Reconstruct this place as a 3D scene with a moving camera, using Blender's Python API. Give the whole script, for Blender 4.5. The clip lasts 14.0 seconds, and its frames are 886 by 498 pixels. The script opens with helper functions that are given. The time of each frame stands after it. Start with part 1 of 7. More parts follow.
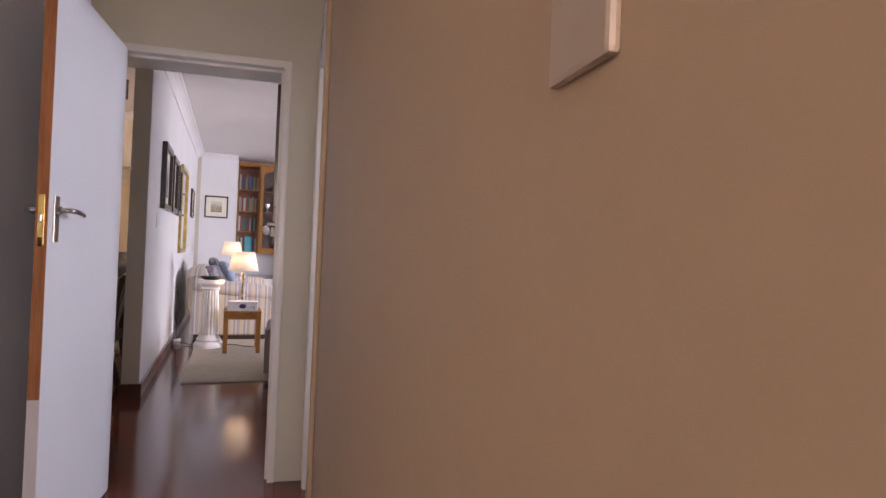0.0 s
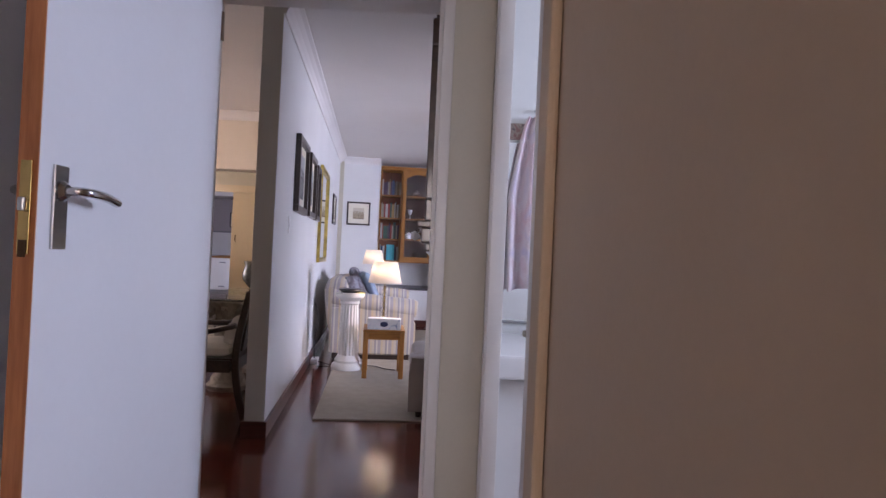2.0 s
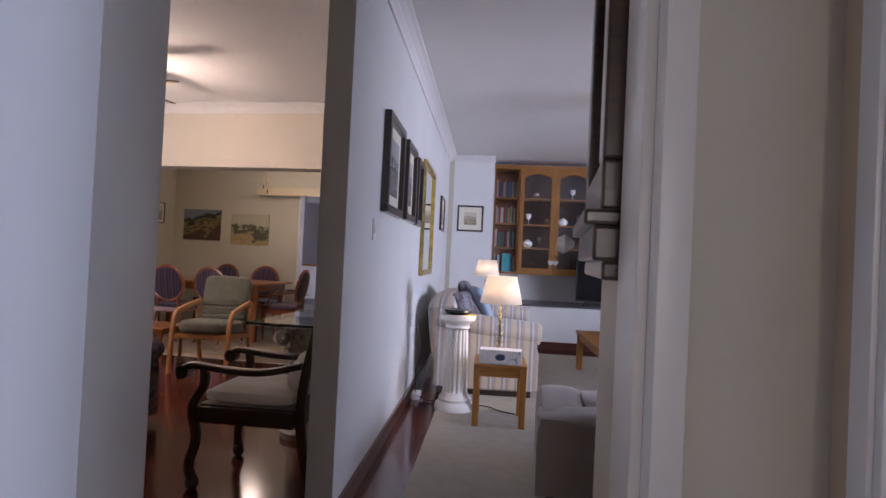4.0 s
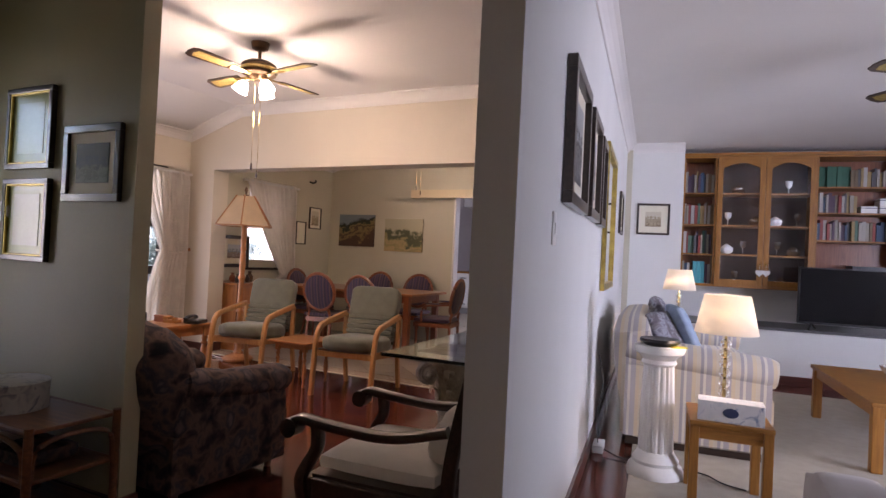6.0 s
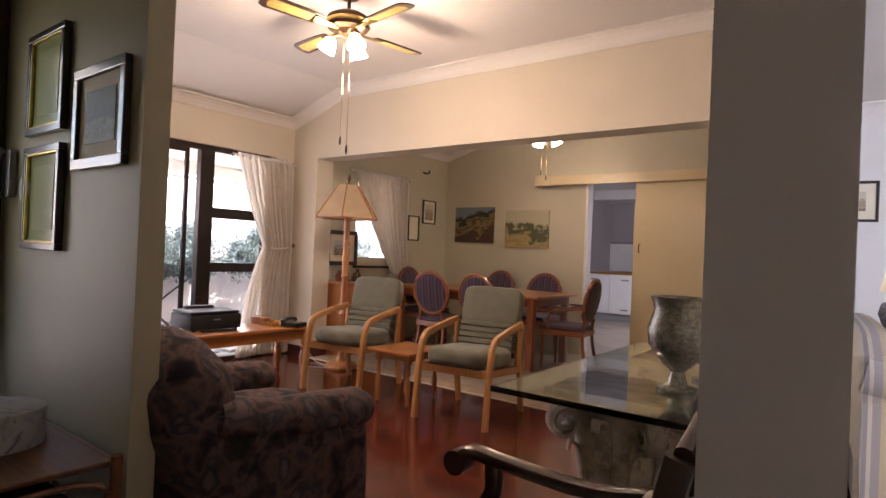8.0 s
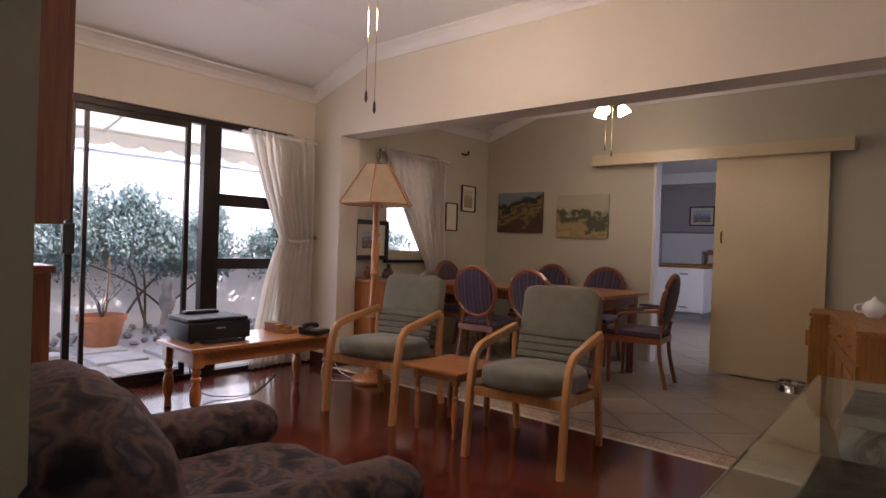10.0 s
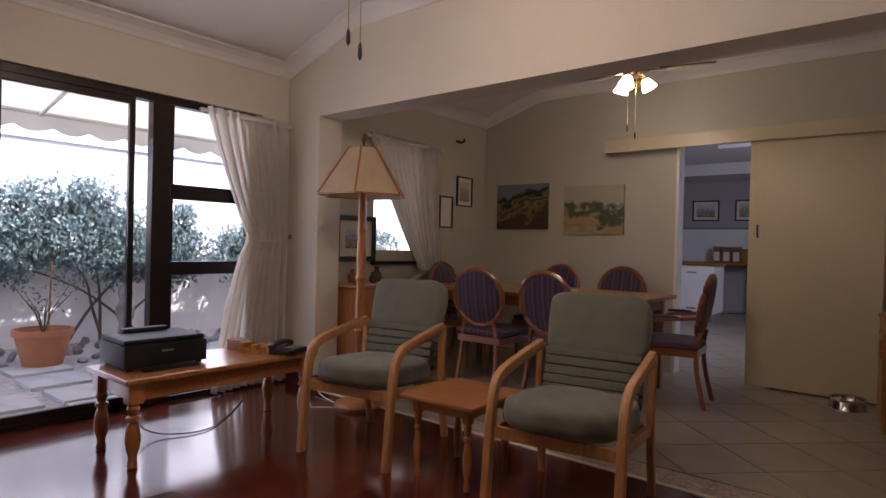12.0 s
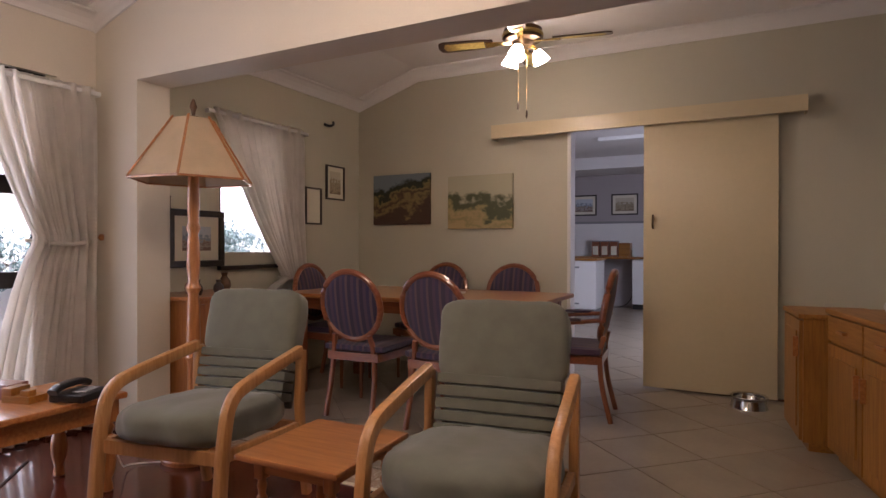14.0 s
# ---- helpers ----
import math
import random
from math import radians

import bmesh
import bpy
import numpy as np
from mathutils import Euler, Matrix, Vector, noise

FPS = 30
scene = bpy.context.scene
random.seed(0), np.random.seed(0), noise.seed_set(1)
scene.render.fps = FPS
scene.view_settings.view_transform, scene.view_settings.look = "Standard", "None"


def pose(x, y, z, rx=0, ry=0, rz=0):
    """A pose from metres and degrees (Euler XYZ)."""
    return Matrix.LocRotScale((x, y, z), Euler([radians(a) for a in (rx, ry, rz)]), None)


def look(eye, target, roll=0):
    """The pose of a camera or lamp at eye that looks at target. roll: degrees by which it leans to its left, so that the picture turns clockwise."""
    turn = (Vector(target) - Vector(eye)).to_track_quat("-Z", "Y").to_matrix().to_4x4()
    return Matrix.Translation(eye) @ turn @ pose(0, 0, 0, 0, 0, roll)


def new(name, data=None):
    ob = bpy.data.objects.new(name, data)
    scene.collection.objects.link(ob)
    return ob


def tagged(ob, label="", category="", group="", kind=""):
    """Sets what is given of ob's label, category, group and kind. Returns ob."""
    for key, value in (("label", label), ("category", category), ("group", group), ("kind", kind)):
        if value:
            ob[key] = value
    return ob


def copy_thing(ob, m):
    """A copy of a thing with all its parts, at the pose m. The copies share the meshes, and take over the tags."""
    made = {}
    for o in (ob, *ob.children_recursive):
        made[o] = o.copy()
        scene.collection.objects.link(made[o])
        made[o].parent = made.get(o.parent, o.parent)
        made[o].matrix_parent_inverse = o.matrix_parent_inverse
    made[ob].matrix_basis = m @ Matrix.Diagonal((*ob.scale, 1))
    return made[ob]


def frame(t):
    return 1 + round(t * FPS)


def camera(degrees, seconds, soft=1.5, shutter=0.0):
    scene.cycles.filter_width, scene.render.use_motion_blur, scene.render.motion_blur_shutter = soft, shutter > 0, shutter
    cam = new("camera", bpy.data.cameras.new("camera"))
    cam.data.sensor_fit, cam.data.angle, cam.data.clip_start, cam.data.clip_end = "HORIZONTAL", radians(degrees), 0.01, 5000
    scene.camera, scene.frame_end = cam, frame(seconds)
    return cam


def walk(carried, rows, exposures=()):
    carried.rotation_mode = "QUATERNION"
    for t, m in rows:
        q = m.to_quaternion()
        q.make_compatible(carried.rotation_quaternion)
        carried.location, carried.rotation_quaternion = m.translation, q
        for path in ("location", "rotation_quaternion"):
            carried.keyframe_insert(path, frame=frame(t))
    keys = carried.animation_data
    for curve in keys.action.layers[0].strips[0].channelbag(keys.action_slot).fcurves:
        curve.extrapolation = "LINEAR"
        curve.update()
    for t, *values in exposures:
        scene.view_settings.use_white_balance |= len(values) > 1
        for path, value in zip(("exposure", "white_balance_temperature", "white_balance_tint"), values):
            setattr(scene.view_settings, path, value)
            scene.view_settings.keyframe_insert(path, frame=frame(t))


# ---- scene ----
cam = camera(74.2, 14.0)
PATH = [
    (0, (0.761, 0.98, 1.152), (1.241, 2.922, 1.167), 2.4),
    (0.5, (0.734, 1.245, 1.156), (1.102, 3.211, 1.174), 2.4),
    (1, (0.732, 1.535, 1.16), (0.975, 3.52, 1.18), 2.5),
    (1.5, (0.716, 1.798, 1.162), (0.832, 3.795, 1.183), 2.5),
    (2, (0.669, 2.11, 1.155), (0.691, 4.109, 1.179), 2.6),
    (2.5, (0.615, 2.396, 1.17), (0.559, 4.395, 1.194), 2.7),
    (3, (0.595, 2.718, 1.178), (0.441, 4.712, 1.204), 2.7),
    (5.3, (0.372, 3.893, 1.205), (-0.297, 5.777, 1.236), 2.7),
    (5.5, (0.325, 3.984, 1.196), (-0.397, 5.849, 1.225), 2.7),
    (6, (0.167, 4.237, 1.208), (-0.701, 6.038, 1.235), 2.8),
    (6.5, (0.051, 4.437, 1.193), (-0.938, 6.175, 1.219), 2.7),
    (7, (-0.062, 4.681, 1.191), (-1.159, 6.353, 1.219), 2.7),
    (7.5, (-0.166, 4.874, 1.173), (-1.352, 6.484, 1.197), 2.7),
    (8, (-0.305, 5.092, 1.145), (-1.53, 6.672, 1.158), 2.5),
    (10.3, (-1.101, 5.776, 1.135), (-2.404, 7.293, 1.117), 2.0),
    (10.5, (-1.174, 5.808, 1.135), (-2.475, 7.327, 1.118), 2.1),
    (11, (-1.304, 5.945, 1.125), (-2.607, 7.463, 1.108), 1.9),
    (11.5, (-1.43, 6.105, 1.141), (-2.722, 7.632, 1.121), 1.6),
    (12, (-1.56, 6.235, 1.121), (-2.819, 7.788, 1.104), 1.4),
    (12.5, (-1.716, 6.403, 1.128), (-2.953, 7.974, 1.107), 1.2),
    (13, (-1.787, 6.535, 1.134), (-2.936, 8.172, 1.112), 0.9),
    (13.5, (-1.879, 6.727, 1.145), (-2.902, 8.445, 1.122), 0.4),
    (14, (-1.945, 6.876, 1.102), (-2.867, 8.651, 1.091), 0.1),
]
EXPOSURES = [
    (0.0, 2.90, 6750, 33), (1.0, 2.90, 6400, 31), (2.0, 2.65, 6000, 32), (2.5, 2.58, 5900, 30), (3.0, 2.32, 5800, 28), (5.5, 2.55, 6200, 30),
    (7.0, 2.63, 6500, 29), (8.0, 2.75, 6700, 27), (10.5, 2.00, 6050, 27), (12.5, 1.76, 5950, 27), (13.3, 2.05, 6000, 27), (14.0, 2.40, 6100, 27),
]
walk(cam, [(t, look(eye, target, roll)) for t, eye, target, roll in PATH], EXPOSURES)

# ---- frames of reference: the living room stands askew to the rest of the house ----
E = pose(-0.405, 6.03, 0, 0, 0, 5.65)

# ---- world and light ----
world = bpy.data.worlds.new("sky")
scene.world = world
world.use_nodes = True
wn = world.node_tree.nodes
sky = wn.new("ShaderNodeTexSky")
sky.sky_type, sky.sun_disc = "NISHITA", False
sky.sun_elevation, sky.sun_rotation = radians(51), radians(55)
world.node_tree.links.new(sky.outputs["Color"], wn["Background"].inputs["Color"])
wn["Background"].inputs["Strength"].default_value = 0.15


def lamp(name, kind, m, energy, color=(1, 1, 1), size=1.0, size_y=None, spread=180):
    d = bpy.data.lights.new(name, kind)
    d.energy, d.color = energy, color
    if kind == "AREA":
        d.shape, d.size, d.size_y, d.spread = "RECTANGLE", size, size_y or size, radians(spread)
    elif kind == "SUN":
        d.angle = radians(size)
    else:
        d.shadow_soft_size = size
    ob = new(name, d)
    ob.matrix_world = m
    return ob


lamp("sun", "SUN", look((0, 0, 0), (-0.52, -0.36, -0.78)), 5.0, (1.0, 0.95, 0.86), 0.6)
DAY = (0.80, 0.88, 1.0)
# daylight at the patio door and hall side light, plus added fill lamps
lamp("daylight_patio_door", "AREA", look((-5.45, 7.9, 1.1), (-3.5, 7.9, 1.1)), 3.4, (0.92, 0.95, 1.0), 1.6, 2.0)
# added fill for the living room, whose east wall has no window built
lamp("fill_living", "AREA", look((5.2, 7.6, 1.5), (2, 9.3, 1.25)), 24.5, DAY, 3.0, 1.6, 98)
# added warm fill inside the corridor, before its closed east wall
lamp("fill_corridor", "AREA", look((0.82, -0.9, 1.5), (-0.2, -0.15, 1.4)), 11.5, (1.0, 0.92, 0.76), 1.3, 1.3)
# added fill in the bathroom, aimed out to brighten the corridor door
lamp("fill_bathroom", "AREA", look((3.45, 3.35, 1.7), (1.0, 3.2, 1.2)), 8.6, (0.78, 0.9, 1.0), 0.9, 0.9, 155)
lamp("daylight_hall_sidelight", "AREA", look((-3.40, 5.45, 1.5), (-2.4, 5.45, 1.5)), 0.15, (0.90, 0.95, 0.42), 0.5, 0.95)
# added fill in the kitchen, no window stands behind it
lamp("fill_kitchen", "AREA", look((-1.7, 13.6, 1.6), (-3.2, 14.2, 0.9)), 12, (0.84, 0.9, 1.0), 1.2, 1.1)


# ---- materials ----
def mat(name, base, rough=0.6, metal=0.0, vary=0.12, scale=6.0, fine=60.0, bump=0.15, coat=0.0, other=None, spec=0.5, stretch=(1, 1, 1), rand=0.0, emit=None, trans=0.0, alpha=1.0, sheen=0.0):
    m = bpy.data.materials.new(name)
    m.use_nodes = True
    n, l = m.node_tree.nodes, m.node_tree.links
    b = n["Principled BSDF"]
    b.inputs["Roughness"].default_value, b.inputs["Metallic"].default_value = rough, metal
    b.inputs["Coat Weight"].default_value, b.inputs["Specular IOR Level"].default_value = coat, spec
    b.inputs["Coat Roughness"].default_value = 0.12
    b.inputs["Sheen Weight"].default_value = sheen
    b.inputs["Transmission Weight"].default_value, b.inputs["Alpha"].default_value = trans, alpha
    tc, mp = n.new("ShaderNodeTexCoord"), n.new("ShaderNodeMapping")
    mp.inputs["Scale"].default_value = stretch
    l.new(tc.outputs["Object"], mp.inputs["Vector"])
    a, f = n.new("ShaderNodeTexNoise"), n.new("ShaderNodeTexNoise")
    a.inputs["Scale"].default_value, a.inputs["Detail"].default_value = scale, 4
    f.inputs["Scale"].default_value, f.inputs["Detail"].default_value = fine, 3
    l.new(mp.outputs["Vector"], a.inputs["Vector"])
    l.new(mp.outputs["Vector"], f.inputs["Vector"])
    add = n.new("ShaderNodeMath")
    add.operation = "MULTIPLY_ADD"
    add.inputs[1].default_value = 0.35
    l.new(f.outputs["Fac"], add.inputs[0])
    l.new(a.outputs["Fac"], add.inputs[2])
    r = n.new("ShaderNodeValToRGB")
    dark = other or [c * (1 - vary * 1.6) for c in base]
    r.color_ramp.elements[0].position, r.color_ramp.elements[1].position = 0.45, 0.88
    r.color_ramp.elements[0].color, r.color_ramp.elements[1].color = (*dark, 1), (*base, 1)
    l.new(add.outputs[0], r.inputs["Fac"])
    out = r.outputs["Color"]
    if rand:
        oi, hv = n.new("ShaderNodeObjectInfo"), n.new("ShaderNodeHueSaturation")
        mr = n.new("ShaderNodeMapRange")
        mr.inputs["To Min"].default_value, mr.inputs["To Max"].default_value = 1 - rand, 1 + rand
        l.new(oi.outputs["Random"], mr.inputs["Value"])
        l.new(mr.outputs["Result"], hv.inputs["Value"])
        l.new(out, hv.inputs["Color"])
        out = hv.outputs["Color"]
    l.new(out, b.inputs["Base Color"])
    if bump:
        bp = n.new("ShaderNodeBump")
        bp.inputs["Strength"].default_value, bp.inputs["Distance"].default_value = bump, 0.004
        l.new(add.outputs[0], bp.inputs["Height"])
        l.new(bp.outputs["Normal"], b.inputs["Normal"])
    if emit:
        b.inputs["Emission Color"].default_value, b.inputs["Emission Strength"].default_value = (*emit[0], 1), emit[1]
    return m


def wood(name, light, dark, rough=0.4, coat=0.3, axis=0, scale=3.0, rand=0.06):
    s = [22, 22, 22]
    s[axis] = 1.6
    return mat(name, light, rough, 0, 0.2, scale, 14, 0.08, coat, dark, 0.5, s, rand)


def striped(name, stops, axis, period, rough=0.85, bump=0.2):
    m = mat(name, (0.5, 0.5, 0.5), rough, 0, 0.1, 9, 240, bump, sheen=0.2)
    n, l = m.node_tree.nodes, m.node_tree.links
    tc, sp = n.new("ShaderNodeTexCoord"), n.new("ShaderNodeSeparateXYZ")
    l.new(tc.outputs["Object"], sp.inputs[0])
    dv, fr = n.new("ShaderNodeMath"), n.new("ShaderNodeMath")
    dv.operation, fr.operation = "DIVIDE", "FRACT"
    dv.inputs[1].default_value = period
    l.new(sp.outputs[axis], dv.inputs[0])
    l.new(dv.outputs[0], fr.inputs[0])
    r = n.new("ShaderNodeValToRGB")
    r.color_ramp.interpolation = "CONSTANT"
    el = r.color_ramp.elements
    el[0].position, el[0].color = stops[0][0], (*stops[0][1], 1)
    el[1].position, el[1].color = stops[1][0], (*stops[1][1], 1)
    for p, c in stops[2:]:
        e = el.new(p)
        e.color = (*c, 1)
    l.new(fr.outputs[0], r.inputs["Fac"])
    mx = n.new("ShaderNodeMix")
    mx.data_type, mx.blend_type = "RGBA", "MULTIPLY"
    mx.inputs["Factor"].default_value = 0.25
    ramp = [q for q in n if q.type == "VALTORGB" and q != r][0]
    l.new(r.outputs["Color"], mx.inputs["A"])
    l.new(ramp.outputs["Color"], mx.inputs["B"])
    l.new(mx.outputs["Result"], n["Principled BSDF"].inputs["Base Color"])
    return m


def blotched(name, cols, scale, rough=0.9, bump=0.3, detail=3, swirl=1.2):
    m = mat(name, cols[0], rough, 0, 0.1, 8, 220, bump, spec=0.25)
    n, l = m.node_tree.nodes, m.node_tree.links
    tc, t = n.new("ShaderNodeTexCoord"), n.new("ShaderNodeTexNoise")
    t.inputs["Scale"].default_value, t.inputs["Detail"].default_value = scale, detail
    t.inputs["Distortion"].default_value = swirl
    l.new(tc.outputs["Object"], t.inputs["Vector"])
    r = n.new("ShaderNodeValToRGB")
    el = r.color_ramp.elements
    k = len(cols)
    el[0].position, el[0].color = 0.32, (*cols[0], 1)
    el[1].position, el[1].color = 0.68, (*cols[-1], 1)
    for i in range(1, k - 1):
        e = el.new(0.32 + 0.36 * i / (k - 1))
        e.color = (*cols[i], 1)
    l.new(t.outputs["Fac"], r.inputs["Fac"])
    l.new(r.outputs["Color"], n["Principled BSDF"].inputs["Base Color"])
    return m


M = {}
M["plaster"] = mat("cream wall paint", (0.66, 0.60, 0.50), 0.62, vary=0.05, scale=1.6, fine=90, bump=0.1)
M["plaster_living"] = mat("cool white wall paint", (0.70, 0.70, 0.68), 0.6, vary=0.04, scale=1.6, fine=90, bump=0.1)
M["plaster_hall"] = mat("stone white wall paint", (0.58, 0.55, 0.46), 0.55, vary=0.05, scale=1.6, fine=90, bump=0.1)
# the hall's dim olive shade is put into this wall colour
M["plaster_hall_shade"] = mat("wall paint darkened for hall shade", (0.42, 0.385, 0.26), 0.5, vary=0.06, scale=1.6, fine=90, bump=0.1)
M["plaster_dining"] = mat("sage cream wall paint", (0.52, 0.49, 0.38), 0.62, vary=0.05, scale=1.6, fine=90, bump=0.1)
# warm, dim light on the corridor's east side is mixed into this colour
M["plaster_corridor_tinted"] = mat("corridor paint tinted for warm dim light", (0.55, 0.41, 0.27), 0.6, vary=0.05, scale=1.6, fine=90, bump=0.1)
M["ceiling"] = mat("white ceiling paint", (0.74, 0.72, 0.70), 0.7, vary=0.04, scale=1.2, fine=80, bump=0.06)
M["gloss_white"] = mat("white gloss paint", (0.72, 0.70, 0.67), 0.3, vary=0.04, scale=3, fine=40, bump=0.05)
M["door_white"] = mat("white painted door", (0.72, 0.73, 0.76), 0.38, vary=0.03, scale=2, fine=50, bump=0.05)
M["skirting"] = wood("dark red skirting", (0.11, 0.035, 0.025), (0.05, 0.016, 0.012), 0.3, 0.4)
M["pine_raw"] = wood("bare pine edge", (0.50, 0.20, 0.07), (0.32, 0.11, 0.035), 0.55, 0.0, 2)
M["frame_brown"] = mat("dark bronze aluminium", (0.035, 0.026, 0.022), 0.35, 0.6, 0.2, 5, 60, 0.03)
M["glass"] = mat("clear glass", (1, 1, 1), 0.0, 0, 0.0, bump=0.0, trans=1.0)
M["steel"] = mat("polished steel", (0.62, 0.61, 0.6), 0.18, 1.0, 0.1, 8, 60, 0.02)
M["brass"] = mat("polished brass", (0.72, 0.52, 0.2), 0.22, 1.0, 0.15, 8, 60, 0.02)
M["bronze"] = mat("antique bronze", (0.13, 0.075, 0.04), 0.3, 0.8, 0.3, 8, 60, 0.04)
M["black"] = mat("black plastic", (0.012, 0.012, 0.013), 0.32, 0, 0.2, 8, 200, 0.05)
M["printer_black"] = mat("matt black printer plastic", (0.014, 0.014, 0.015), 0.55, 0, 0.2, 8, 200, 0.05, spec=0.3)
M["oak"] = wood("golden oak", (0.37, 0.16, 0.026), (0.23, 0.09, 0.012), 0.45, 0.05)
M["oak_z"] = wood("golden oak upright grain", (0.37, 0.16, 0.026), (0.23, 0.09, 0.012), 0.45, 0.05, 2)
M["oak_pale"] = wood("pale beech", (0.52, 0.27, 0.10), (0.37, 0.165, 0.05), 0.4, 0.3, 2)
M["pine"] = wood("orange pine", (0.46, 0.19, 0.055), (0.30, 0.10, 0.025), 0.32, 0.5)
M["pine_z"] = wood("orange pine upright grain", (0.46, 0.19, 0.055), (0.30, 0.10, 0.025), 0.32, 0.5, 2)
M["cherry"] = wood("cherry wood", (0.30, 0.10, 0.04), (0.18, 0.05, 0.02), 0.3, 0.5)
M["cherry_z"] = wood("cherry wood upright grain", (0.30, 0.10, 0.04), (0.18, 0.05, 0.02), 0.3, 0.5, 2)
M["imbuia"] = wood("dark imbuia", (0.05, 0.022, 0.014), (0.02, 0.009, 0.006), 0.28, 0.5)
M["sage"] = mat("sage green upholstery", (0.13, 0.13, 0.094), 0.85, 0, 0.12, 14, 320, 0.25, sheen=0.3)
M["curtain"] = mat("unbleached cotton curtain", (0.84, 0.80, 0.74), 0.9, 0, 0.06, 10, 300, 0.2)
M["shade"] = mat("parchment lampshade", (0.66, 0.53, 0.36), 0.8, 0, 0.08, 10, 150, 0.1)
M["shade_lit"] = mat("ivory lampshade", (0.85, 0.78, 0.66), 0.8, 0, 0.04, 10, 150, 0.05, emit=((1.0, 0.82, 0.6), 0.032))
M["floral_dark"] = blotched("dark floral upholstery", [(0.014, 0.012, 0.017), (0.042, 0.029, 0.030), (0.115, 0.072, 0.062), (0.040, 0.036, 0.046), (0.13, 0.095, 0.092)], 9.0, detail=4, swirl=0.35)
M["tile"] = mat("sandy ceramic floor tile", (0.32, 0.265, 0.20), 0.3, 0, 0.12, 4, 30, 0.06, rand=0.07)
M["tile_border"] = blotched("patterned border tile", [(0.42, 0.35, 0.26), (0.3, 0.2, 0.13), (0.5, 0.43, 0.33), (0.36, 0.24, 0.16)], 22, 0.35, 0.08, 1)
M["grout"] = mat("grey grout", (0.22, 0.19, 0.16), 0.9, 0, 0.1, 20, 200, 0.2)
M["bath_white"] = mat("white glazed ceramic", (0.78, 0.79, 0.80), 0.22, 0, 0.03, 3, 30, 0.03)
M["bath_wall"] = mat("white wall tile", (0.76, 0.78, 0.78), 0.45, 0, 0.03, 3, 30, 0.03)
M["mirror"] = mat("silvered mirror", (0.86, 0.88, 0.88), 0.02, 1.0, 0.0, bump=0.0)
M["kitchen_white"] = mat("white kitchen laminate", (0.78, 0.77, 0.75), 0.3, 0, 0.03, 3, 40, 0.03)
M["gilt"] = mat("worn gilt", (0.62, 0.46, 0.12), 0.35, 0.8, 0.35, 14, 90, 0.15)
M["mount"] = mat("cream picture mount", (0.72, 0.68, 0.55), 0.8, 0, 0.03, 8, 100, 0.03)
M["rug"] = mat("pale wool rug", (0.42, 0.38, 0.31), 0.95, 0, 0.08, 12, 260, 0.5)
M["pillar_white"] = mat("white plaster pillar", (0.80, 0.78, 0.74), 0.5, 0, 0.05, 5, 60, 0.1)
M["taupe"] = mat("taupe upholstery", (0.30, 0.255, 0.225), 0.9, 0, 0.08, 8, 260, 0.25, sheen=0.3)
M["stripe"] = striped("cream and grey striped upholstery", [(0, (0.60, 0.52, 0.40)), (0.22, (0.36, 0.33, 0.34)), (0.38, (0.66, 0.60, 0.50)), (0.52, (0.42, 0.38, 0.38)), (0.8, (0.62, 0.50, 0.34))], 0, 0.115)
M["purple_stripe"] = striped("purple striped upholstery", [(0, (0.045, 0.03, 0.06)), (0.3, (0.09, 0.05, 0.085)), (0.55, (0.05, 0.035, 0.08)), (0.8, (0.13, 0.08, 0.09))], 0, 0.085)


def floor_mat():
    # polished dark red floorboards
    m = mat("polished red wooden floor", (0.13, 0.028, 0.016), 0.14, 0, 0.3, 2.5, 40, 0.02, 0.35, (0.065, 0.011, 0.008), 0.45, (1, 6, 1))
    return m


def thin(m, weight):
    """Let light through a thin cloth, leaf or canvas."""
    n, l = m.node_tree.nodes, m.node_tree.links
    b = n["Principled BSDF"]
    t, mx = n.new("ShaderNodeBsdfTranslucent"), n.new("ShaderNodeMixShader")
    l.new(b.inputs["Base Color"].links[0].from_socket, t.inputs["Color"])
    mx.inputs[0].default_value = weight
    l.new(b.outputs[0], mx.inputs[1])
    l.new(t.outputs[0], mx.inputs[2])
    l.new(mx.outputs[0], n["Material Output"].inputs["Surface"])
    return m


M["floor"] = floor_mat()
thin(M["curtain"], 0.5)
thin(M["shade_lit"], 0.28)
thin(M["shade"], 0.4)


# ---- building blocks ----
def box(bm, x0, x1, y0, y1, z0, z1, bevel=0.0, seg=2):
    r = bmesh.ops.create_cube(bm, size=1, matrix=Matrix.Translation(((x0 + x1) / 2, (y0 + y1) / 2, (z0 + z1) / 2)) @ Matrix.Diagonal((abs(x1 - x0), abs(y1 - y0), abs(z1 - z0), 1)))
    if bevel:
        es = {e for v in r["verts"] for e in v.link_edges}
        bmesh.ops.bevel(bm, geom=list(es), offset=bevel, segments=seg, affect="EDGES", profile=0.6)
    return bm


def lathe(bm, prof, seg=20, m=Matrix(), cap=True):
    rings = []
    for r, z in prof:
        rings.append([bm.verts.new(m @ Vector((r * math.cos(2 * math.pi * i / seg), r * math.sin(2 * math.pi * i / seg), z))) for i in range(seg)])
    for a, b in zip(rings, rings[1:]):
        for i in range(seg):
            bm.faces.new((a[i], a[(i + 1) % seg], b[(i + 1) % seg], b[i]))
    if cap:
        bm.faces.new(rings[0][::-1])
        bm.faces.new(rings[-1])
    return bm


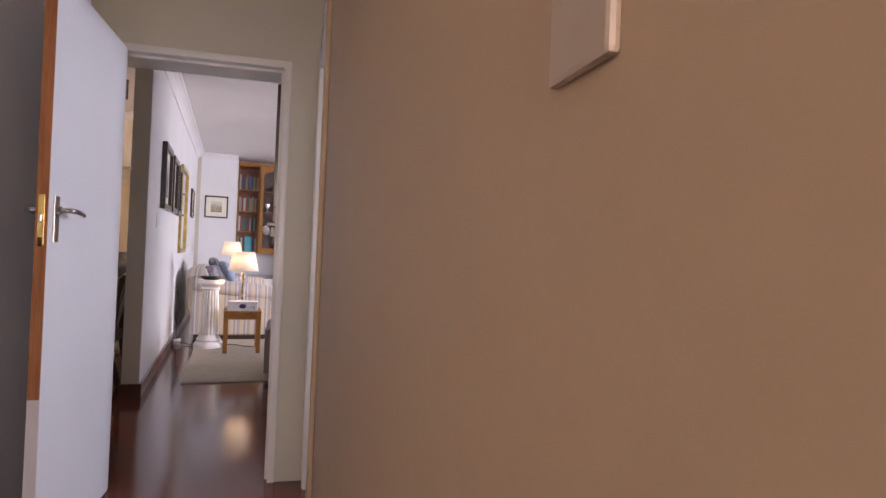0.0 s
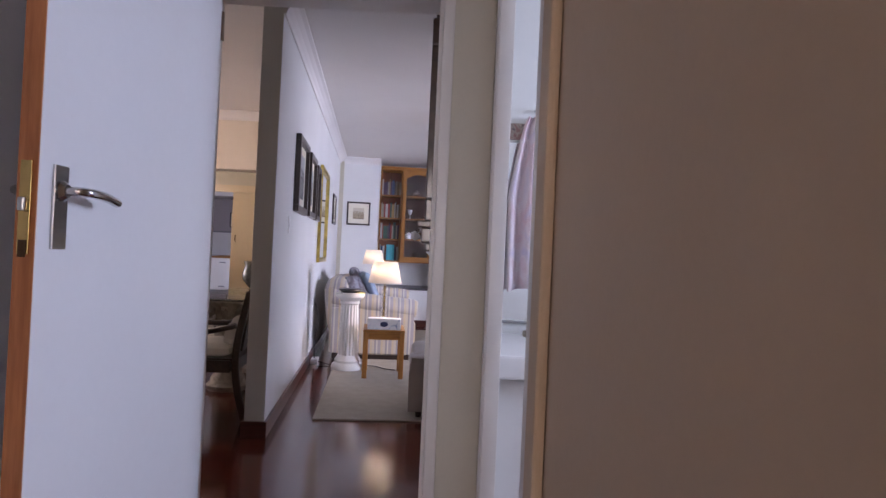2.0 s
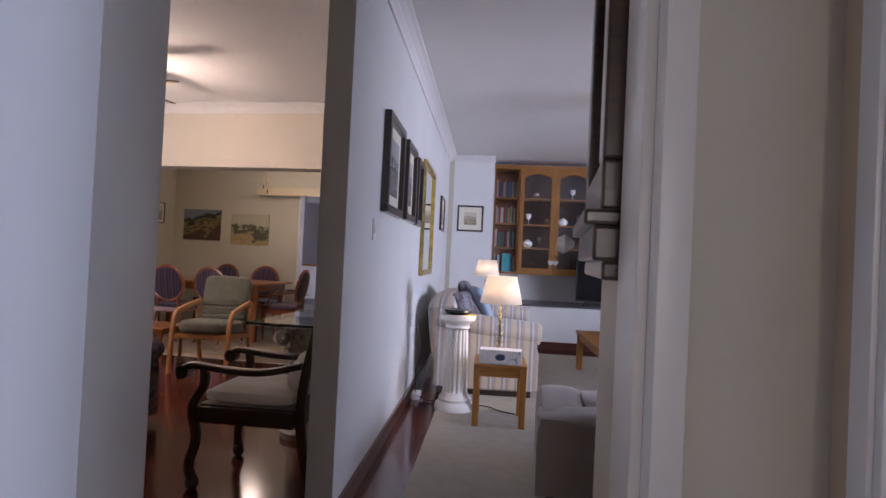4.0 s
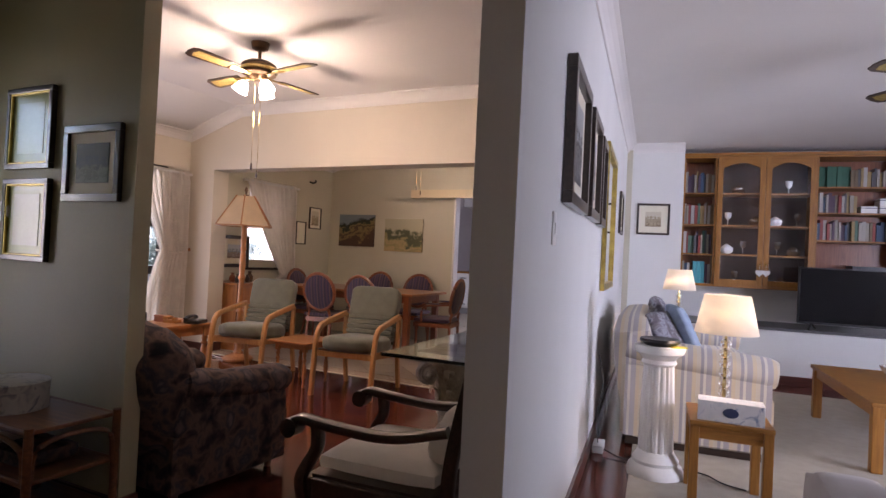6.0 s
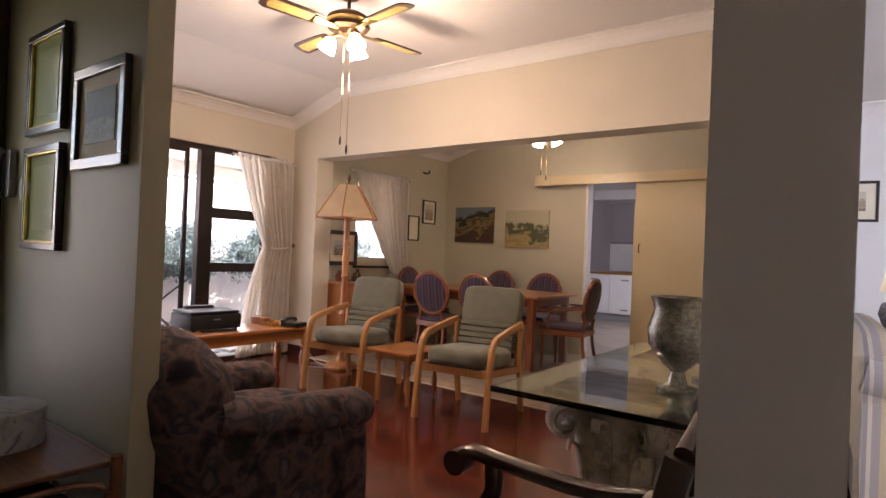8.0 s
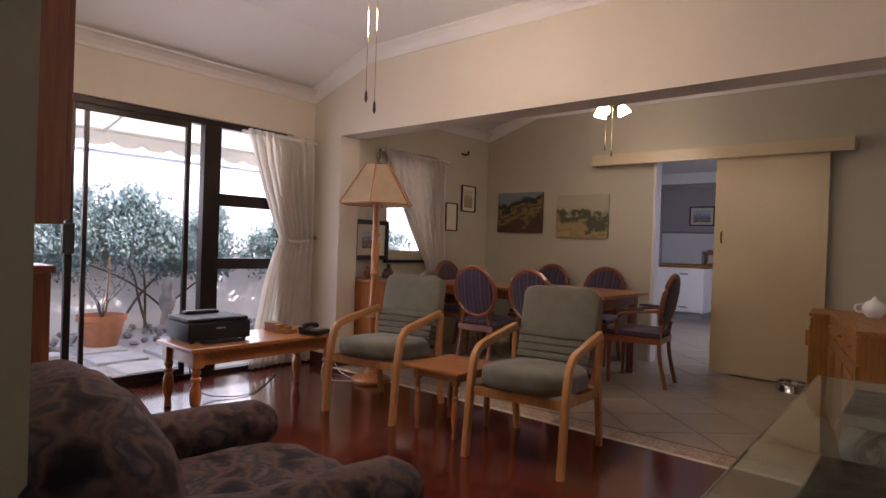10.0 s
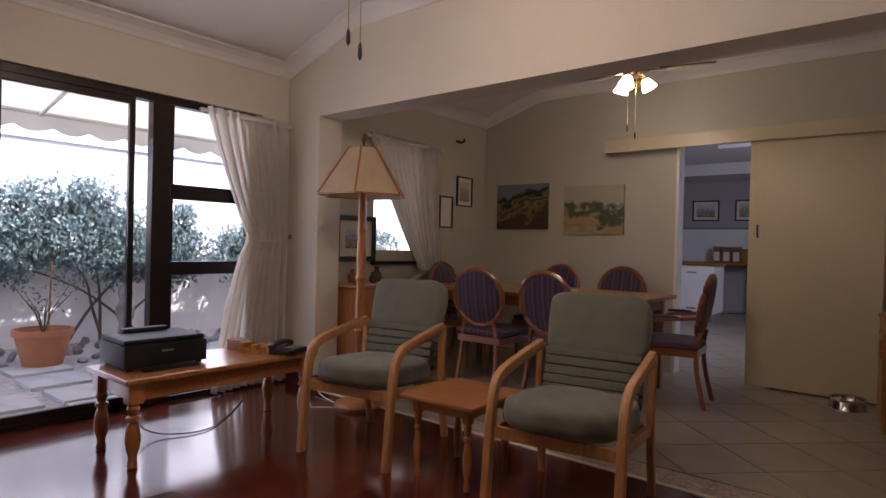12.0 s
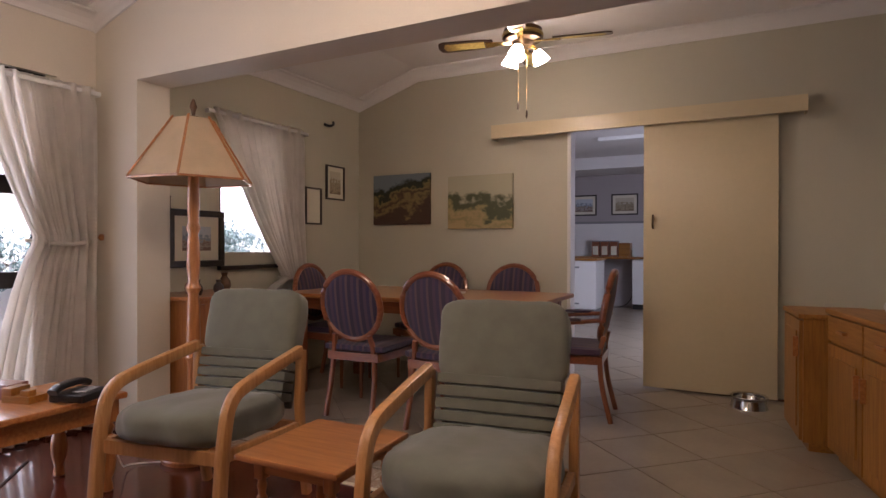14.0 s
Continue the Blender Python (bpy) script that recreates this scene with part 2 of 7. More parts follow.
def sweep(bm, pts, sec, side=None, closed=False, scales=None):
    """Sweep a closed 2-D section (list of (s, t)) along points; s runs along the side vector."""
    pts = [Vector(p) for p in pts]
    n = len(pts)
    rings = []
    for i, p in enumerate(pts):
        a = pts[i - 1] if (i or closed) else pts[i]
        b = pts[(i + 1) % n] if (i < n - 1 or closed) else pts[i]
        tan = (b - a).normalized()
        sv = Vector(side) if side else (Vector((0, 0, 1)).cross(tan) if abs(tan.z) < 0.9 else Vector((1, 0, 0)))
        sv = (sv - tan * sv.dot(tan)).normalized()
        up = tan.cross(sv)
        k = scales[i] if scales else 1.0
        rings.append([bm.verts.new(p + sv * s * k + up * t * k) for s, t in sec])
    m = len(sec)
    last = n if closed else n - 1
    for i in range(last):
        a, b = rings[i], rings[(i + 1) % n]
        for j in range(m):
            bm.faces.new((a[j], a[(j + 1) % m], b[(j + 1) % m], b[j]))
    if not closed:
        bm.faces.new(rings[0][::-1])
        bm.faces.new(rings[-1])
    return bm


def rnd_rect(w, h, r=0.006, k=2):
    out = []
    for cx, cy, a0 in ((w / 2 - r, h / 2 - r, 0), (-w / 2 + r, h / 2 - r, 90), (-w / 2 + r, -h / 2 + r, 180), (w / 2 - r, -h / 2 + r, 270)):
        for i in range(k + 1):
            a = radians(a0 + 90 * i / k)
            out.append((cx + r * math.cos(a), cy + r * math.sin(a)))
    return out


def circ(r, k=10):
    return [(r * math.cos(2 * math.pi * i / k), r * math.sin(2 * math.pi * i / k)) for i in range(k)]


def arc(pts, k=5):
    """Round the corners of a polyline by quadratic curves through its mid points."""
    pts = [Vector(p) for p in pts]
    out = [pts[0]]
    for i in range(1, len(pts) - 1):
        a, b, c = pts[i - 1], pts[i], pts[i + 1]
        p0, p2 = b + (a - b) * 0.45, b + (c - b) * 0.45
        for j in range(k + 1):
            t = j / k
            out.append(p0 * (1 - t) ** 2 + b * 2 * t * (1 - t) + p2 * t * t)
    out.append(pts[-1])
    return out


def cushion(bm, x0, x1, y0, y1, z0, z1, puff=0.35, n=8, m=Matrix()):
    """A soft pillow-like slab."""
    cx, cy, cz = (x0 + x1) / 2, (y0 + y1) / 2, (z0 + z1) / 2
    hx, hy, hz = (x1 - x0) / 2, (y1 - y0) / 2, (z1 - z0) / 2
    tmp = bmesh.new()
    bmesh.ops.create_cube(tmp, size=2)
    bmesh.ops.subdivide_edges(tmp, edges=tmp.edges[:], cuts=n, use_grid_fill=True)
    for v in tmp.verts:
        x, y, z = v.co
        ex = (1 - abs(x) ** 4) * (1 - abs(y) ** 4)
        k = 1 - puff + puff * max(ex, 0) ** 0.5
        q = Vector((x * hx * (1 - 0.06 * abs(y) ** 3 * puff), y * hy * (1 - 0.06 * abs(x) ** 3 * puff), z * hz * k))
        ax, ay = abs(x), abs(y)
        if ax > 0.99 or ay > 0.99:
            q.x *= 1 - 0.10 * z * z * puff * (hz / hx)
            q.y *= 1 - 0.10 * z * z * puff * (hz / hy)
        v.co = m @ (q + Vector((cx, cy, cz)))
    me = bpy.data.meshes.new("t")
    tmp.to_mesh(me)
    tmp.free()
    bm.from_mesh(me)
    bpy.data.meshes.remove(me)
    return bm


def part(name, bm, material, parent=None, label="", m=None, smooth=40):
    me = bpy.data.meshes.new(name)
    flat = bm.faces.layers.int.get("flat")
    if flat is not None:
        bm.faces.layers.int.remove(flat)
        smooth = 0
    bmesh.ops.recalc_face_normals(bm, faces=bm.faces[:])
    bm.to_mesh(me)
    bm.free()
    me.materials.append(M[material] if isinstance(material, str) else material)
    if smooth:
        me.shade_smooth()
        me.set_sharp_from_angle(angle=radians(smooth))
    ob = new(name, me)
    if parent:
        ob.parent = parent
    if m is not None:
        ob.matrix_basis = m
    if label:
        ob["label"] = label
    return ob


def thing(name, m, label, category, group=""):
    ob = new(name)
    ob.empty_display_size = 0.1
    ob.matrix_basis = m
    return tagged(ob, label, category, group)


def setting(name, bm, material, label, category, m=None, smooth=0):
    return tagged(part(name, bm, material, None, "", m, smooth), label, category, kind="structure")


def B(*boxes, bevel=0.0):
    bm = bmesh.new()
    bm.faces.layers.int.new("flat")
    for b in boxes:
        box(bm, *b, bevel=bevel)
    return bm


def prism(bm, poly, z0, z1):
    lo, hi = [bm.verts.new((x, y, z0)) for x, y in poly], [bm.verts.new((x, y, z1)) for x, y in poly]
    bm.faces.new(lo[::-1])
    bm.faces.new(hi)
    for i in range(len(poly)):
        j = (i + 1) % len(poly)
        bm.faces.new((lo[i], lo[j], hi[j], hi[i]))
    return bm


COVE = [(0, 0), (0.10, 0), (0.10, -0.012), (0.075, -0.022), (0.045, -0.045), (0.022, -0.075), (0.012, -0.10), (0, -0.10)]


def cornice(name, a, b, inward, m=None, material="ceiling"):
    """A coved plaster cornice from a to b, growing from the wall in the direction inward."""
    bm = bmesh.new()
    a, b, d = Vector(a), Vector(b), Vector((*inward, 0)).normalized()
    ra = [bm.verts.new(a + d * s + Vector((0, 0, t))) for s, t in COVE]
    rb = [bm.verts.new(b + d * s + Vector((0, 0, t))) for s, t in COVE]
    for j in range(len(COVE)):
        k = (j + 1) % len(COVE)
        bm.faces.new((ra[j], ra[k], rb[k], rb[j]))
    bm.faces.new(ra)
    bm.faces.new(rb[::-1])
    return setting(name, bm, material, "white coved plaster cornice under the ceiling", "cornice", m)


# ---- floors, walls and ceilings ----
setting("floor", B((-5.62, 5.6, -1.8, 9.07, -0.2, 0.0)), "floor", "polished dark red wooden floor", "floor")
setting("floor_dining", B((-5.62, 0.6, 9.07, 13.2, -0.2, -0.006), (-5.62, 5.6, 13.2, 18.2, -0.2, -0.006)), "grout", "grey grouted bed under the dining floor tiles", "floor")
setting("floor_living_end", B((-0.9, 5.6, 9.07, 13.2, -0.19, -0.001)), "floor", "polished dark red wooden floor of the living room", "floor")

# corridor, with the bathroom doorway in its wall
# door's cool white used here so the wall looks more brightly lit
setting("wall_corridor_west", B((-0.32, -0.2, -1.8, 3.96, 0, 2.7)), "door_white", "plain corridor wall, cool brightness of daylight in its colour", "wall")
setting("wall_corridor_east", B((0.84, 0.93, -1.8, 3.04, 0, 2.7), (0.84, 0.93, 3.04, 3.89, 2.06, 2.7), (0.84, 0.856, 3.89, 3.96, 0, 2.7)), "plaster_corridor_tinted", "plain corridor wall with a doorway, warm dim light in its colour", "wall")
setting("wall_corridor_south", B((-0.32, 0.96, -1.92, -1.8, 0, 2.7)), "plaster_hall", "plain stone white end wall", "wall")
setting("wall_hall_south", B((-3.6, -0.17, 3.96, 4.20, 0, 2.7), (-0.17, 0.695, 3.96, 4.20, 2.06, 2.7), (0.695, 0.86, 3.96, 4.20, 0, 2.7)), "plaster_hall", "stone white wall with the corridor doorway", "wall")
setting("wall_hall_east", B((0.68, 0.86, 4.20, 4.86, 0, 2.7)), "plaster_hall", "short stone white wall beside the corridor doorway", "wall")
setting("wall_hall_west", B((-3.6, -3.48, 4.20, 5.18, 0, 2.7), (-3.6, -3.48, 5.72, 5.94, 0, 2.7), (-3.6, -3.48, 5.18, 5.72, 0, 0.45), (-3.6, -3.48, 5.18, 5.72, 2.05, 2.7)), "plaster_hall", "stone white entrance wall", "wall")
# darkened colour gives this wall the dimness of the hall
setting("wall_lounge_south", B((-5.62, -2.15, 5.94, 6.025, 0, 2.78)), "plaster_hall_shade", "wall between hall and lounge, olive hall shade in its colour", "wall")
# bathroom
setting("wall_bathroom_north", B((0.86, 3.62, 4.68, 4.80, 0, 2.7)), "bath_wall", "white tiled bathroom wall behind the basin", "wall")
setting("wall_bathroom_south", B((0.93, 3.62, 1.88, 2.0, 0, 2.7)), "bath_wall", "white tiled bathroom wall", "wall")
setting("wall_bathroom_east", B((3.5, 3.62, 2.0, 4.68, 0, 2.7)), "bath_wall", "white tiled bathroom wall", "wall")
# living room
setting("wall_partition", prism(bmesh.new(), [(-0.080, -0.333), (0.040, -0.333), (0.0, 5.98), (-0.138, 5.98)], 0, 2.78), "plaster_living", "cool white partition between lounge and living room", "wall", E)
setting("wall_living_south", B((0.86, 5.6, 4.80, 4.92, 0, 2.7)), "plaster_living", "cool white living room wall", "wall")
setting("wall_living_east", B((5.48, 5.6, 4.92, 13.2, 0, 2.7)), "plaster_living", "cool white living room wall", "wall")
setting("wall_living_north", B((-0.1, 0.66, 5.72, 6.5, 0, 2.7), (0.66, 6.0, 6.38, 6.5, 0, 2.7)), "plaster_living", "cool white living room end wall with an alcove", "wall", E)
# lounge and dining room
setting("wall_lounge_west", B((-5.62, -5.5, 6.05, 6.75, 0, 2.78), (-5.62, -5.5, 8.80, 9.40, 0, 2.78), (-5.62, -5.5, 6.75, 8.80, 2.07, 2.78)), "plaster", "cream lounge wall with the patio door opening", "wall")
setting("wall_header", B((-5.5, -5.11, 9.09, 9.31, 0, 2.07), (-5.5, -0.72, 9.09, 9.31, 2.07, 2.78)), "plaster", "cream lintel wall with a wide opening to the dining room", "wall")
setting("wall_dining_west", B((-5.52, -5.4, 9.31, 9.95, 0, 2.78), (-5.52, -5.4, 10.65, 11.82, 0, 2.78), (-5.52, -5.4, 9.95, 10.65, 2.05, 2.78), (-5.52, -5.4, 9.95, 10.65, 0, 1.05)), "plaster_dining", "sage cream dining room wall with a window", "wall")
setting("wall_dining_north", B((-5.52, -3.28, 11.7, 11.82, 0, 2.78), (-3.28, -2.42, 11.7, 11.82, 2.10, 2.78), (-2.42, -0.9, 11.7, 11.82, 0, 2.78)), "plaster_dining", "sage cream dining room wall with the kitchen doorway", "wall")
# kitchen
M["kitchen_wall"] = mat("mauve grey kitchen wall", (0.42, 0.38, 0.38), 0.6, vary=0.04, scale=2, fine=80, bump=0.08)
setting("wall_kitchen_north", B((-5.6, -1.4, 18.0, 18.12, 0, 2.7)), "kitchen_wall", "mauve grey kitchen wall", "wall")
setting("wall_kitchen_west", B((-5.6, -5.48, 11.82, 18.0, 0, 2.7)), "kitchen_wall", "mauve grey kitchen wall", "wall")
setting("wall_kitchen_east", B((-1.52, -1.4, 11.82, 18.0, 0, 2.7)), "kitchen_wall", "mauve grey kitchen wall", "wall")
setting("beam_kitchen", B((-5.48, -1.52, 17.0, 18.0, 2.42, 2.62)), "ceiling", "white dropped bulkhead in the kitchen", "bulkhead")

# ceilings: flat, with a slope down to the patio wall
KNEE, TOP, EAVE = -4.71, 2.755, 2.462
bm = prism(bmesh.new(), [(KNEE, 5.94), (-0.43, 5.94), (-0.47, 6.02), (-1.10, 12.0), (KNEE, 12.0)], TOP, 2.92)
v = [bm.verts.new(p) for p in ((KNEE, 5.94, TOP), (KNEE, 12, TOP), (-5.62, 12, EAVE), (-5.62, 5.94, EAVE), (KNEE, 5.94, 2.92), (KNEE, 12, 2.92), (-5.62, 12, 2.92), (-5.62, 5.94, 2.92))]
for q in ((0, 1, 2, 3), (4, 7, 6, 5), (0, 4, 5, 1), (3, 2, 6, 7), (0, 3, 7, 4), (1, 5, 6, 2)):
    bm.faces.new([v[i] for i in q])
setting("ceiling_lounge", bm, "ceiling", "white plastered ceiling sloping at the patio side", "ceiling")
setting("ceiling_hall", B((-3.7, 3.7, -1.95, 5.94, 2.7, 2.82)), "ceiling", "white plastered ceiling", "ceiling")
setting("ceiling_living", prism(bmesh.new(), [(-0.47, 5.94), (5.7, 5.94), (5.7, 13.3), (-1.3, 13.3), (-1.07, 12.0), (-0.47, 6.02)], 2.7, 2.82), "ceiling", "white plastered living room ceiling", "ceiling")
setting("ceiling_living_edge", B((3.7, 5.7, 4.7, 5.94, 2.7, 2.82)), "ceiling", "white plastered ceiling edge", "ceiling")
setting("ceiling_kitchen", B((-5.6, -1.4, 11.82, 18.12, 2.62, 2.74)), "ceiling", "white kitchen ceiling", "ceiling")

cornice("cornice_partition", (0.040, -0.333, 2.7), (0.0015, 5.72, 2.7), (1, 0), E)
cornice("cornice_living_end", (0, 5.72, 2.7), (0.66, 5.72, 2.7), (0, -1), E)
cornice("cornice_living_alcove", (0.66, 6.38, 2.7), (5.9, 6.38, 2.7), (0, -1), E)
cornice("cornice_header", (KNEE, 9.09, TOP), (-0.7, 9.09, TOP), (0, -1))
cornice("cornice_header_slope", (-5.5, 9.09, 2.50), (KNEE, 9.09, TOP), (0, -1))
cornice("cornice_patio", (-5.5, 6.05, 2.505), (-5.5, 9.09, 2.505), (1, 0))
cornice("cornice_dining_west", (-5.4, 9.31, 2.535), (-5.4, 11.7, 2.535), (1, 0))
cornice("cornice_dining_north", (KNEE, 11.7, TOP), (-1.0, 11.7, TOP), (0, -1))
cornice("cornice_dining_slope", (-5.4, 11.7, 2.532), (KNEE, 11.7, TOP), (0, -1))

SK = 0.10
bm = prism(bmesh.new(), [(0.040, -0.349), (0.056, -0.349), (0.0175, 5.72), (0.0015, 5.72)], 0, SK)
prism(bm, [(-0.096, -0.349), (0.040, -0.349), (0.040, -0.333), (-0.096, -0.333)], 0, SK)
prism(bm, [(-0.096, -0.333), (-0.080, -0.333), (-0.1105, 3.0), (-0.1265, 3.0)], 0, SK)
setting("skirting_partition", bm, "skirting", "dark red varnished wooden skirting", "skirting", E)
setting("skirting_lounge", B((-5.5, -5.484, 6.05, 6.75, 0, SK), (-5.5, -5.484, 8.80, 9.09, 0, SK), (-5.5, -5.095, 9.074, 9.09, 0, SK), (-5.11, -5.095, 9.09, 9.31, 0, SK)), "skirting", "dark red varnished wooden skirting", "skirting")
setting("skirting_hall", B((-3.48, -2.15, 5.924, 5.94, 0, SK), (-2.15, -2.134, 5.924, 6.025, 0, SK), (0.664, 0.68, 4.20, 4.86, 0, SK), (0.664, 0.80, 4.86, 4.876, 0, SK)), "skirting", "dark red varnished wooden skirting", "skirting")

# ---- doors and windows ----
def door_frame(name, axis, a0, a1, d0, d1, top, label):
    """Timber frame round an opening: along the axis from a0 to a1, through the wall from d0 to d1."""
    fr = thing(name, Matrix(), label, "door frame")
    fr["kind"] = "structure"
    t = 0.035
    for nm, b in (("jamb", (a0, a0 + t, d0, d1, 0, top)), ("jamb", (a1 - t, a1, d0, d1, 0, top)), ("head", (a0 + t, a1 - t, d0, d1, top - t, top))):
        bm = bmesh.new()
        box(bm, *(b if axis == 0 else (b[2], b[3], b[0], b[1], b[4], b[5])), bevel=0.005)
        part(nm, bm, "gloss_white", fr)
    for nm, b in (("stop", (a0 + t, a0 + t + 0.014, d0 + 0.05, d1 - 0.03, 0, top - t)), ("stop", (a1 - t - 0.014, a1 - t, d0 + 0.05, d1 - 0.03, 0, top - t)), ("stop", (a0 + t + 0.014, a1 - t - 0.014, d0 + 0.05, d1 - 0.03, top - t - 0.014, top - t))):
        bm = bmesh.new()
        box(bm, *(b if axis == 0 else (b[2], b[3], b[0], b[1], b[4], b[5])), bevel=0.003)
        part(nm, bm, "gloss_white", fr)
    return fr


door_frame("door_frame_corridor", 0, -0.17, 0.695, 3.945, 4.215, 2.06, "white gloss wooden frame of the corridor doorway")
fr = door_frame("door_frame_bathroom", 1, 3.04, 3.89, 0.822, 0.857, 2.06, "white gloss wooden frame of the bathroom doorway")
part("strike_plate", B((0.828, 0.854, 3.851, 3.8555, 1.18, 1.29), bevel=0.001), "steel", fr, "steel strike plate")
part("strike_hole", B((0.834, 0.848, 3.849, 3.8515, 1.20, 1.225), (0.834, 0.848, 3.849, 3.8515, 1.24, 1.27)), "black", fr)
# architraves, their shaded look put in with the tinted wall colour
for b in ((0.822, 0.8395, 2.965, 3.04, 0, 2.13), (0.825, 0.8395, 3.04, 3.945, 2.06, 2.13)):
    setting("architrave", B(b, bevel=0.006), "plaster_corridor_tinted", "architrave round the bathroom doorway, toned like the warm dim wall", "architrave")

# corridor door, swung open against the wall
d = thing("door_1", pose(-0.07, 3.955, 0, 0, 0, 0.3), "white painted flush door standing open, bare pine latch edge", "door")
d["kind"] = "structure"
part("leaf", B((-0.006, 0.032, -0.81, -0.004, 0.008, 2.035), bevel=0.002), "door_white", d)
part("edge_strip", B((-0.0045, 0.0305, -0.8125, -0.809, 0.62, 2.03)), "pine_raw", d, "bare pine edge strip with torn paint")
lk = part("lock_plate", B((0.003, 0.023, -0.8165, -0.8125, 1.125, 1.29), bevel=0.001), "brass", d, "brass mortice lock plate")
part("latch", B((0.007, 0.019, -0.827, -0.8165, 1.20, 1.225), bevel=0.003), "steel", lk)
part("deadbolt", B((0.007, 0.019, -0.8195, -0.8165, 1.12, 1.15)), "bronze", lk)
for sgn, x in ((1, 0.032), (-1, -0.006)):
    pl = part("handle_plate", B((min(x, x + sgn * 0.006), max(x, x + sgn * 0.006), -0.775, -0.735, 1.135, 1.29), bevel=0.0015), "steel", d, "chrome handle backplate")
    bm = bmesh.new()
    sweep(bm, arc([(x, -0.755, 1.243), (x + sgn * 0.05, -0.755, 1.243), (x + sgn * 0.055, -0.70, 1.240), (x + sgn * 0.05, -0.645, 1.232)]), circ(0.009, 10))
    part("lever", bm, "steel", pl, "chrome lever handle")
    bm = bmesh.new()
    lathe(bm, [(0.017, 0), (0.019, 0.004), (0.012, 0.012)], 14, pose(x + sgn * 0.006, -0.755, 1.243, 0, 90 * sgn, 0))
    part("rose", bm, "steel", pl)
for z in (0.25, 1.8):
    bm = bmesh.new()
    lathe(bm, [(0.007, 0), (0.007, 0.09)], 8, pose(0.034, -0.004, z))
    part("hinge", bm, "steel", d)

# brownish tone carries the dim light on the switch
M["switch"] = mat("switch plastic toned for dim light", (0.52, 0.43, 0.34), 0.4, 0, 0.05, 20, 80, 0.03)
sw = thing("light_switch", pose(0.84, 1.135, 1.2475), "plastic double light switch on the wall, dimness in its colour", "light switch")
part("plate", B((-0.004, 0.0, -0.019, 0.019, -0.042, 0.042), bevel=0.002), "switch", sw)
for y in (-0.0065, 0.0065):
    part("rocker", B((-0.0062, -0.004, y - 0.005, y + 0.005, -0.012, 0.028), bevel=0.001), "switch", sw)

# patio sliding door with fixed side lights
pd = thing("window_1", Matrix(), "dark bronze aluminium patio sliding door, glazed", "patio door")
pd["kind"] = "structure"
FX0, FX1 = -5.585, -5.505


def bar(nm, y0, y1, z0, z1, x0=FX0, x1=FX1, par=None):
    return part(nm, B((x0, x1, y0, y1, z0, z1), bevel=0.003), "frame_brown", par or pd)


bar("frame_head", 6.75, 8.80, 2.02, 2.07)
bar("frame_sill", 6.75, 8.80, 0.0, 0.035)
bar("frame_jamb", 6.75, 6.79, 0.035, 2.02)
bar("frame_jamb", 8.76, 8.80, 0.035, 2.02)
bar("mullion", 8.03, 8.15, 0.035, 2.02)
bar("transom", 8.15, 8.76, 1.385, 1.485)
bar("transom", 8.15, 8.76, 0.865, 0.955)
bar("side_frame", 8.15, 8.18, 0.035, 2.02, -5.56, -5.52)
s1 = bar("sliding_stile", 7.07, 7.115, 0.035, 2.02, -5.545, -5.51)
bar("sliding_stile", 7.885, 7.92, 0.035, 2.02, -5.545, -5.51)
bar("fixed_stile", 7.185, 7.215, 0.035, 2.02, -5.58, -5.55)
bar("sliding_rail", 7.115, 7.885, 1.975, 2.02, -5.545, -5.51)
bar("sliding_rail", 7.115, 7.885, 0.035, 0.085, -5.545, -5.51)
part("pull_handle", B((-5.51, -5.47, 7.045, 7.118, 0.98, 1.19), bevel=0.008), "black", s1, "black plastic pull handle")
for y0, y1, z0, z1 in ((6.79, 8.03, 0.035, 2.02), (8.18, 8.76, 1.485, 2.02), (8.18, 8.76, 0.955, 1.385), (8.18, 8.76, 0.035, 0.865)):
    p = part("pane", B((-5.552, -5.548, y0, y1, z0, z1)), "glass", pd, smooth=0)
    p.visible_shadow = False
setting("window_reveal", B((-5.50, -5.47, 6.70, 8.85, 2.07, 2.085)), "plaster", "narrow plaster ledge over the patio door", "ledge")

wd = thing("window_2", Matrix(), "dark bronze window behind the dining curtain", "window")
wd["kind"] = "structure"
for nm, b in (("window_frame", (-5.50, -5.44, 9.95, 10.0, 0.95, 2.05)), ("window_frame", (-5.50, -5.44, 10.6, 10.65, 0.95, 2.05)), ("window_frame", (-5.50, -5.44, 10.0, 10.6, 0.95, 1.0)), ("window_frame", (-5.50, -5.44, 10.0, 10.6, 2.0, 2.05)), ("window_sill", (-5.44, -5.36, 9.93, 10.67, 0.92, 0.95))):
    part(nm, B(b, bevel=0.003), "frame_brown", wd)
p = part("pane", B((-5.472, -5.468, 10.0, 10.6, 1.0, 2.0)), "glass", wd, smooth=0)
p.visible_shadow = False


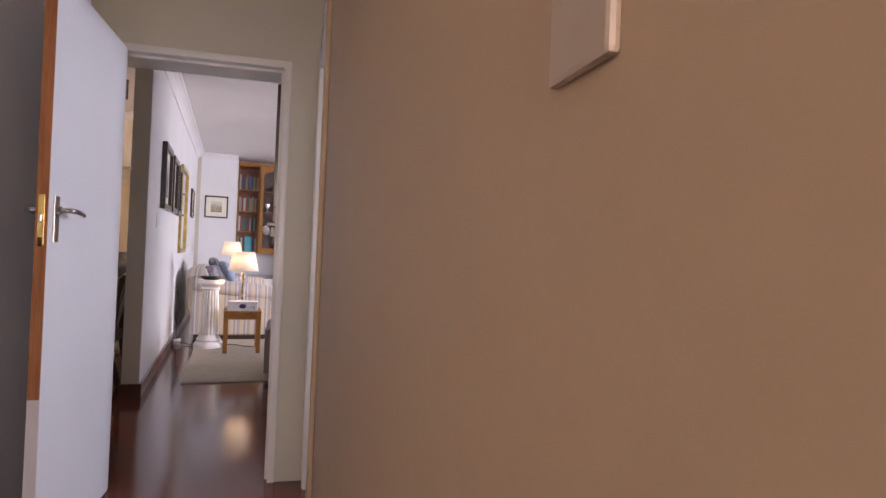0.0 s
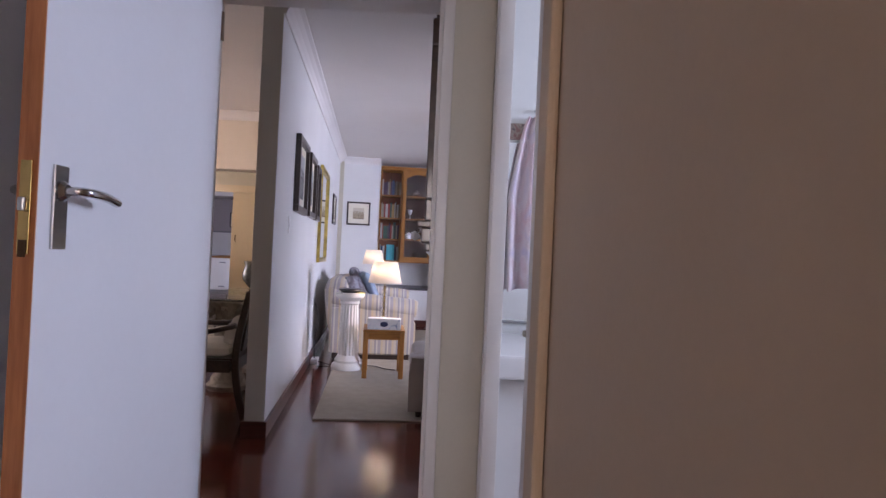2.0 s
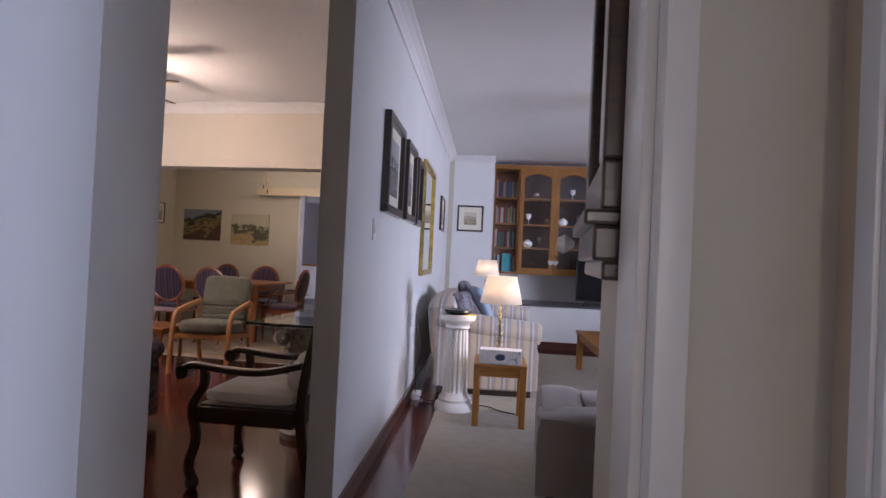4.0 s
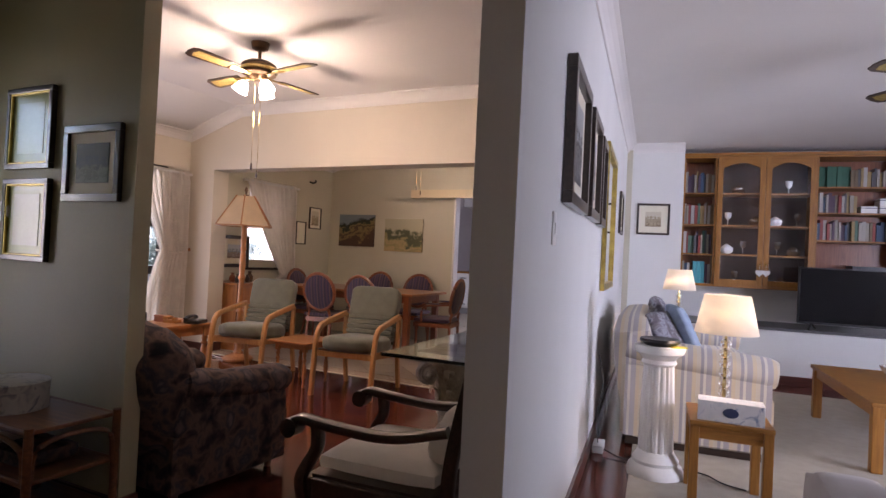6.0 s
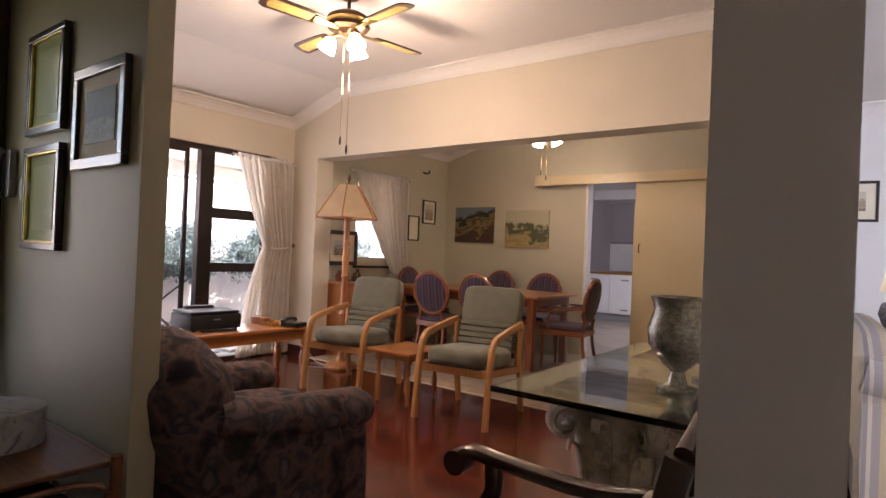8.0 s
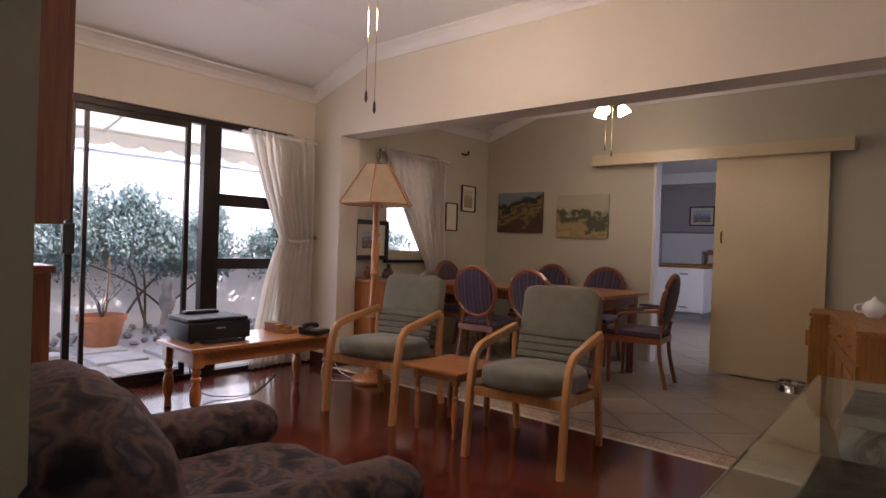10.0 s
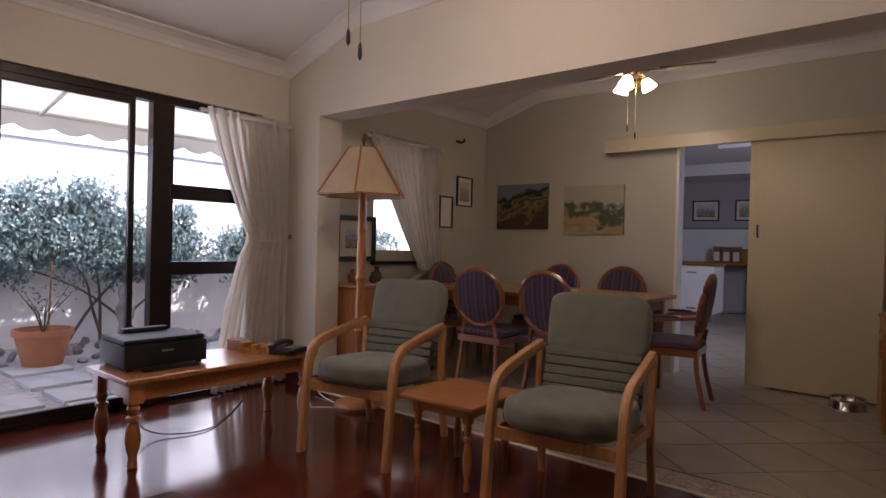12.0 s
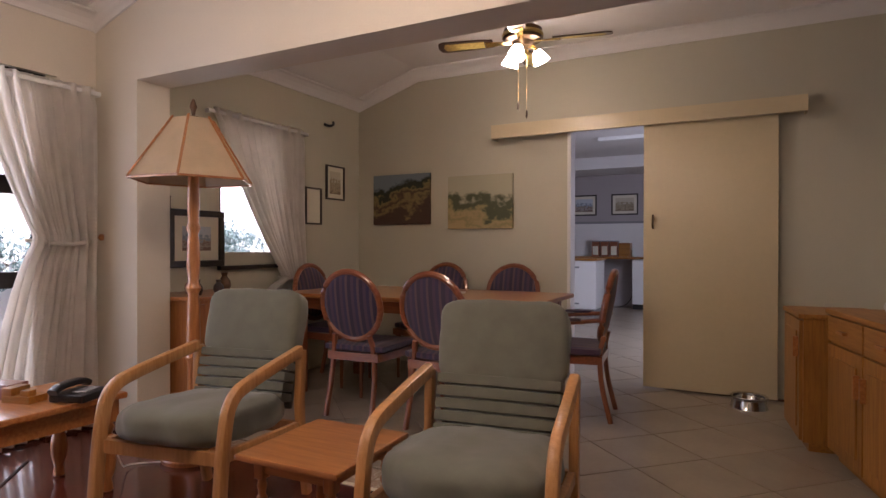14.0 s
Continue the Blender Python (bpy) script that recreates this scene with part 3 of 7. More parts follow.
# ---- soft goods ----
def curtain(name, y0, y1, z0, z1, tie_z, gather, side, x, label, depth=0.05, folds=9):
    """A hanging curtain in a wall along y, pulled towards one side by a tie-back."""
    c = thing(name, pose(x, 0, 0), label, "curtain")
    bm = bmesh.new()
    nu, nv = 110, 36
    grid = []
    for j in range(nv + 1):
        z = z1 + (z0 - z1) * j / nv
        k = (z1 - z) / (z1 - tie_z) if z > tie_z else 1 - 0.75 * min((tie_z - z) / (tie_z - z0), 1) ** 0.7
        k = max(0, min(1, k)) ** 1.3
        w = (y1 - y0) * (1 - k * (1 - gather))
        row = []
        for i in range(nu + 1):
            u = i / nu
            y = (y1 - w + u * w) if side > 0 else (y0 + u * w)
            ph = u * folds * 2 * math.pi + 0.6 * math.sin(3 * u + 0.3 * j / nv)
            d = depth * (0.65 + 0.35 * math.sin(7 * u + 1)) * (0.5 + 0.5 * math.sin(ph)) + 0.012 * math.sin(ph * 2.3 + j * 0.1)
            if z > z1 - 0.09:
                d = d * 0.6 + 0.006 * math.sin(u * folds * 9)
            row.append(bm.verts.new((0.02 + d, y + 0.006 * math.sin(ph + j * 0.2), z)))
        grid.append(row)
    for j in range(nv):
        for i in range(nu):
            bm.faces.new((grid[j][i], grid[j][i + 1], grid[j + 1][i + 1], grid[j + 1][i]))
    o = part("cloth", bm, "curtain", c, smooth=180)
    md = o.modifiers.new("thick", "SOLIDIFY")
    md.thickness = 0.003
    w = (y1 - y0) * gather
    ya, yb = (y1 - w - 0.01, y1 + 0.02) if side > 0 else (y0 - 0.02, y0 + w + 0.01)
    bm = bmesh.new()
    sweep(bm, [(0.0, yb, tie_z + 0.02), (0.06, yb - 0.03, tie_z + 0.01), (0.09, (ya + yb) / 2, tie_z - 0.015), (0.06, ya + 0.02, tie_z), (0.0, ya, tie_z + 0.01)], circ(0.012, 8))
    part("tie_back", bm, "curtain", c, "twisted cotton tie-back")
    bm = bmesh.new()
    lathe(bm, [(0.004, 0), (0.004, 0.05), (0.022, 0.055), (0.018, 0.075), (0.006, 0.08)], 12, pose(0.0, y1 + 0.03 if side > 0 else y0 - 0.03, tie_z + 0.03, 0, 90, 0))
    part("tie_hook", bm, "pine", c, "turned wooden hold-back")
    bm = bmesh.new()
    sweep(bm, [(0.045, y0 - 0.05, z1 - 0.03), (0.045, y1 + 0.05, z1 - 0.03)], rnd_rect(0.012, 0.025, 0.002))
    part("rail", bm, "kitchen_white", c)
    for y in (y0 - 0.03, (y0 + y1) / 2, y1 + 0.03):
        part("bracket", B((0.0, 0.04, y - 0.008, y + 0.008, z1 - 0.045, z1 - 0.015)), "kitchen_white", c)
    return c


curtain("curtain", 8.38, 9.06, 0.02, 2.05, 1.12, 0.52, 1, -5.5, "long unbleached cotton curtain tied back beside the patio door", 0.085, 9)
curtain("curtain", 9.86, 10.83, 0.35, 2.10, 0.83, 0.27, 1, -5.4, "sheer white dining curtain tied back beside the window", 0.07, 9)


# ---- furniture ----
def turned_leg(bm, x, y, h, r=0.026, sq=0.05, sqh=0.10):
    box(bm, x - sq / 2, x + sq / 2, y - sq / 2, y + sq / 2, h - sqh, h, bevel=0.003, seg=1)
    k = h - sqh
    prof = [(0.55, 0), (0.75, 0.03), (0.62, 0.12), (0.55, 0.17), (0.95, 0.30), (1.1, 0.45), (0.95, 0.58), (0.7, 0.68), (0.6, 0.71), (0.95, 0.75), (0.95, 0.79), (0.6, 0.82), (0.75, 0.88), (0.9, 0.92), (0.7, 0.97), (0.8, 1.0)]
    lathe(bm, [(r * a, k * b) for a, b in prof], 14, Matrix.Translation((x, y, 0)))


def plump(bm, x0, x1, y0, y1, z0, z1, k=4.0, n=12, m=None, crease=0.0):
    """A soft filled cushion: a rounded block with a gentle, uneven surface."""
    b2 = bmesh.new()
    bmesh.ops.create_cube(b2, size=2.0)
    bmesh.ops.subdivide_edges(b2, edges=b2.edges[:], cuts=n, use_grid_fill=True)
    c, h = ((x0 + x1) / 2, (y0 + y1) / 2, (z0 + z1) / 2), ((x1 - x0) / 2, (y1 - y0) / 2, (z1 - z0) / 2)
    for v in b2.verts:
        p = [math.sin(q * math.pi / 2) * 0.5 + q * 0.5 for q in v.co]
        r = (abs(p[0]) ** k + abs(p[1]) ** k + abs(p[2]) ** k) ** (1 / k)
        w = Vector([c[i] + h[i] * p[i] / r for i in range(3)])
        d = crease * (math.sin(w.x * 31 + w.y * 17) * math.sin(w.y * 23 - w.z * 19 + 1.3) + 0.5 * math.sin(w.x * 61 + w.z * 47 + 0.6))
        v.co = w + (w - Vector(c)).normalized() * d
    if m is not None:
        bmesh.ops.transform(b2, matrix=m, verts=b2.verts)
    me = bpy.data.meshes.new("cushion")
    b2.to_mesh(me)
    b2.free()
    bm.from_mesh(me)
    bpy.data.meshes.remove(me)


def green_armchair(m, label):
    c = thing("armchair", m, label, "armchair", "sage armchairs in the lounge")
    sec = rnd_rect(0.036, 0.05, 0.01)
    for sx in (-1, 1):
        x = sx * 0.27
        bm = bmesh.new()
        sweep(bm, arc([(x, -0.31, 0), (x, -0.275, 0.40), (x, -0.235, 0.565), (x, -0.06, 0.60), (x * 0.98, 0.25, 0.645)], 6), sec, side=(1, 0, 0))
        part("arm", bm, "oak_pale" if sx < 0 else "oak_pale", c, "bent pale beech front leg and armrest")
        bm = bmesh.new()
        sweep(bm, arc([(x * 0.97, 0.32, 0), (x * 0.97, 0.25, 0.35), (x * 0.98, 0.265, 0.645)]), rnd_rect(0.034, 0.045, 0.008), side=(1, 0, 0))
        part("leg", bm, "oak_pale", c)
        bm = bmesh.new()
        sweep(bm, [(x * 0.95, -0.255, 0.355), (x * 0.95, 0.25, 0.315)], rnd_rect(0.025, 0.045, 0.005), side=(1, 0, 0))
        part("side_rail", bm, "oak_pale", c)
    part("front_rail", B((-0.255, 0.255, -0.275, -0.25, 0.325, 0.375), bevel=0.004), "oak_pale", c)
    part("back_rail", B((-0.255, 0.255, 0.235, 0.26, 0.29, 0.34), bevel=0.004), "oak_pale", c)
    bm = bmesh.new()
    plump(bm, -0.252, 0.252, -0.345, 0.235, 0.345, 0.492, 3.6, 14, pose(0, 0, 0, -4, 0, 0), 0.008)
    part("seat", bm, "sage", c, "sage green padded seat")
    lean = pose(0, 0.215, 0.42, -17, 0, 0)
    bm = bmesh.new()
    plump(bm, -0.238, 0.238, -0.052, 0.06, 0.195, 0.497, 6, 14, lean, 0.003)
    part("backrest", bm, "sage", c, "smooth sage green backrest pad")
    for i in range(5):
        bm = bmesh.new()
        cushion(bm, -0.226, 0.226, -0.05, 0.035, 0.0 + i * 0.044, 0.05 + i * 0.044, 0.35, 4, lean)
        part("lumbar_roll", bm, "sage", c, "padded horizontal rib of the lower back")
    bm = bmesh.new()
    box(bm, -0.222, 0.222, 0.036, 0.058, -0.02, 0.465, bevel=0.01)
    bmesh.ops.transform(bm, matrix=lean, verts=bm.verts)
    part("back_shell", bm, "sage", c)
    return c


green_armchair(pose(-3.88, 8.547, 0, 0, 0, 11), "sage green armchair with bent pale beech frame on the red floor")
green_armchair(pose(-2.69, 8.56, 0, 0, 0, 8), "sage green armchair with bent pale beech frame beside the small table")


def turned_table(name, m, w, d, h, top_t, label, r=0.026, sq=0.05, apron=0.07, leg_in=0.04, mat_="pine", sqh=0.1):
    t = thing(name, m, label, "table")
    bm = bmesh.new()
    box(bm, -w / 2, w / 2, -d / 2, d / 2, h - top_t, h, bevel=0.008)
    part("tabletop", bm, mat_, t, smooth=0)
    a, b = w / 2 - leg_in, d / 2 - leg_in
    for sx in (-1, 1):
        for sy in (-1, 1):
            bm = bmesh.new()
            turned_leg(bm, sx * a, sy * b, h - top_t, r, sq, sqh)
            part("leg", bm, mat_ + "_z", t, "turned leg")
    for sy in (-1, 1):
        part("apron", B((-a + sq / 2, a - sq / 2, sy * b - 0.01, sy * b + 0.01, h - top_t - apron, h - top_t), bevel=0.002), mat_, t)
    for sx in (-1, 1):
        part("apron", B((sx * a - 0.01, sx * a + 0.01, -b + sq / 2, b - sq / 2, h - top_t - apron, h - top_t), bevel=0.002), mat_, t)
    return t


turned_table("coffee_table", pose(-4.675, 8.005, 0), 0.49, 1.13, 0.44, 0.028, "glossy orange pine coffee table with turned legs", 0.034, 0.07, 0.09, 0.06)
turned_table("side_table", pose(-3.275, 8.535, 0, 0, 0, 2), 0.42, 0.46, 0.40, 0.022, "small orange pine side table with turned legs", 0.02, 0.04, 0.05, 0.065, sqh=0.07)

# printer and small things on the coffee table
pr = thing("printer", pose(-4.775, 7.725, 0.44, 0, 0, -2), "black inkjet printer on the coffee table", "printer")
bm = bmesh.new()
box(bm, -0.17, 0.17, -0.215, 0.215, 0.012, 0.13, bevel=0.012)
part("body", bm, "printer_black", pr)
part("lid", B((-0.165, 0.15, -0.21, 0.21, 0.130, 0.155), bevel=0.012), "printer_black", pr)
part("paper_guide", B((-0.16, -0.10, -0.12, 0.12, 0.155, 0.178), bevel=0.008), "printer_black", pr)
part("output_tray", B((0.165, 0.235, -0.14, 0.14, 0.0, 0.012), bevel=0.003), "printer_black", pr)
M["grey_bar"] = mat("grey printed mark", (0.25, 0.25, 0.26), 0.4, vary=0.02, bump=0.0)
part("badge", B((0.1705, 0.1715, -0.03, 0.03, 0.085, 0.095)), "grey_bar", pr)
for sx in (-0.14, 0.14):
    for sy in (-0.18, 0.18):
        part("foot", B((sx - 0.012, sx + 0.012, sy - 0.012, sy + 0.012, 0, 0.013)), "printer_black", pr)
bx = thing("wooden_box", pose(-4.80, 8.26, 0.44, 0, 0, 15), "dark wooden box on the coffee table", "box")
part("body", B((-0.06, 0.06, -0.045, 0.045, 0, 0.05), bevel=0.003), "cherry", bx)
part("lid", B((-0.063, 0.063, -0.048, 0.048, 0.05, 0.065), bevel=0.003), "cherry", bx)
bx = thing("desk_organiser", pose(-4.66, 8.26, 0.44, 0, 0, 15), "small open pine desk organiser on the coffee table", "organiser")
part("tray", B((-0.07, 0.07, -0.045, 0.045, 0, 0.03), bevel=0.002), "oak", bx)
part("block", B((-0.07, -0.02, -0.045, 0.045, 0.03, 0.062), (0.02, 0.06, -0.04, 0.0, 0.03, 0.055), bevel=0.002), "oak", bx)
ph = thing("telephone", pose(-4.50, 8.40, 0.44, 0, 0, 20), "dark grey push-button telephone on the coffee table", "telephone")
part("base", B((-0.08, 0.08, -0.09, 0.09, 0, 0.035), bevel=0.012), "black", ph)
bm = bmesh.new()
sweep(bm, arc([(-0.05, -0.10, 0.045), (-0.05, -0.06, 0.065), (-0.05, 0.06, 0.065), (-0.05, 0.10, 0.045)]), rnd_rect(0.045, 0.028, 0.01))
part("handset", bm, "black", ph)
part("keypad", B((0.0, 0.06, -0.05, 0.05, 0.035, 0.042), bevel=0.002), "grey_bar", ph)
for i, (pts, col) in enumerate(((((-4.86, 7.62, 0.34), (-4.9, 7.7, 0.02), (-4.7, 8.0, 0.006), (-4.95, 8.3, 0.006), (-5.2, 8.55, 0.006)), "black"), (((-4.52, 8.50, 0.40), (-4.55, 8.62, 0.05), (-4.7, 8.75, 0.006), (-4.5, 8.9, 0.006), (-4.85, 8.95, 0.006), (-5.05, 9.05, 0.05)), "kitchen_white"))):
    bm = bmesh.new()
    sweep(bm, arc(pts, 6), circ(0.004, 6))
    tagged(part("cable", bm, col), ("black" if i == 0 else "white") + " cable trailing across the floor", "cable")

# floor lamp with six-sided shade
fl = thing("floor_lamp", pose(-4.50, 8.98, 0, 0, 0, 8), "turned pine floor lamp with a six-sided parchment shade", "floor lamp")
bm = bmesh.new()
lathe(bm, [(0.155, 0), (0.16, 0.02), (0.15, 0.035), (0.12, 0.05), (0.06, 0.07), (0.05, 0.09)], 24)
part("base", bm, "pine_z", fl)
bm = bmesh.new()
lathe(bm, [(0.045, 0.09), (0.03, 0.13), (0.03, 0.50), (0.04, 0.52), (0.028, 0.55), (0.036, 0.62), (0.03, 0.80), (0.026, 0.85), (0.04, 0.88), (0.026, 0.91), (0.034, 1.0), (0.03, 1.12), (0.024, 1.16), (0.036, 1.19), (0.026, 1.22), (0.03, 1.30), (0.026, 1.46)], 16)
part("pole", bm, "pine_z", fl)
sh = bmesh.new()
lo = [Vector((0.31 * math.cos(radians(60 * i)), 0.31 * math.sin(radians(60 * i)), 1.435)) for i in range(6)]
hi = [Vector((0.10 * math.cos(radians(60 * i)), 0.10 * math.sin(radians(60 * i)), 1.755)) for i in range(6)]
for i in range(6):
    j = (i + 1) % 6
    sh.faces.new([sh.verts.new(p) for p in (lo[i], lo[j], hi[j], hi[i])])
bmesh.ops.remove_doubles(sh, verts=sh.verts[:], dist=1e-4)
shp = part("shade", sh, "shade", fl, "parchment shade in six panels", smooth=0)
shp.modifiers.new("thick", "SOLIDIFY").thickness = 0.003
for i in range(6):
    bm = bmesh.new()
    sweep(bm, [lo[i] * 1.004, hi[i] * 1.004], rnd_rect(0.012, 0.01, 0.002))
    part("shade_rib", bm, "pine", shp)
    bm = bmesh.new()
    sweep(bm, [lo[i], lo[(i + 1) % 6]], rnd_rect(0.008, 0.012, 0.002))
    part("shade_rim", bm, "pine", shp)
bm = bmesh.new()
lathe(bm, [(0.008, 1.46), (0.008, 1.755), (0.03, 1.76), (0.03, 1.77), (0.008, 1.775), (0.012, 1.80), (0.02, 1.82), (0.006, 1.86)], 12)
part("finial", bm, "bronze", fl)


# ---- ceiling fans ----
M["blade_cane"] = mat("yellow cane panel", (0.48, 0.36, 0.10), 0.45, 0, 0.25, 40, 160, 0.3)
M["bulb"] = mat("glowing glass shade", (1, 0.95, 0.85), 0.3, emit=((1.0, 0.86, 0.66), 6.0), bump=0)
M["frosted"] = mat("frosted glass shade", (0.85, 0.87, 0.88), 0.35, 0, 0.03, bump=0.05)


def ceiling_fan(m, turn, label, lit=True, power=26, drop=0.19, nblades=4, chain=0.58):
    f = thing("ceiling_fan", m, label, "ceiling fan")
    bm = bmesh.new()
    lathe(bm, [(0.03, -0.06), (0.06, -0.045), (0.07, 0.0)], 20)
    part("canopy", bm, "bronze", f)
    bm = bmesh.new()
    lathe(bm, [(0.012, -drop), (0.012, -0.05)], 10)
    part("rod", bm, "bronze", f)
    z = -drop
    bm = bmesh.new()
    lathe(bm, [(0.03, z - 0.145), (0.055, z - 0.14), (0.07, z - 0.12), (0.075, z - 0.11), (0.125, z - 0.10), (0.135, z - 0.07), (0.13, z - 0.03), (0.09, z - 0.005), (0.03, z + 0.005)], 28)
    part("motor", bm, "bronze", f)
    bm = bmesh.new()
    lathe(bm, [(0.1365, z - 0.082), (0.139, z - 0.075), (0.139, z - 0.062), (0.1365, z - 0.055)], 28, cap=False)
    part("motor_band", bm, "brass", f)
    for i in range(nblades):
        r = pose(0, 0, z - 0.10, 0, 0, turn + i * 360 / nblades) @ pose(0, 0, 0, 11, 0, 0)
        bm = bmesh.new()
        outline = [(0.20, 0.045), (0.30, 0.058), (0.54, 0.066), (0.575, 0.05), (0.585, 0.0), (0.575, -0.05), (0.54, -0.066), (0.30, -0.058), (0.20, -0.045)]
        prism(bm, outline, -0.004, 0.004)
        bmesh.ops.transform(bm, matrix=r, verts=bm.verts)
        bl = part("blade", bm, "imbuia", f, "dark wooden blade with a cane panel", smooth=0)
        bm = bmesh.new()
        for zz in (0.0045, -0.0055):
            prism(bm, [(0.26, 0.036), (0.53, 0.042), (0.545, 0.0), (0.53, -0.042), (0.26, -0.036)], zz, zz + 0.001)
        bmesh.ops.transform(bm, matrix=r, verts=bm.verts)
        part("cane_panel", bm, "blade_cane", bl, smooth=0)
        bm = bmesh.new()
        prism(bm, [(0.07, 0.018), (0.16, 0.02), (0.25, 0.035), (0.25, -0.035), (0.16, -0.02), (0.07, -0.018)], -0.012, -0.005)
        bmesh.ops.transform(bm, matrix=r, verts=bm.verts)
        part("blade_iron", bm, "brass", f, smooth=0)
    for i in range(3):
        a = radians(turn + 20 + i * 120)
        ca, sa = math.cos(a), math.sin(a)
        bm = bmesh.new()
        sweep(bm, arc([(0.03 * ca, 0.03 * sa, z - 0.135), (0.085 * ca, 0.085 * sa, z - 0.14), (0.095 * ca, 0.095 * sa, z - 0.17)]), circ(0.010, 8))
        arm = part("lamp_arm", bm, "brass", f)
        q = Matrix.Translation((0.095 * ca, 0.095 * sa, z - 0.165)) @ Vector((ca * 0.5, sa * 0.5, -1)).to_track_quat("Z", "Y").to_matrix().to_4x4()
        bm = bmesh.new()
        lathe(bm, [(0.022, 0), (0.034, 0.012), (0.046, 0.045), (0.056, 0.075), (0.058, 0.085)], 18, q, cap=True)
        part("lamp_shade", bm, "bulb" if lit else "frosted", arm, "tulip glass lampshade")
    for dx, ln in ((0.03, chain), (-0.03, chain - 0.06)):
        bm = bmesh.new()
        lathe(bm, [(0.0016, z - 0.145 - ln), (0.0016, z - 0.14)], 6, Matrix.Translation((dx, 0, 0)))
        ch = part("pull_chain", bm, "brass", f)
        bm = bmesh.new()
        lathe(bm, [(0.002, z - 0.205 - ln), (0.008, z - 0.19 - ln), (0.006, z - 0.155 - ln), (0.002, z - 0.145 - ln)], 8, Matrix.Translation((dx, 0, 0)))
        part("pull_knob", bm, "imbuia", ch)
    if lit:
        w = m.translation + Vector((0, 0, z - 0.42))
        lamp("fan_lamp", "POINT", Matrix.Translation(w), power, (1.0, 0.80, 0.56), 0.12)
    return f


ceiling_fan(pose(-3.06, 7.58, TOP), 82, "dark bronze ceiling fan with cane blades and lit glass shades", True, 9.3, 0.14, chain=0.68)
ceiling_fan(pose(-3.29, 10.62, TOP), 12, "bronze ceiling fan over the dining table, lights on", True, 1.7, 0.175, chain=0.42)
ceiling_fan(E @ pose(2.0, 2.35, 2.70), 30, "dark bronze ceiling fan with unlit glass shades in the living room", False, 0)


# ---- pictures ----
def paint_mat(name, sky_c, far, mid, near, scale=5, rise=0.0):
    """A loose landscape in oils: bands by height, broken up by noise."""
    m = mat(name, mid, 0.55, 0, 0.1, 10, 120, 0.3)
    n, l = m.node_tree.nodes, m.node_tree.links
    tc, sp, t = n.new("ShaderNodeTexCoord"), n.new("ShaderNodeSeparateXYZ"), n.new("ShaderNodeTexNoise")
    t.inputs["Scale"].default_value, t.inputs["Detail"].default_value = scale, 9
    t.inputs["Roughness"].default_value = 0.6
    l.new(tc.outputs["Generated"], sp.inputs[0])
    l.new(tc.outputs["Generated"], t.inputs["Vector"])
    ad = n.new("ShaderNodeMath")
    ad.operation = "MULTIPLY_ADD"
    ad.inputs[1].default_value = 0.8
    l.new(t.outputs["Fac"], ad.inputs[0])
    sc = n.new("ShaderNodeMath")
    sc.operation = "MULTIPLY"
    sc.inputs[1].default_value = 0.62
    l.new(sp.outputs[2], sc.inputs[0])
    sx = n.new("ShaderNodeMath")
    sx.operation = "MULTIPLY_ADD"
    sx.inputs[1].default_value = -rise
    l.new(sp.outputs[0], sx.inputs[0])
    l.new(sc.outputs[0], sx.inputs[2])
    l.new(sx.outputs[0], ad.inputs[2])
    r = n.new("ShaderNodeValToRGB")
    el = r.color_ramp.elements
    el[0].position, el[0].color = 0.46, (*near, 1)
    el[1].position, el[1].color = 0.97, (*sky_c, 1)
    for p, c in ((0.53, mid), (0.60, near), (0.66, mid), (0.70, far), (0.76, far), (0.83, sky_c)):
        e = el.new(p)
        e.color = (*c, 1)
    l.new(ad.outputs[0], r.inputs["Fac"])
    l.new(r.outputs["Color"], n["Principled BSDF"].inputs["Base Color"])
    return m


M["art_veld"] = paint_mat("oil landscape with dark trees", (0.16, 0.20, 0.23), (0.012, 0.018, 0.010), (0.22, 0.17, 0.06), (0.06, 0.03, 0.02), 2.6, 0.2)
M["art_road"] = paint_mat("oil landscape with a sandy road", (0.42, 0.39, 0.27), (0.07, 0.08, 0.035), (0.26, 0.22, 0.09), (0.40, 0.29, 0.13), 2.6, -0.12)
M["art_sepia"] = paint_mat("faded sepia print", (0.55, 0.5, 0.38), (0.3, 0.24, 0.15), (0.45, 0.38, 0.25), (0.22, 0.16, 0.1))
M["art_sea"] = paint_mat("pale seaside watercolour", (0.5, 0.55, 0.6), (0.25, 0.3, 0.36), (0.4, 0.38, 0.34), (0.2, 0.13, 0.1))
M["art_photo"] = paint_mat("grey photograph", (0.35, 0.36, 0.36), (0.06, 0.06, 0.06), (0.2, 0.2, 0.19), (0.1, 0.1, 0.1))
# green of these two is the window's reflection, painted as surface colour
M["sheet_reflection"] = mat("sheet with green reflection painted in", (0.50, 0.54, 0.30), 0.15, 0, 0.08, 4, 60, 0.03)
M["mount_reflection"] = mat("certificate mount with green reflection painted in", (0.40, 0.45, 0.21), 0.18, 0, 0.06, 5, 60, 0.03)
M["art_dark"] = paint_mat("dark print with a pale figure", (0.05, 0.07, 0.06), (0.03, 0.05, 0.06), (0.08, 0.1, 0.09), (0.16, 0.2, 0.16))
M["frame_black"] = wood("black-brown frame", (0.035, 0.02, 0.014), (0.012, 0.008, 0.006), 0.3, 0.4)
M["picture_glass"] = M["glass"]


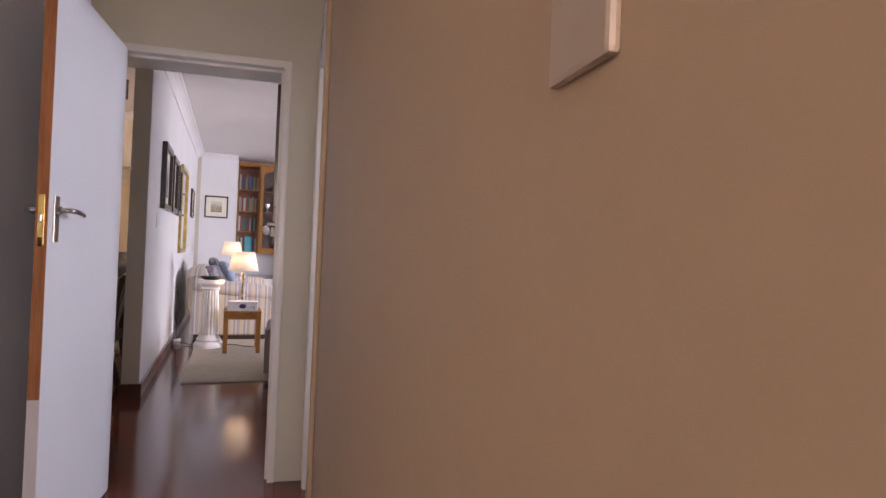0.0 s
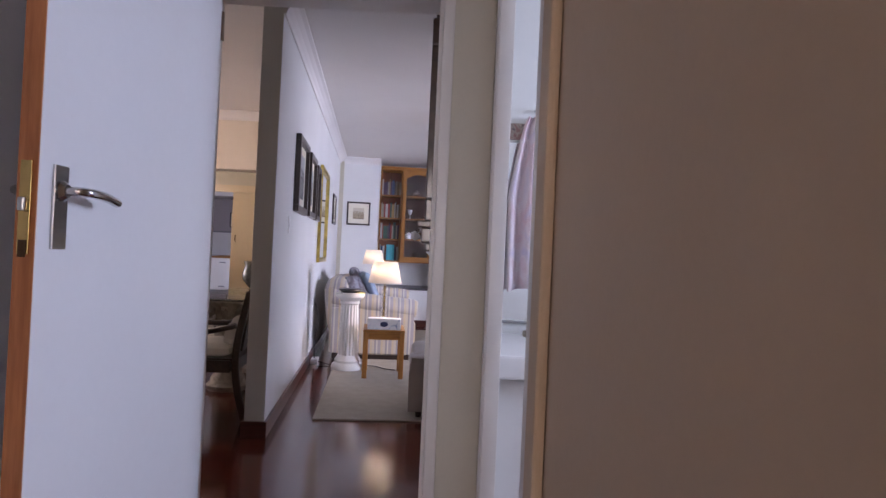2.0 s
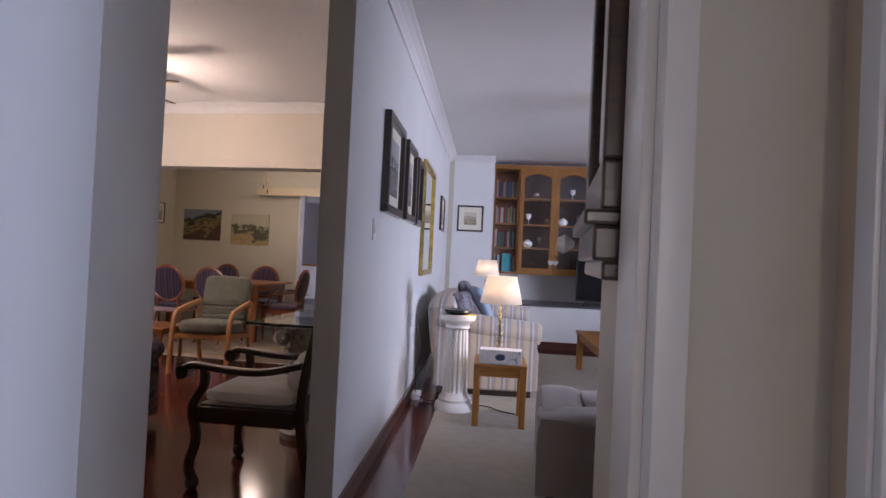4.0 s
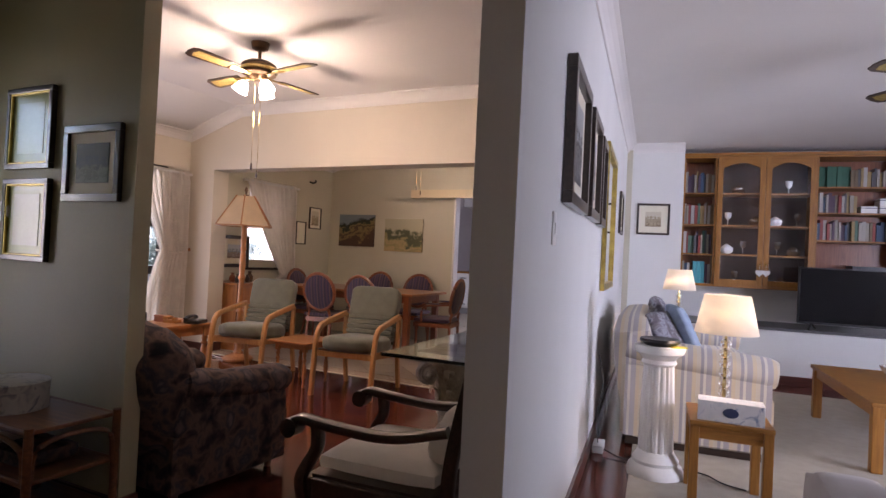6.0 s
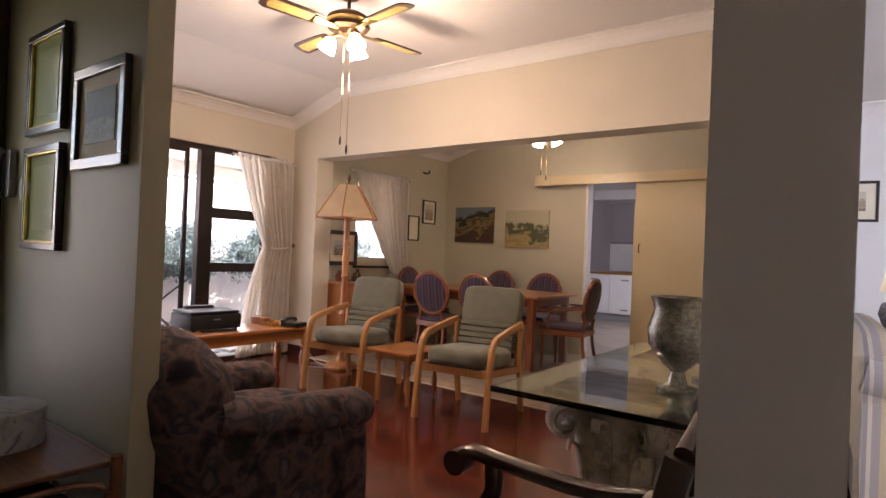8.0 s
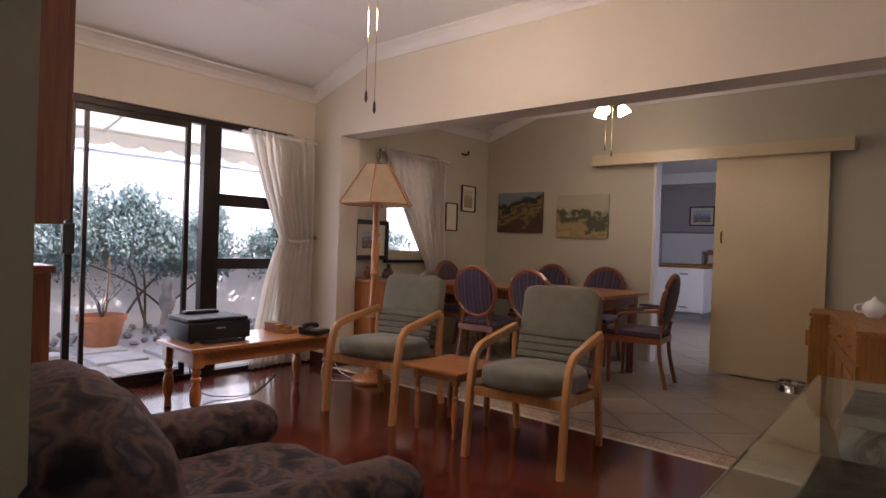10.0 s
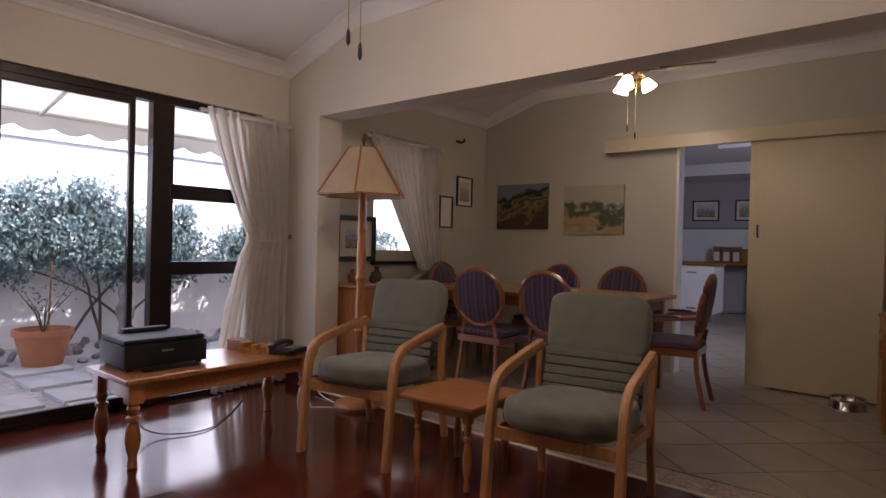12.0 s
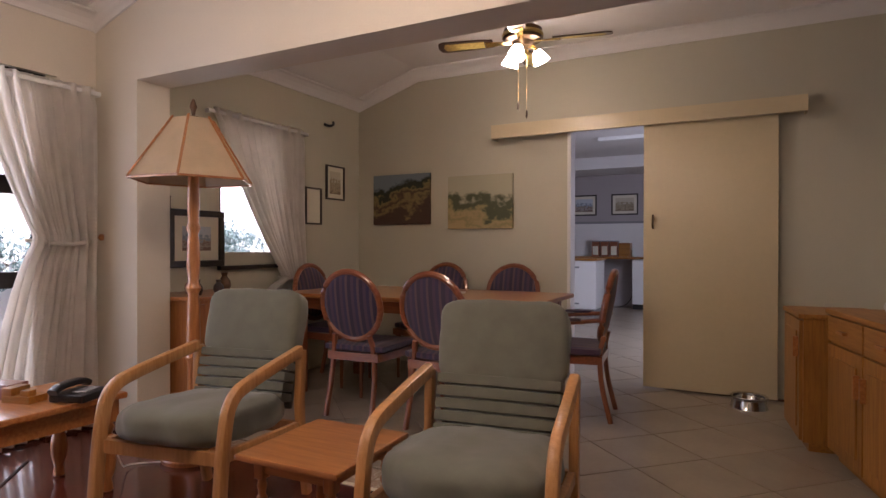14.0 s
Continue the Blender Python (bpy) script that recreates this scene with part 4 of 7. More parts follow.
def picture(m, w, h, art, frame="frame_black", fw=0.03, mount=0.05, depth=0.025, label="", name="picture"):
    p = thing(name, m, label, "picture")
    if fw:
        for nm, b in (("rail", (-w / 2, w / 2, -depth, 0, h / 2 - fw, h / 2)), ("rail", (-w / 2, w / 2, -depth, 0, -h / 2, -h / 2 + fw)), ("stile", (-w / 2, -w / 2 + fw, -depth, 0, -h / 2 + fw, h / 2 - fw)), ("stile", (w / 2 - fw, w / 2, -depth, 0, -h / 2 + fw, h / 2 - fw))):
            part(nm, B(b, bevel=0.004), frame, p)
        a, b = w / 2 - fw, h / 2 - fw
        if mount:
            part("mount", B((-a, a, -0.010, -0.003, -b, b)), "mount", p, smooth=0)
            part("print", B((-a + mount, a - mount, -0.0125, -0.0102, -b + mount, b - mount)), art, p, smooth=0)
        else:
            part("print", B((-a, a, -0.010, -0.003, -b, b)), art, p, smooth=0)
    else:
        part("canvas", B((-w / 2, w / 2, -depth, 0, -h / 2, h / 2), bevel=0.003), art, p, smooth=0)
    return p


def certificate(m, label):
    """A deep dark frame with a gilt inner lip, a mount and a pale sheet with a thin ruled border, both coloured green
    as the glass reflection.
    """
    p = picture(m, 0.37, 0.40, "mount_reflection", "frame_black", 0.026, 0.0, 0.028, label)
    for b in ((-0.159, 0.159, -0.024, -0.010, 0.166, 0.174), (-0.159, 0.159, -0.024, -0.010, -0.174, -0.166), (-0.159, -0.151, -0.024, -0.010, -0.166, 0.166), (0.151, 0.159, -0.024, -0.010, -0.166, 0.166)):
        part("gilt_lip", B(b, bevel=0.002), "gilt", p, "gilt inner lip")
    part("sheet", B((-0.105, 0.105, -0.0125, -0.0102, -0.125, 0.125)), "sheet_reflection", p, "printed sheet coloured with a pale green reflection", smooth=0)
    return p


R = 90
picture(pose(-4.89, 11.698, 1.545), 0.63, 0.48, "art_veld", fw=0, depth=0.03, label="unframed oil landscape of veld and dark trees on the wall")
picture(pose(-4.07, 11.698, 1.495), 0.63, 0.48, "art_road", fw=0, depth=0.03, label="unframed oil landscape of a sandy road on the wall")
picture(pose(-5.398, 9.74, 1.15, 0, 0, R), 0.47, 0.40, "art_sea", mount=0.07, fw=0.045, label="seaside watercolour in a broad black frame")
picture(pose(-5.398, 9.43, 1.30, 0, 0, R), 0.18, 0.27, "art_photo", mount=0.0, fw=0.02, label="small dark photograph in a black frame")
picture(pose(-5.398, 10.985, 1.455, 0, 0, R), 0.22, 0.33, "mount", mount=0.0, fw=0.015, label="pale sketch in a thin black frame")
picture(pose(-5.398, 11.30, 1.69, 0, 0, R), 0.27, 0.32, "art_sepia", mount=0.04, fw=0.015, label="pale print in a thin black frame")
# hall wall
certificate(pose(-2.915, 5.938, 1.738), "certificate with a painted green reflection in a dark frame with a gilt lip")
picture(pose(-2.43, 5.938, 1.555), 0.40, 0.35, "art_dark", "frame_black", 0.035, 0.05, label="dark print in a black frame on the hall wall")
certificate(pose(-2.915, 5.938, 1.29), "certificate with a painted green reflection in a dark gilt-lipped frame, lower of two")
# partition, living side: x' = 0, faces +x'
def face(y):
    """How far the partition's living room face stands out at y, as it runs slightly off the axis."""
    return 0.0395 - 0.00634 * (y + 0.333)


for y, z, w, h in ((0.73, 1.73, 0.60, 0.58), (1.45, 1.73, 0.50, 0.56), (1.98, 1.72, 0.34, 0.54)):
    picture(E @ pose(face(y) + 0.004, y, z, 0, 0, R + 0.36), w, h, "art_photo", "frame_black", 0.05, 0.07, 0.04, "black and white photograph in a deep black frame")
g = picture(E @ pose(face(2.85) + 0.005, 2.85, 1.55, 0, 0, R + 0.36), 0.95, 1.05, "mirror", "gilt", 0.05, 0.0, 0.03, "tall wall mirror in a gilt frame", "wall_mirror")
g["category"] = "mirror"
picture(E @ pose(face(4.55) + 0.003, 4.55, 1.75, 0, 0, R + 0.36), 0.5, 0.42, "art_sepia", "frame_black", 0.03, 0.05, 0.025, "sepia print in a black frame near the corner")
picture(E @ pose(0.33, 5.719, 1.79), 0.38, 0.38, "art_sepia", "frame_black", 0.025, 0.075, 0.02, "small sepia print in a brown frame on the end wall")
sp_ = thing("light_switch", E @ pose(face(0.28), 0.28, 1.33), "white plastic light switch on the partition", "light switch")
part("plate", B((0, 0.008, -0.035, 0.035, -0.06, 0.06), bevel=0.003), "kitchen_white", sp_)
part("rocker", B((0.008, 0.012, -0.012, 0.012, -0.02, 0.02), bevel=0.001), "kitchen_white", sp_)


# ---- dining room ----
def dining_chair(m, arms=False, label="cherry wood dining chair with an oval purple striped back"):
    c = thing("dining_chair", m, label, "chair", "chairs round the dining table")
    c.scale = (1, 1, 0.95)
    # faces +y; the back stands at -y
    for sx in (-1, 1):
        bm = bmesh.new()
        lathe(bm, [(0.010, 0), (0.013, 0.02), (0.018, 0.34), (0.024, 0.35), (0.024, 0.37), (0.018, 0.375), (0.022, 0.44)], 10, Matrix.Translation((sx * 0.2, 0.2, 0)))
        part("leg", bm, "cherry_z", c)
        bm = bmesh.new()
        sweep(bm, arc([(sx * 0.17, -0.27, 0), (sx * 0.165, -0.21, 0.25), (sx * 0.15, -0.20, 0.46), (sx * 0.13, -0.225, 0.56)]), rnd_rect(0.03, 0.032, 0.008), side=(1, 0, 0))
        part("leg", bm, "cherry_z", c)
    bm = bmesh.new()
    prism(bm, [(0.235, 0.23), (0.12, 0.25), (-0.12, 0.25), (-0.235, 0.23), (-0.19, -0.22), (0.19, -0.22)], 0.38, 0.435)
    part("seat_frame", bm, "cherry", c, smooth=0)
    bm = bmesh.new()
    cushion(bm, -0.225, 0.225, -0.215, 0.235, 0.43, 0.50, 0.5, 7)
    part("seat", bm, "purple_stripe", c, "purple striped padded seat")
    tilt = pose(0, -0.235, 0.755, -10 + 20, 0, 0)
    ring = [tilt @ Vector((0.215 * math.cos(2 * math.pi * i / 32), 0, 0.235 * math.sin(2 * math.pi * i / 32))) for i in range(32)]
    bm = bmesh.new()
    sweep(bm, ring, circ(0.021, 8), closed=True)
    part("back_frame", bm, "cherry", c, "oval cherry wood back frame")
    bm = bmesh.new()
    bmesh.ops.create_uvsphere(bm, u_segments=24, v_segments=12, radius=1)
    bmesh.ops.transform(bm, matrix=tilt @ Matrix.Diagonal((0.205, 0.032, 0.225, 1)), verts=bm.verts)
    part("backrest", bm, "purple_stripe", c, "purple striped oval back pad")
    if arms:
        for sx in (-1, 1):
            bm = bmesh.new()
            sweep(bm, arc([(sx * 0.20, -0.24, 0.68), (sx * 0.255, -0.05, 0.66), (sx * 0.25, 0.12, 0.64), (sx * 0.235, 0.13, 0.44)]), rnd_rect(0.03, 0.028, 0.009))
            part("arm", bm, "cherry", c)
            bm = bmesh.new()
            cushion(bm, sx * 0.25 - 0.022, sx * 0.25 + 0.022, -0.10, 0.08, 0.668, 0.69, 0.4, 4)
            part("arm_pad", bm, "purple_stripe", c)
    return c


dt = thing("dining_table", pose(-4.05, 10.66, 0), "cherry wood dining table on straight legs", "table")
part("tabletop", B((-0.98, 0.98, -0.47, 0.47, 0.725, 0.755), bevel=0.008), "pine", dt)
part("apron", B((-0.9, 0.9, -0.40, -0.38, 0.64, 0.725), (-0.9, 0.9, 0.38, 0.40, 0.64, 0.725), (-0.9, -0.88, -0.38, 0.38, 0.64, 0.725), (0.88, 0.9, -0.38, 0.38, 0.64, 0.725)), "cherry", dt)
for sx in (-1, 1):
    for sy in (-1, 1):
        part("leg", B((sx * 0.87 - 0.035, sx * 0.87 + 0.035, sy * 0.37 - 0.035, sy * 0.37 + 0.035, 0, 0.725), bevel=0.004), "cherry_z", dt)
dining_chair(pose(-4.21, 10.17, 0, 0, 0, 3))
dining_chair(pose(-3.57, 10.14, 0, 0, 0, -4))
dining_chair(pose(-4.33, 11.25, 0, 0, 0, 178))
dining_chair(pose(-3.67, 11.25, 0, 0, 0, 183))
dining_chair(pose(-4.93, 10.72, 0, 0, 0, -88), True, "cherry wood dining armchair at the table end")
dining_chair(pose(-2.98, 10.72, 0, 0, 0, 96), True, "cherry wood dining armchair pulled up at the table end")
npk = thing("napkin", pose(-3.85, 10.75, 0.755, 0, 0, 20), "small folded white cloth on the dining table", "napkin")
part("cloth", B((-0.07, 0.07, -0.05, 0.05, 0, 0.008), bevel=0.003), "curtain", npk)

# chest with ornaments behind the floor lamp
ch = thing("chest", pose(-5.14, 9.62, 0), "small orange pine cabinet in the corner", "cabinet")
part("body", B((-0.22, 0.22, -0.28, 0.28, 0.06, 0.76), bevel=0.004), "pine_z", ch)
part("top", B((-0.25, 0.25, -0.31, 0.31, 0.76, 0.785), bevel=0.006), "pine", ch)
part("plinth", B((-0.2, 0.2, -0.26, 0.26, 0, 0.06)), "pine", ch)
for y0, y1 in ((-0.26, -0.005), (0.005, 0.26)):
    dd = part("door", B((0.22, 0.236, y0, y1, 0.09, 0.74), bevel=0.004), "pine_z", ch)
    bm = bmesh.new()
    lathe(bm, [(0.005, 0), (0.012, 0.012), (0.008, 0.02)], 10, pose(0.236, (y1 - 0.04) if y0 < -0.1 else (y0 + 0.04), 0.45, 0, 90, 0))
    part("knob", bm, "brass", dd)
for i, (x, y, r, h, mt) in enumerate(((-5.16, 9.78, 0.045, 0.13, "bronze"), (-5.06, 9.64, 0.035, 0.09, "imbuia"), (-5.18, 9.52, 0.04, 0.11, "cherry"), (-5.04, 9.46, 0.03, 0.10, "imbuia"))):
    bm = bmesh.new()
    lathe(bm, [(r * 0.7, 0), (r, h * 0.3), (r * 0.9, h * 0.55), (r * 0.4, h * 0.8), (r * 0.5, h)], 16, pose(x, y, 0.785))
    tagged(part("ornament", bm, mt), "small dark carved ornament on the pine cabinet", "ornament")

# sliding kitchen door on its pelmet rail
sd = thing("door_2", Matrix(), "cream painted sliding door drawn half across the kitchen doorway", "sliding door")
sd["kind"] = "structure"
M["cream_gloss"] = mat("cream gloss paint", (0.62, 0.52, 0.33), 0.32, vary=0.05, scale=2, fine=30, bump=0.06)
lf = part("leaf", B((-2.66, -1.75, 11.625, 11.665, 0.015, 2.05), bevel=0.003), "cream_gloss", sd)
bm = bmesh.new()
sweep(bm, arc([(-2.59, 11.625, 1.24), (-2.59, 11.60, 1.25), (-2.59, 11.60, 1.33), (-2.59, 11.625, 1.34)]), rnd_rect(0.014, 0.01, 0.003))
part("pull", bm, "bronze", lf, "bronze pull handle")
part("pelmet", B((-3.92, -1.58, 11.575, 11.60, 2.03, 2.145), (-3.92, -1.58, 11.60, 11.70, 2.13, 2.145), (-3.92, -3.905, 11.60, 11.70, 2.03, 2.13), (-1.595, -1.58, 11.60, 11.70, 2.03, 2.13), bevel=0.002), "cream_gloss", sd, "cream boxed door track")
part("floor_guide", B((-2.5, -1.7, 11.666, 11.698, 0, 0.012)), "skirting", sd)
setting("door_frame_kitchen", B((-3.28, -3.25, 11.69, 11.83, 0, 2.10), (-2.45, -2.42, 11.69, 11.83, 0, 2.10), (-3.25, -2.45, 11.69, 11.83, 2.07, 2.10), bevel=0.003), "gloss_white", "white gloss frame of the kitchen doorway", "door frame")

bw = thing("dog_bowl", pose(-1.93, 11.40, 0), "steel pet bowl on the tiled floor", "bowl")
bm = bmesh.new()
lathe(bm, [(0.12, 0), (0.115, 0.01), (0.10, 0.075), (0.115, 0.08), (0.12, 0.076), (0.105, 0.06), (0.095, 0.02), (0.0, 0.018)], 24, cap=False)
part("bowl", bm, "steel", bw)


def cabinet(name, m, w, d, h, cols, drawer_h, label, arched=False):
    """A floor cabinet; its front faces -y."""
    c = thing(name, m, label, "cabinet")
    part("carcass", B((-w / 2, w / 2, 0.0, d, 0.05, h - 0.025), bevel=0.002), "oak_z", c)
    part("plinth", B((-w / 2 + 0.02, w / 2 - 0.02, 0.03, d, 0, 0.05)), "oak", c)
    part("top", B((-w / 2 - 0.015, w / 2 + 0.015, -0.025, d, h - 0.025, h), bevel=0.006), "oak", c)
    cw = w / cols
    for i in range(cols):
        x0, x1 = -w / 2 + i * cw + 0.006, -w / 2 + (i + 1) * cw - 0.006
        z1 = h - 0.035
        if drawer_h:
            dr = part("drawer", B((x0, x1, -0.018, 0.0, z1 - drawer_h, z1), bevel=0.003), "oak", c)
            part("drawer_handle", B(((x0 + x1) / 2 - 0.045, (x0 + x1) / 2 + 0.045, -0.04, -0.018, z1 - drawer_h / 2 - 0.008, z1 - drawer_h / 2 + 0.008), bevel=0.004), "pine", dr)
            z1 -= drawer_h + 0.012
        dr = part("door", B((x0, x1, -0.018, 0.0, 0.06, z1), bevel=0.003), "oak_z", c)
        part("panel", B((x0 + 0.05, x1 - 0.05, -0.026, -0.018, 0.12, z1 - 0.06), bevel=0.006), "oak_z", dr)
        hx = x1 - 0.03 if i % 2 == 0 else x0 + 0.03
        part("door_handle", B((hx - 0.008, hx + 0.008, -0.045, -0.018, z1 - 0.20, z1 - 0.09), bevel=0.004), "pine", dr)
    return c


cabinet("sideboard", pose(-1.42, 9.87, 0, 0, 0, -78), 1.3, 0.44, 0.78, 3, 0.13, "golden oak sideboard with drawers over doors")
cabinet("corner_cabinet", pose(-1.70, 10.78, 0, 0, 0, -84), 0.46, 0.4, 0.74, 1, 0, "lower golden oak cabinet beside the sideboard")
tp = thing("teapot", pose(-1.30, 10.1, 0.78), "white patterned teapot on the sideboard", "teapot")
bm = bmesh.new()
lathe(bm, [(0.035, 0), (0.06, 0.03), (0.065, 0.06), (0.045, 0.095), (0.02, 0.105), (0.01, 0.12), (0.004, 0.13)], 20)
part("pot", bm, "bath_white", tp)
bm = bmesh.new()
sweep(bm, arc([(-0.055, 0, 0.08), (-0.10, 0, 0.07), (-0.095, 0, 0.03), (-0.055, 0, 0.03)]), circ(0.006, 8))
part("pot_handle", bm, "bath_white", tp)
for nm, y in (("hook", 11.2), ("hook", 9.42)):
    hk = thing("wall_ornament", pose(-5.40, y, 2.22), "small dark metal bird ornament near the cornice", "ornament")
    bm = bmesh.new()
    sweep(bm, arc([(0.0, -0.05, 0.0), (0.04, -0.02, -0.02), (0.05, 0.03, 0.0), (0.03, 0.05, 0.03)]), circ(0.012, 8))
    part("figure", bm, "black", hk)

# ---- kitchen beyond the doorway ----
kc = thing("kitchen_cabinet", pose(-4.35, 15.9, 0), "white kitchen cupboards with a wooden worktop", "kitchen cabinet")
part("carcass", B((-0.9, 0.35, 0.0, 0.6, 0.13, 0.875)), "kitchen_white", kc)
part("plinth", B((-0.9, 0.32, 0.05, 0.6, 0, 0.13)), "grey_bar", kc)
part("worktop", B((-0.92, 0.38, -0.03, 0.61, 0.875, 0.91), bevel=0.004), "oak", kc)
for x0, x1 in ((-0.86, -0.27), (-0.26, 0.345)):
    dr = part("door", B((x0, x1, -0.018, 0.0, 0.15, 0.865), bevel=0.003), "kitchen_white", kc)
    part("handle", B((x0 + 0.22, x0 + 0.36, -0.035, -0.018, 0.76, 0.785), bevel=0.003), "grey_bar", dr)
    part("handle", B((x0 + 0.22, x0 + 0.36, -0.035, -0.018, 0.2, 0.225), bevel=0.003), "grey_bar", dr)
sf = thing("kitchen_counter", pose(-3.4, 17.65, 0), "wooden kitchen counter along the wall", "counter")
part("worktop", B((-1.6, 1.8, -0.28, 0.35, 0.875, 0.91), bevel=0.004), "oak", sf)
for x in (-1.58, 0.35, 1.75):
    part("side_panel", B((x, x + 0.03, -0.25, 0.35, 0, 0.875)), "kitchen_white", sf)
fz = thing("white_appliance", pose(-3.72, 17.45, 0), "white kitchen appliance under the counter", "appliance")
part("body", B((0.0, 0.55, -0.02, 0.5, 0.09, 0.865), bevel=0.01), "kitchen_white", fz)
part("plinth", B((0.01, 0.54, 0.0, 0.5, 0, 0.09)), "black", fz)
for i in range(3):
    cn = thing("canister", pose(-4.42 + 0.165 * i, 17.78, 0.91), "dark kitchen canister with a pale label on the counter", "canister", "kitchen canisters")
    part("body", B((-0.07, 0.07, -0.07, 0.07, 0, 0.27), bevel=0.01), "cherry", cn)
    part("paper_label", B((-0.05, 0.05, -0.0725, -0.0705, 0.03, 0.19)), "mount", cn, "pale paper label")
    part("lid", B((-0.072, 0.072, -0.072, 0.072, 0.27, 0.29), bevel=0.004), "grey_bar", cn)
bb = thing("bread_bin", pose(-3.90, 17.78, 0.91), "wooden box beside the canisters", "box")
part("body", B((-0.1, 0.1, -0.1, 0.1, 0, 0.25), bevel=0.006), "oak", bb)
picture(pose(-4.70, 17.998, 1.87), 0.48, 0.39, "art_sea", "frame_black", 0.025, 0.05, label="small framed print on the kitchen wall")
picture(pose(-3.95, 17.998, 1.87), 0.48, 0.39, "art_sepia", "frame_black", 0.025, 0.05, label="small framed print on the kitchen wall")
setting("rail_kitchen", B((-5.48, -1.52, 17.98, 18.0, 1.52, 1.56)), "grey_bar", "grey dado rail on the kitchen wall", "dado rail")
setting("splashback_kitchen", B((-5.48, -1.52, 17.992, 18.0, 0.91, 1.52)), "kitchen_white", "white tiled kitchen splashback", "splashback")
tl = thing("tube_light", pose(-3.3, 15.2, 2.62), "slim white fluorescent fitting on the kitchen ceiling", "light")
part("body", B((-0.5, 0.3, -0.05, 0.05, -0.05, 0), bevel=0.006), "kitchen_white", tl)
cord = bmesh.new()
sweep(cord, arc([(-3.75, 17.96, 0.62), (-3.78, 17.85, 0.5), (-3.76, 17.8, 0.2), (-3.9, 17.7, 0.006), (-4.2, 17.6, 0.006)], 6), circ(0.007, 6))
tagged(part("power_cord", cord, "black"), "black appliance cord hanging from the socket", "cable")


# ---- lounge: floral armchair, glass table, carved chair, corner cupboard ----
def floral_armchair(m):
    c = thing("upholstered_armchair", m, "rounded armchair in dark floral upholstery beside the hall wall", "armchair")
    # faces +y
    bm = bmesh.new()
    cushion(bm, -0.44, 0.44, -0.42, 0.38, 0.05, 0.36, 0.1, 6)
    part("base", bm, "floral_dark", c)
    bm = bmesh.new()
    plump(bm, -0.31, 0.31, -0.22, 0.44, 0.32, 0.52, 3.6, 12, None, 0.008)
    part("seat_cushion", bm, "floral_dark", c)
    for sx in (-1, 1):
        bm = bmesh.new()
        pts = [(sx * 0.37, -0.36, 0.60), (sx * 0.37, -0.1, 0.545), (sx * 0.375, 0.16, 0.535), (sx * 0.375, 0.35, 0.53), (sx * 0.375, 0.39, 0.52)]
        sec = [(0.105 * math.cos(radians(a)), 0.085 * math.sin(radians(a))) for a in range(0, 360, 24)]
        sweep(bm, pts, sec, scales=[1, 1, 1.05, 1.0, 0.8])
        part("arm_roll", bm, "floral_dark", c)
        bm = bmesh.new()
        plump(bm, sx * 0.37 - 0.095, sx * 0.37 + 0.095, -0.40, 0.38, 0.05, 0.56, 5, 10, None, 0.005)
        part("arm", bm, "floral_dark", c)
    bm = bmesh.new()
    plump(bm, -0.45, 0.45, -0.16, 0.26, 0.0, 0.69, 2.7, 16, pose(0, -0.34, 0.20, 14, 0, 0), 0.008)
    part("backrest", bm, "floral_dark", c)
    for sx in (-0.36, 0.36):
        for sy in (-0.34, 0.32):
            bm = bmesh.new()
            lathe(bm, [(0.02, 0), (0.028, 0.06)], 10, Matrix.Translation((sx, sy, 0)))
            part("foot", bm, "imbuia", c)
    return c


ob_ = floral_armchair(pose(-2.44, 6.52, 0, 0, 0, -3))
ob_.scale = (0.95, 0.9, 0.93)

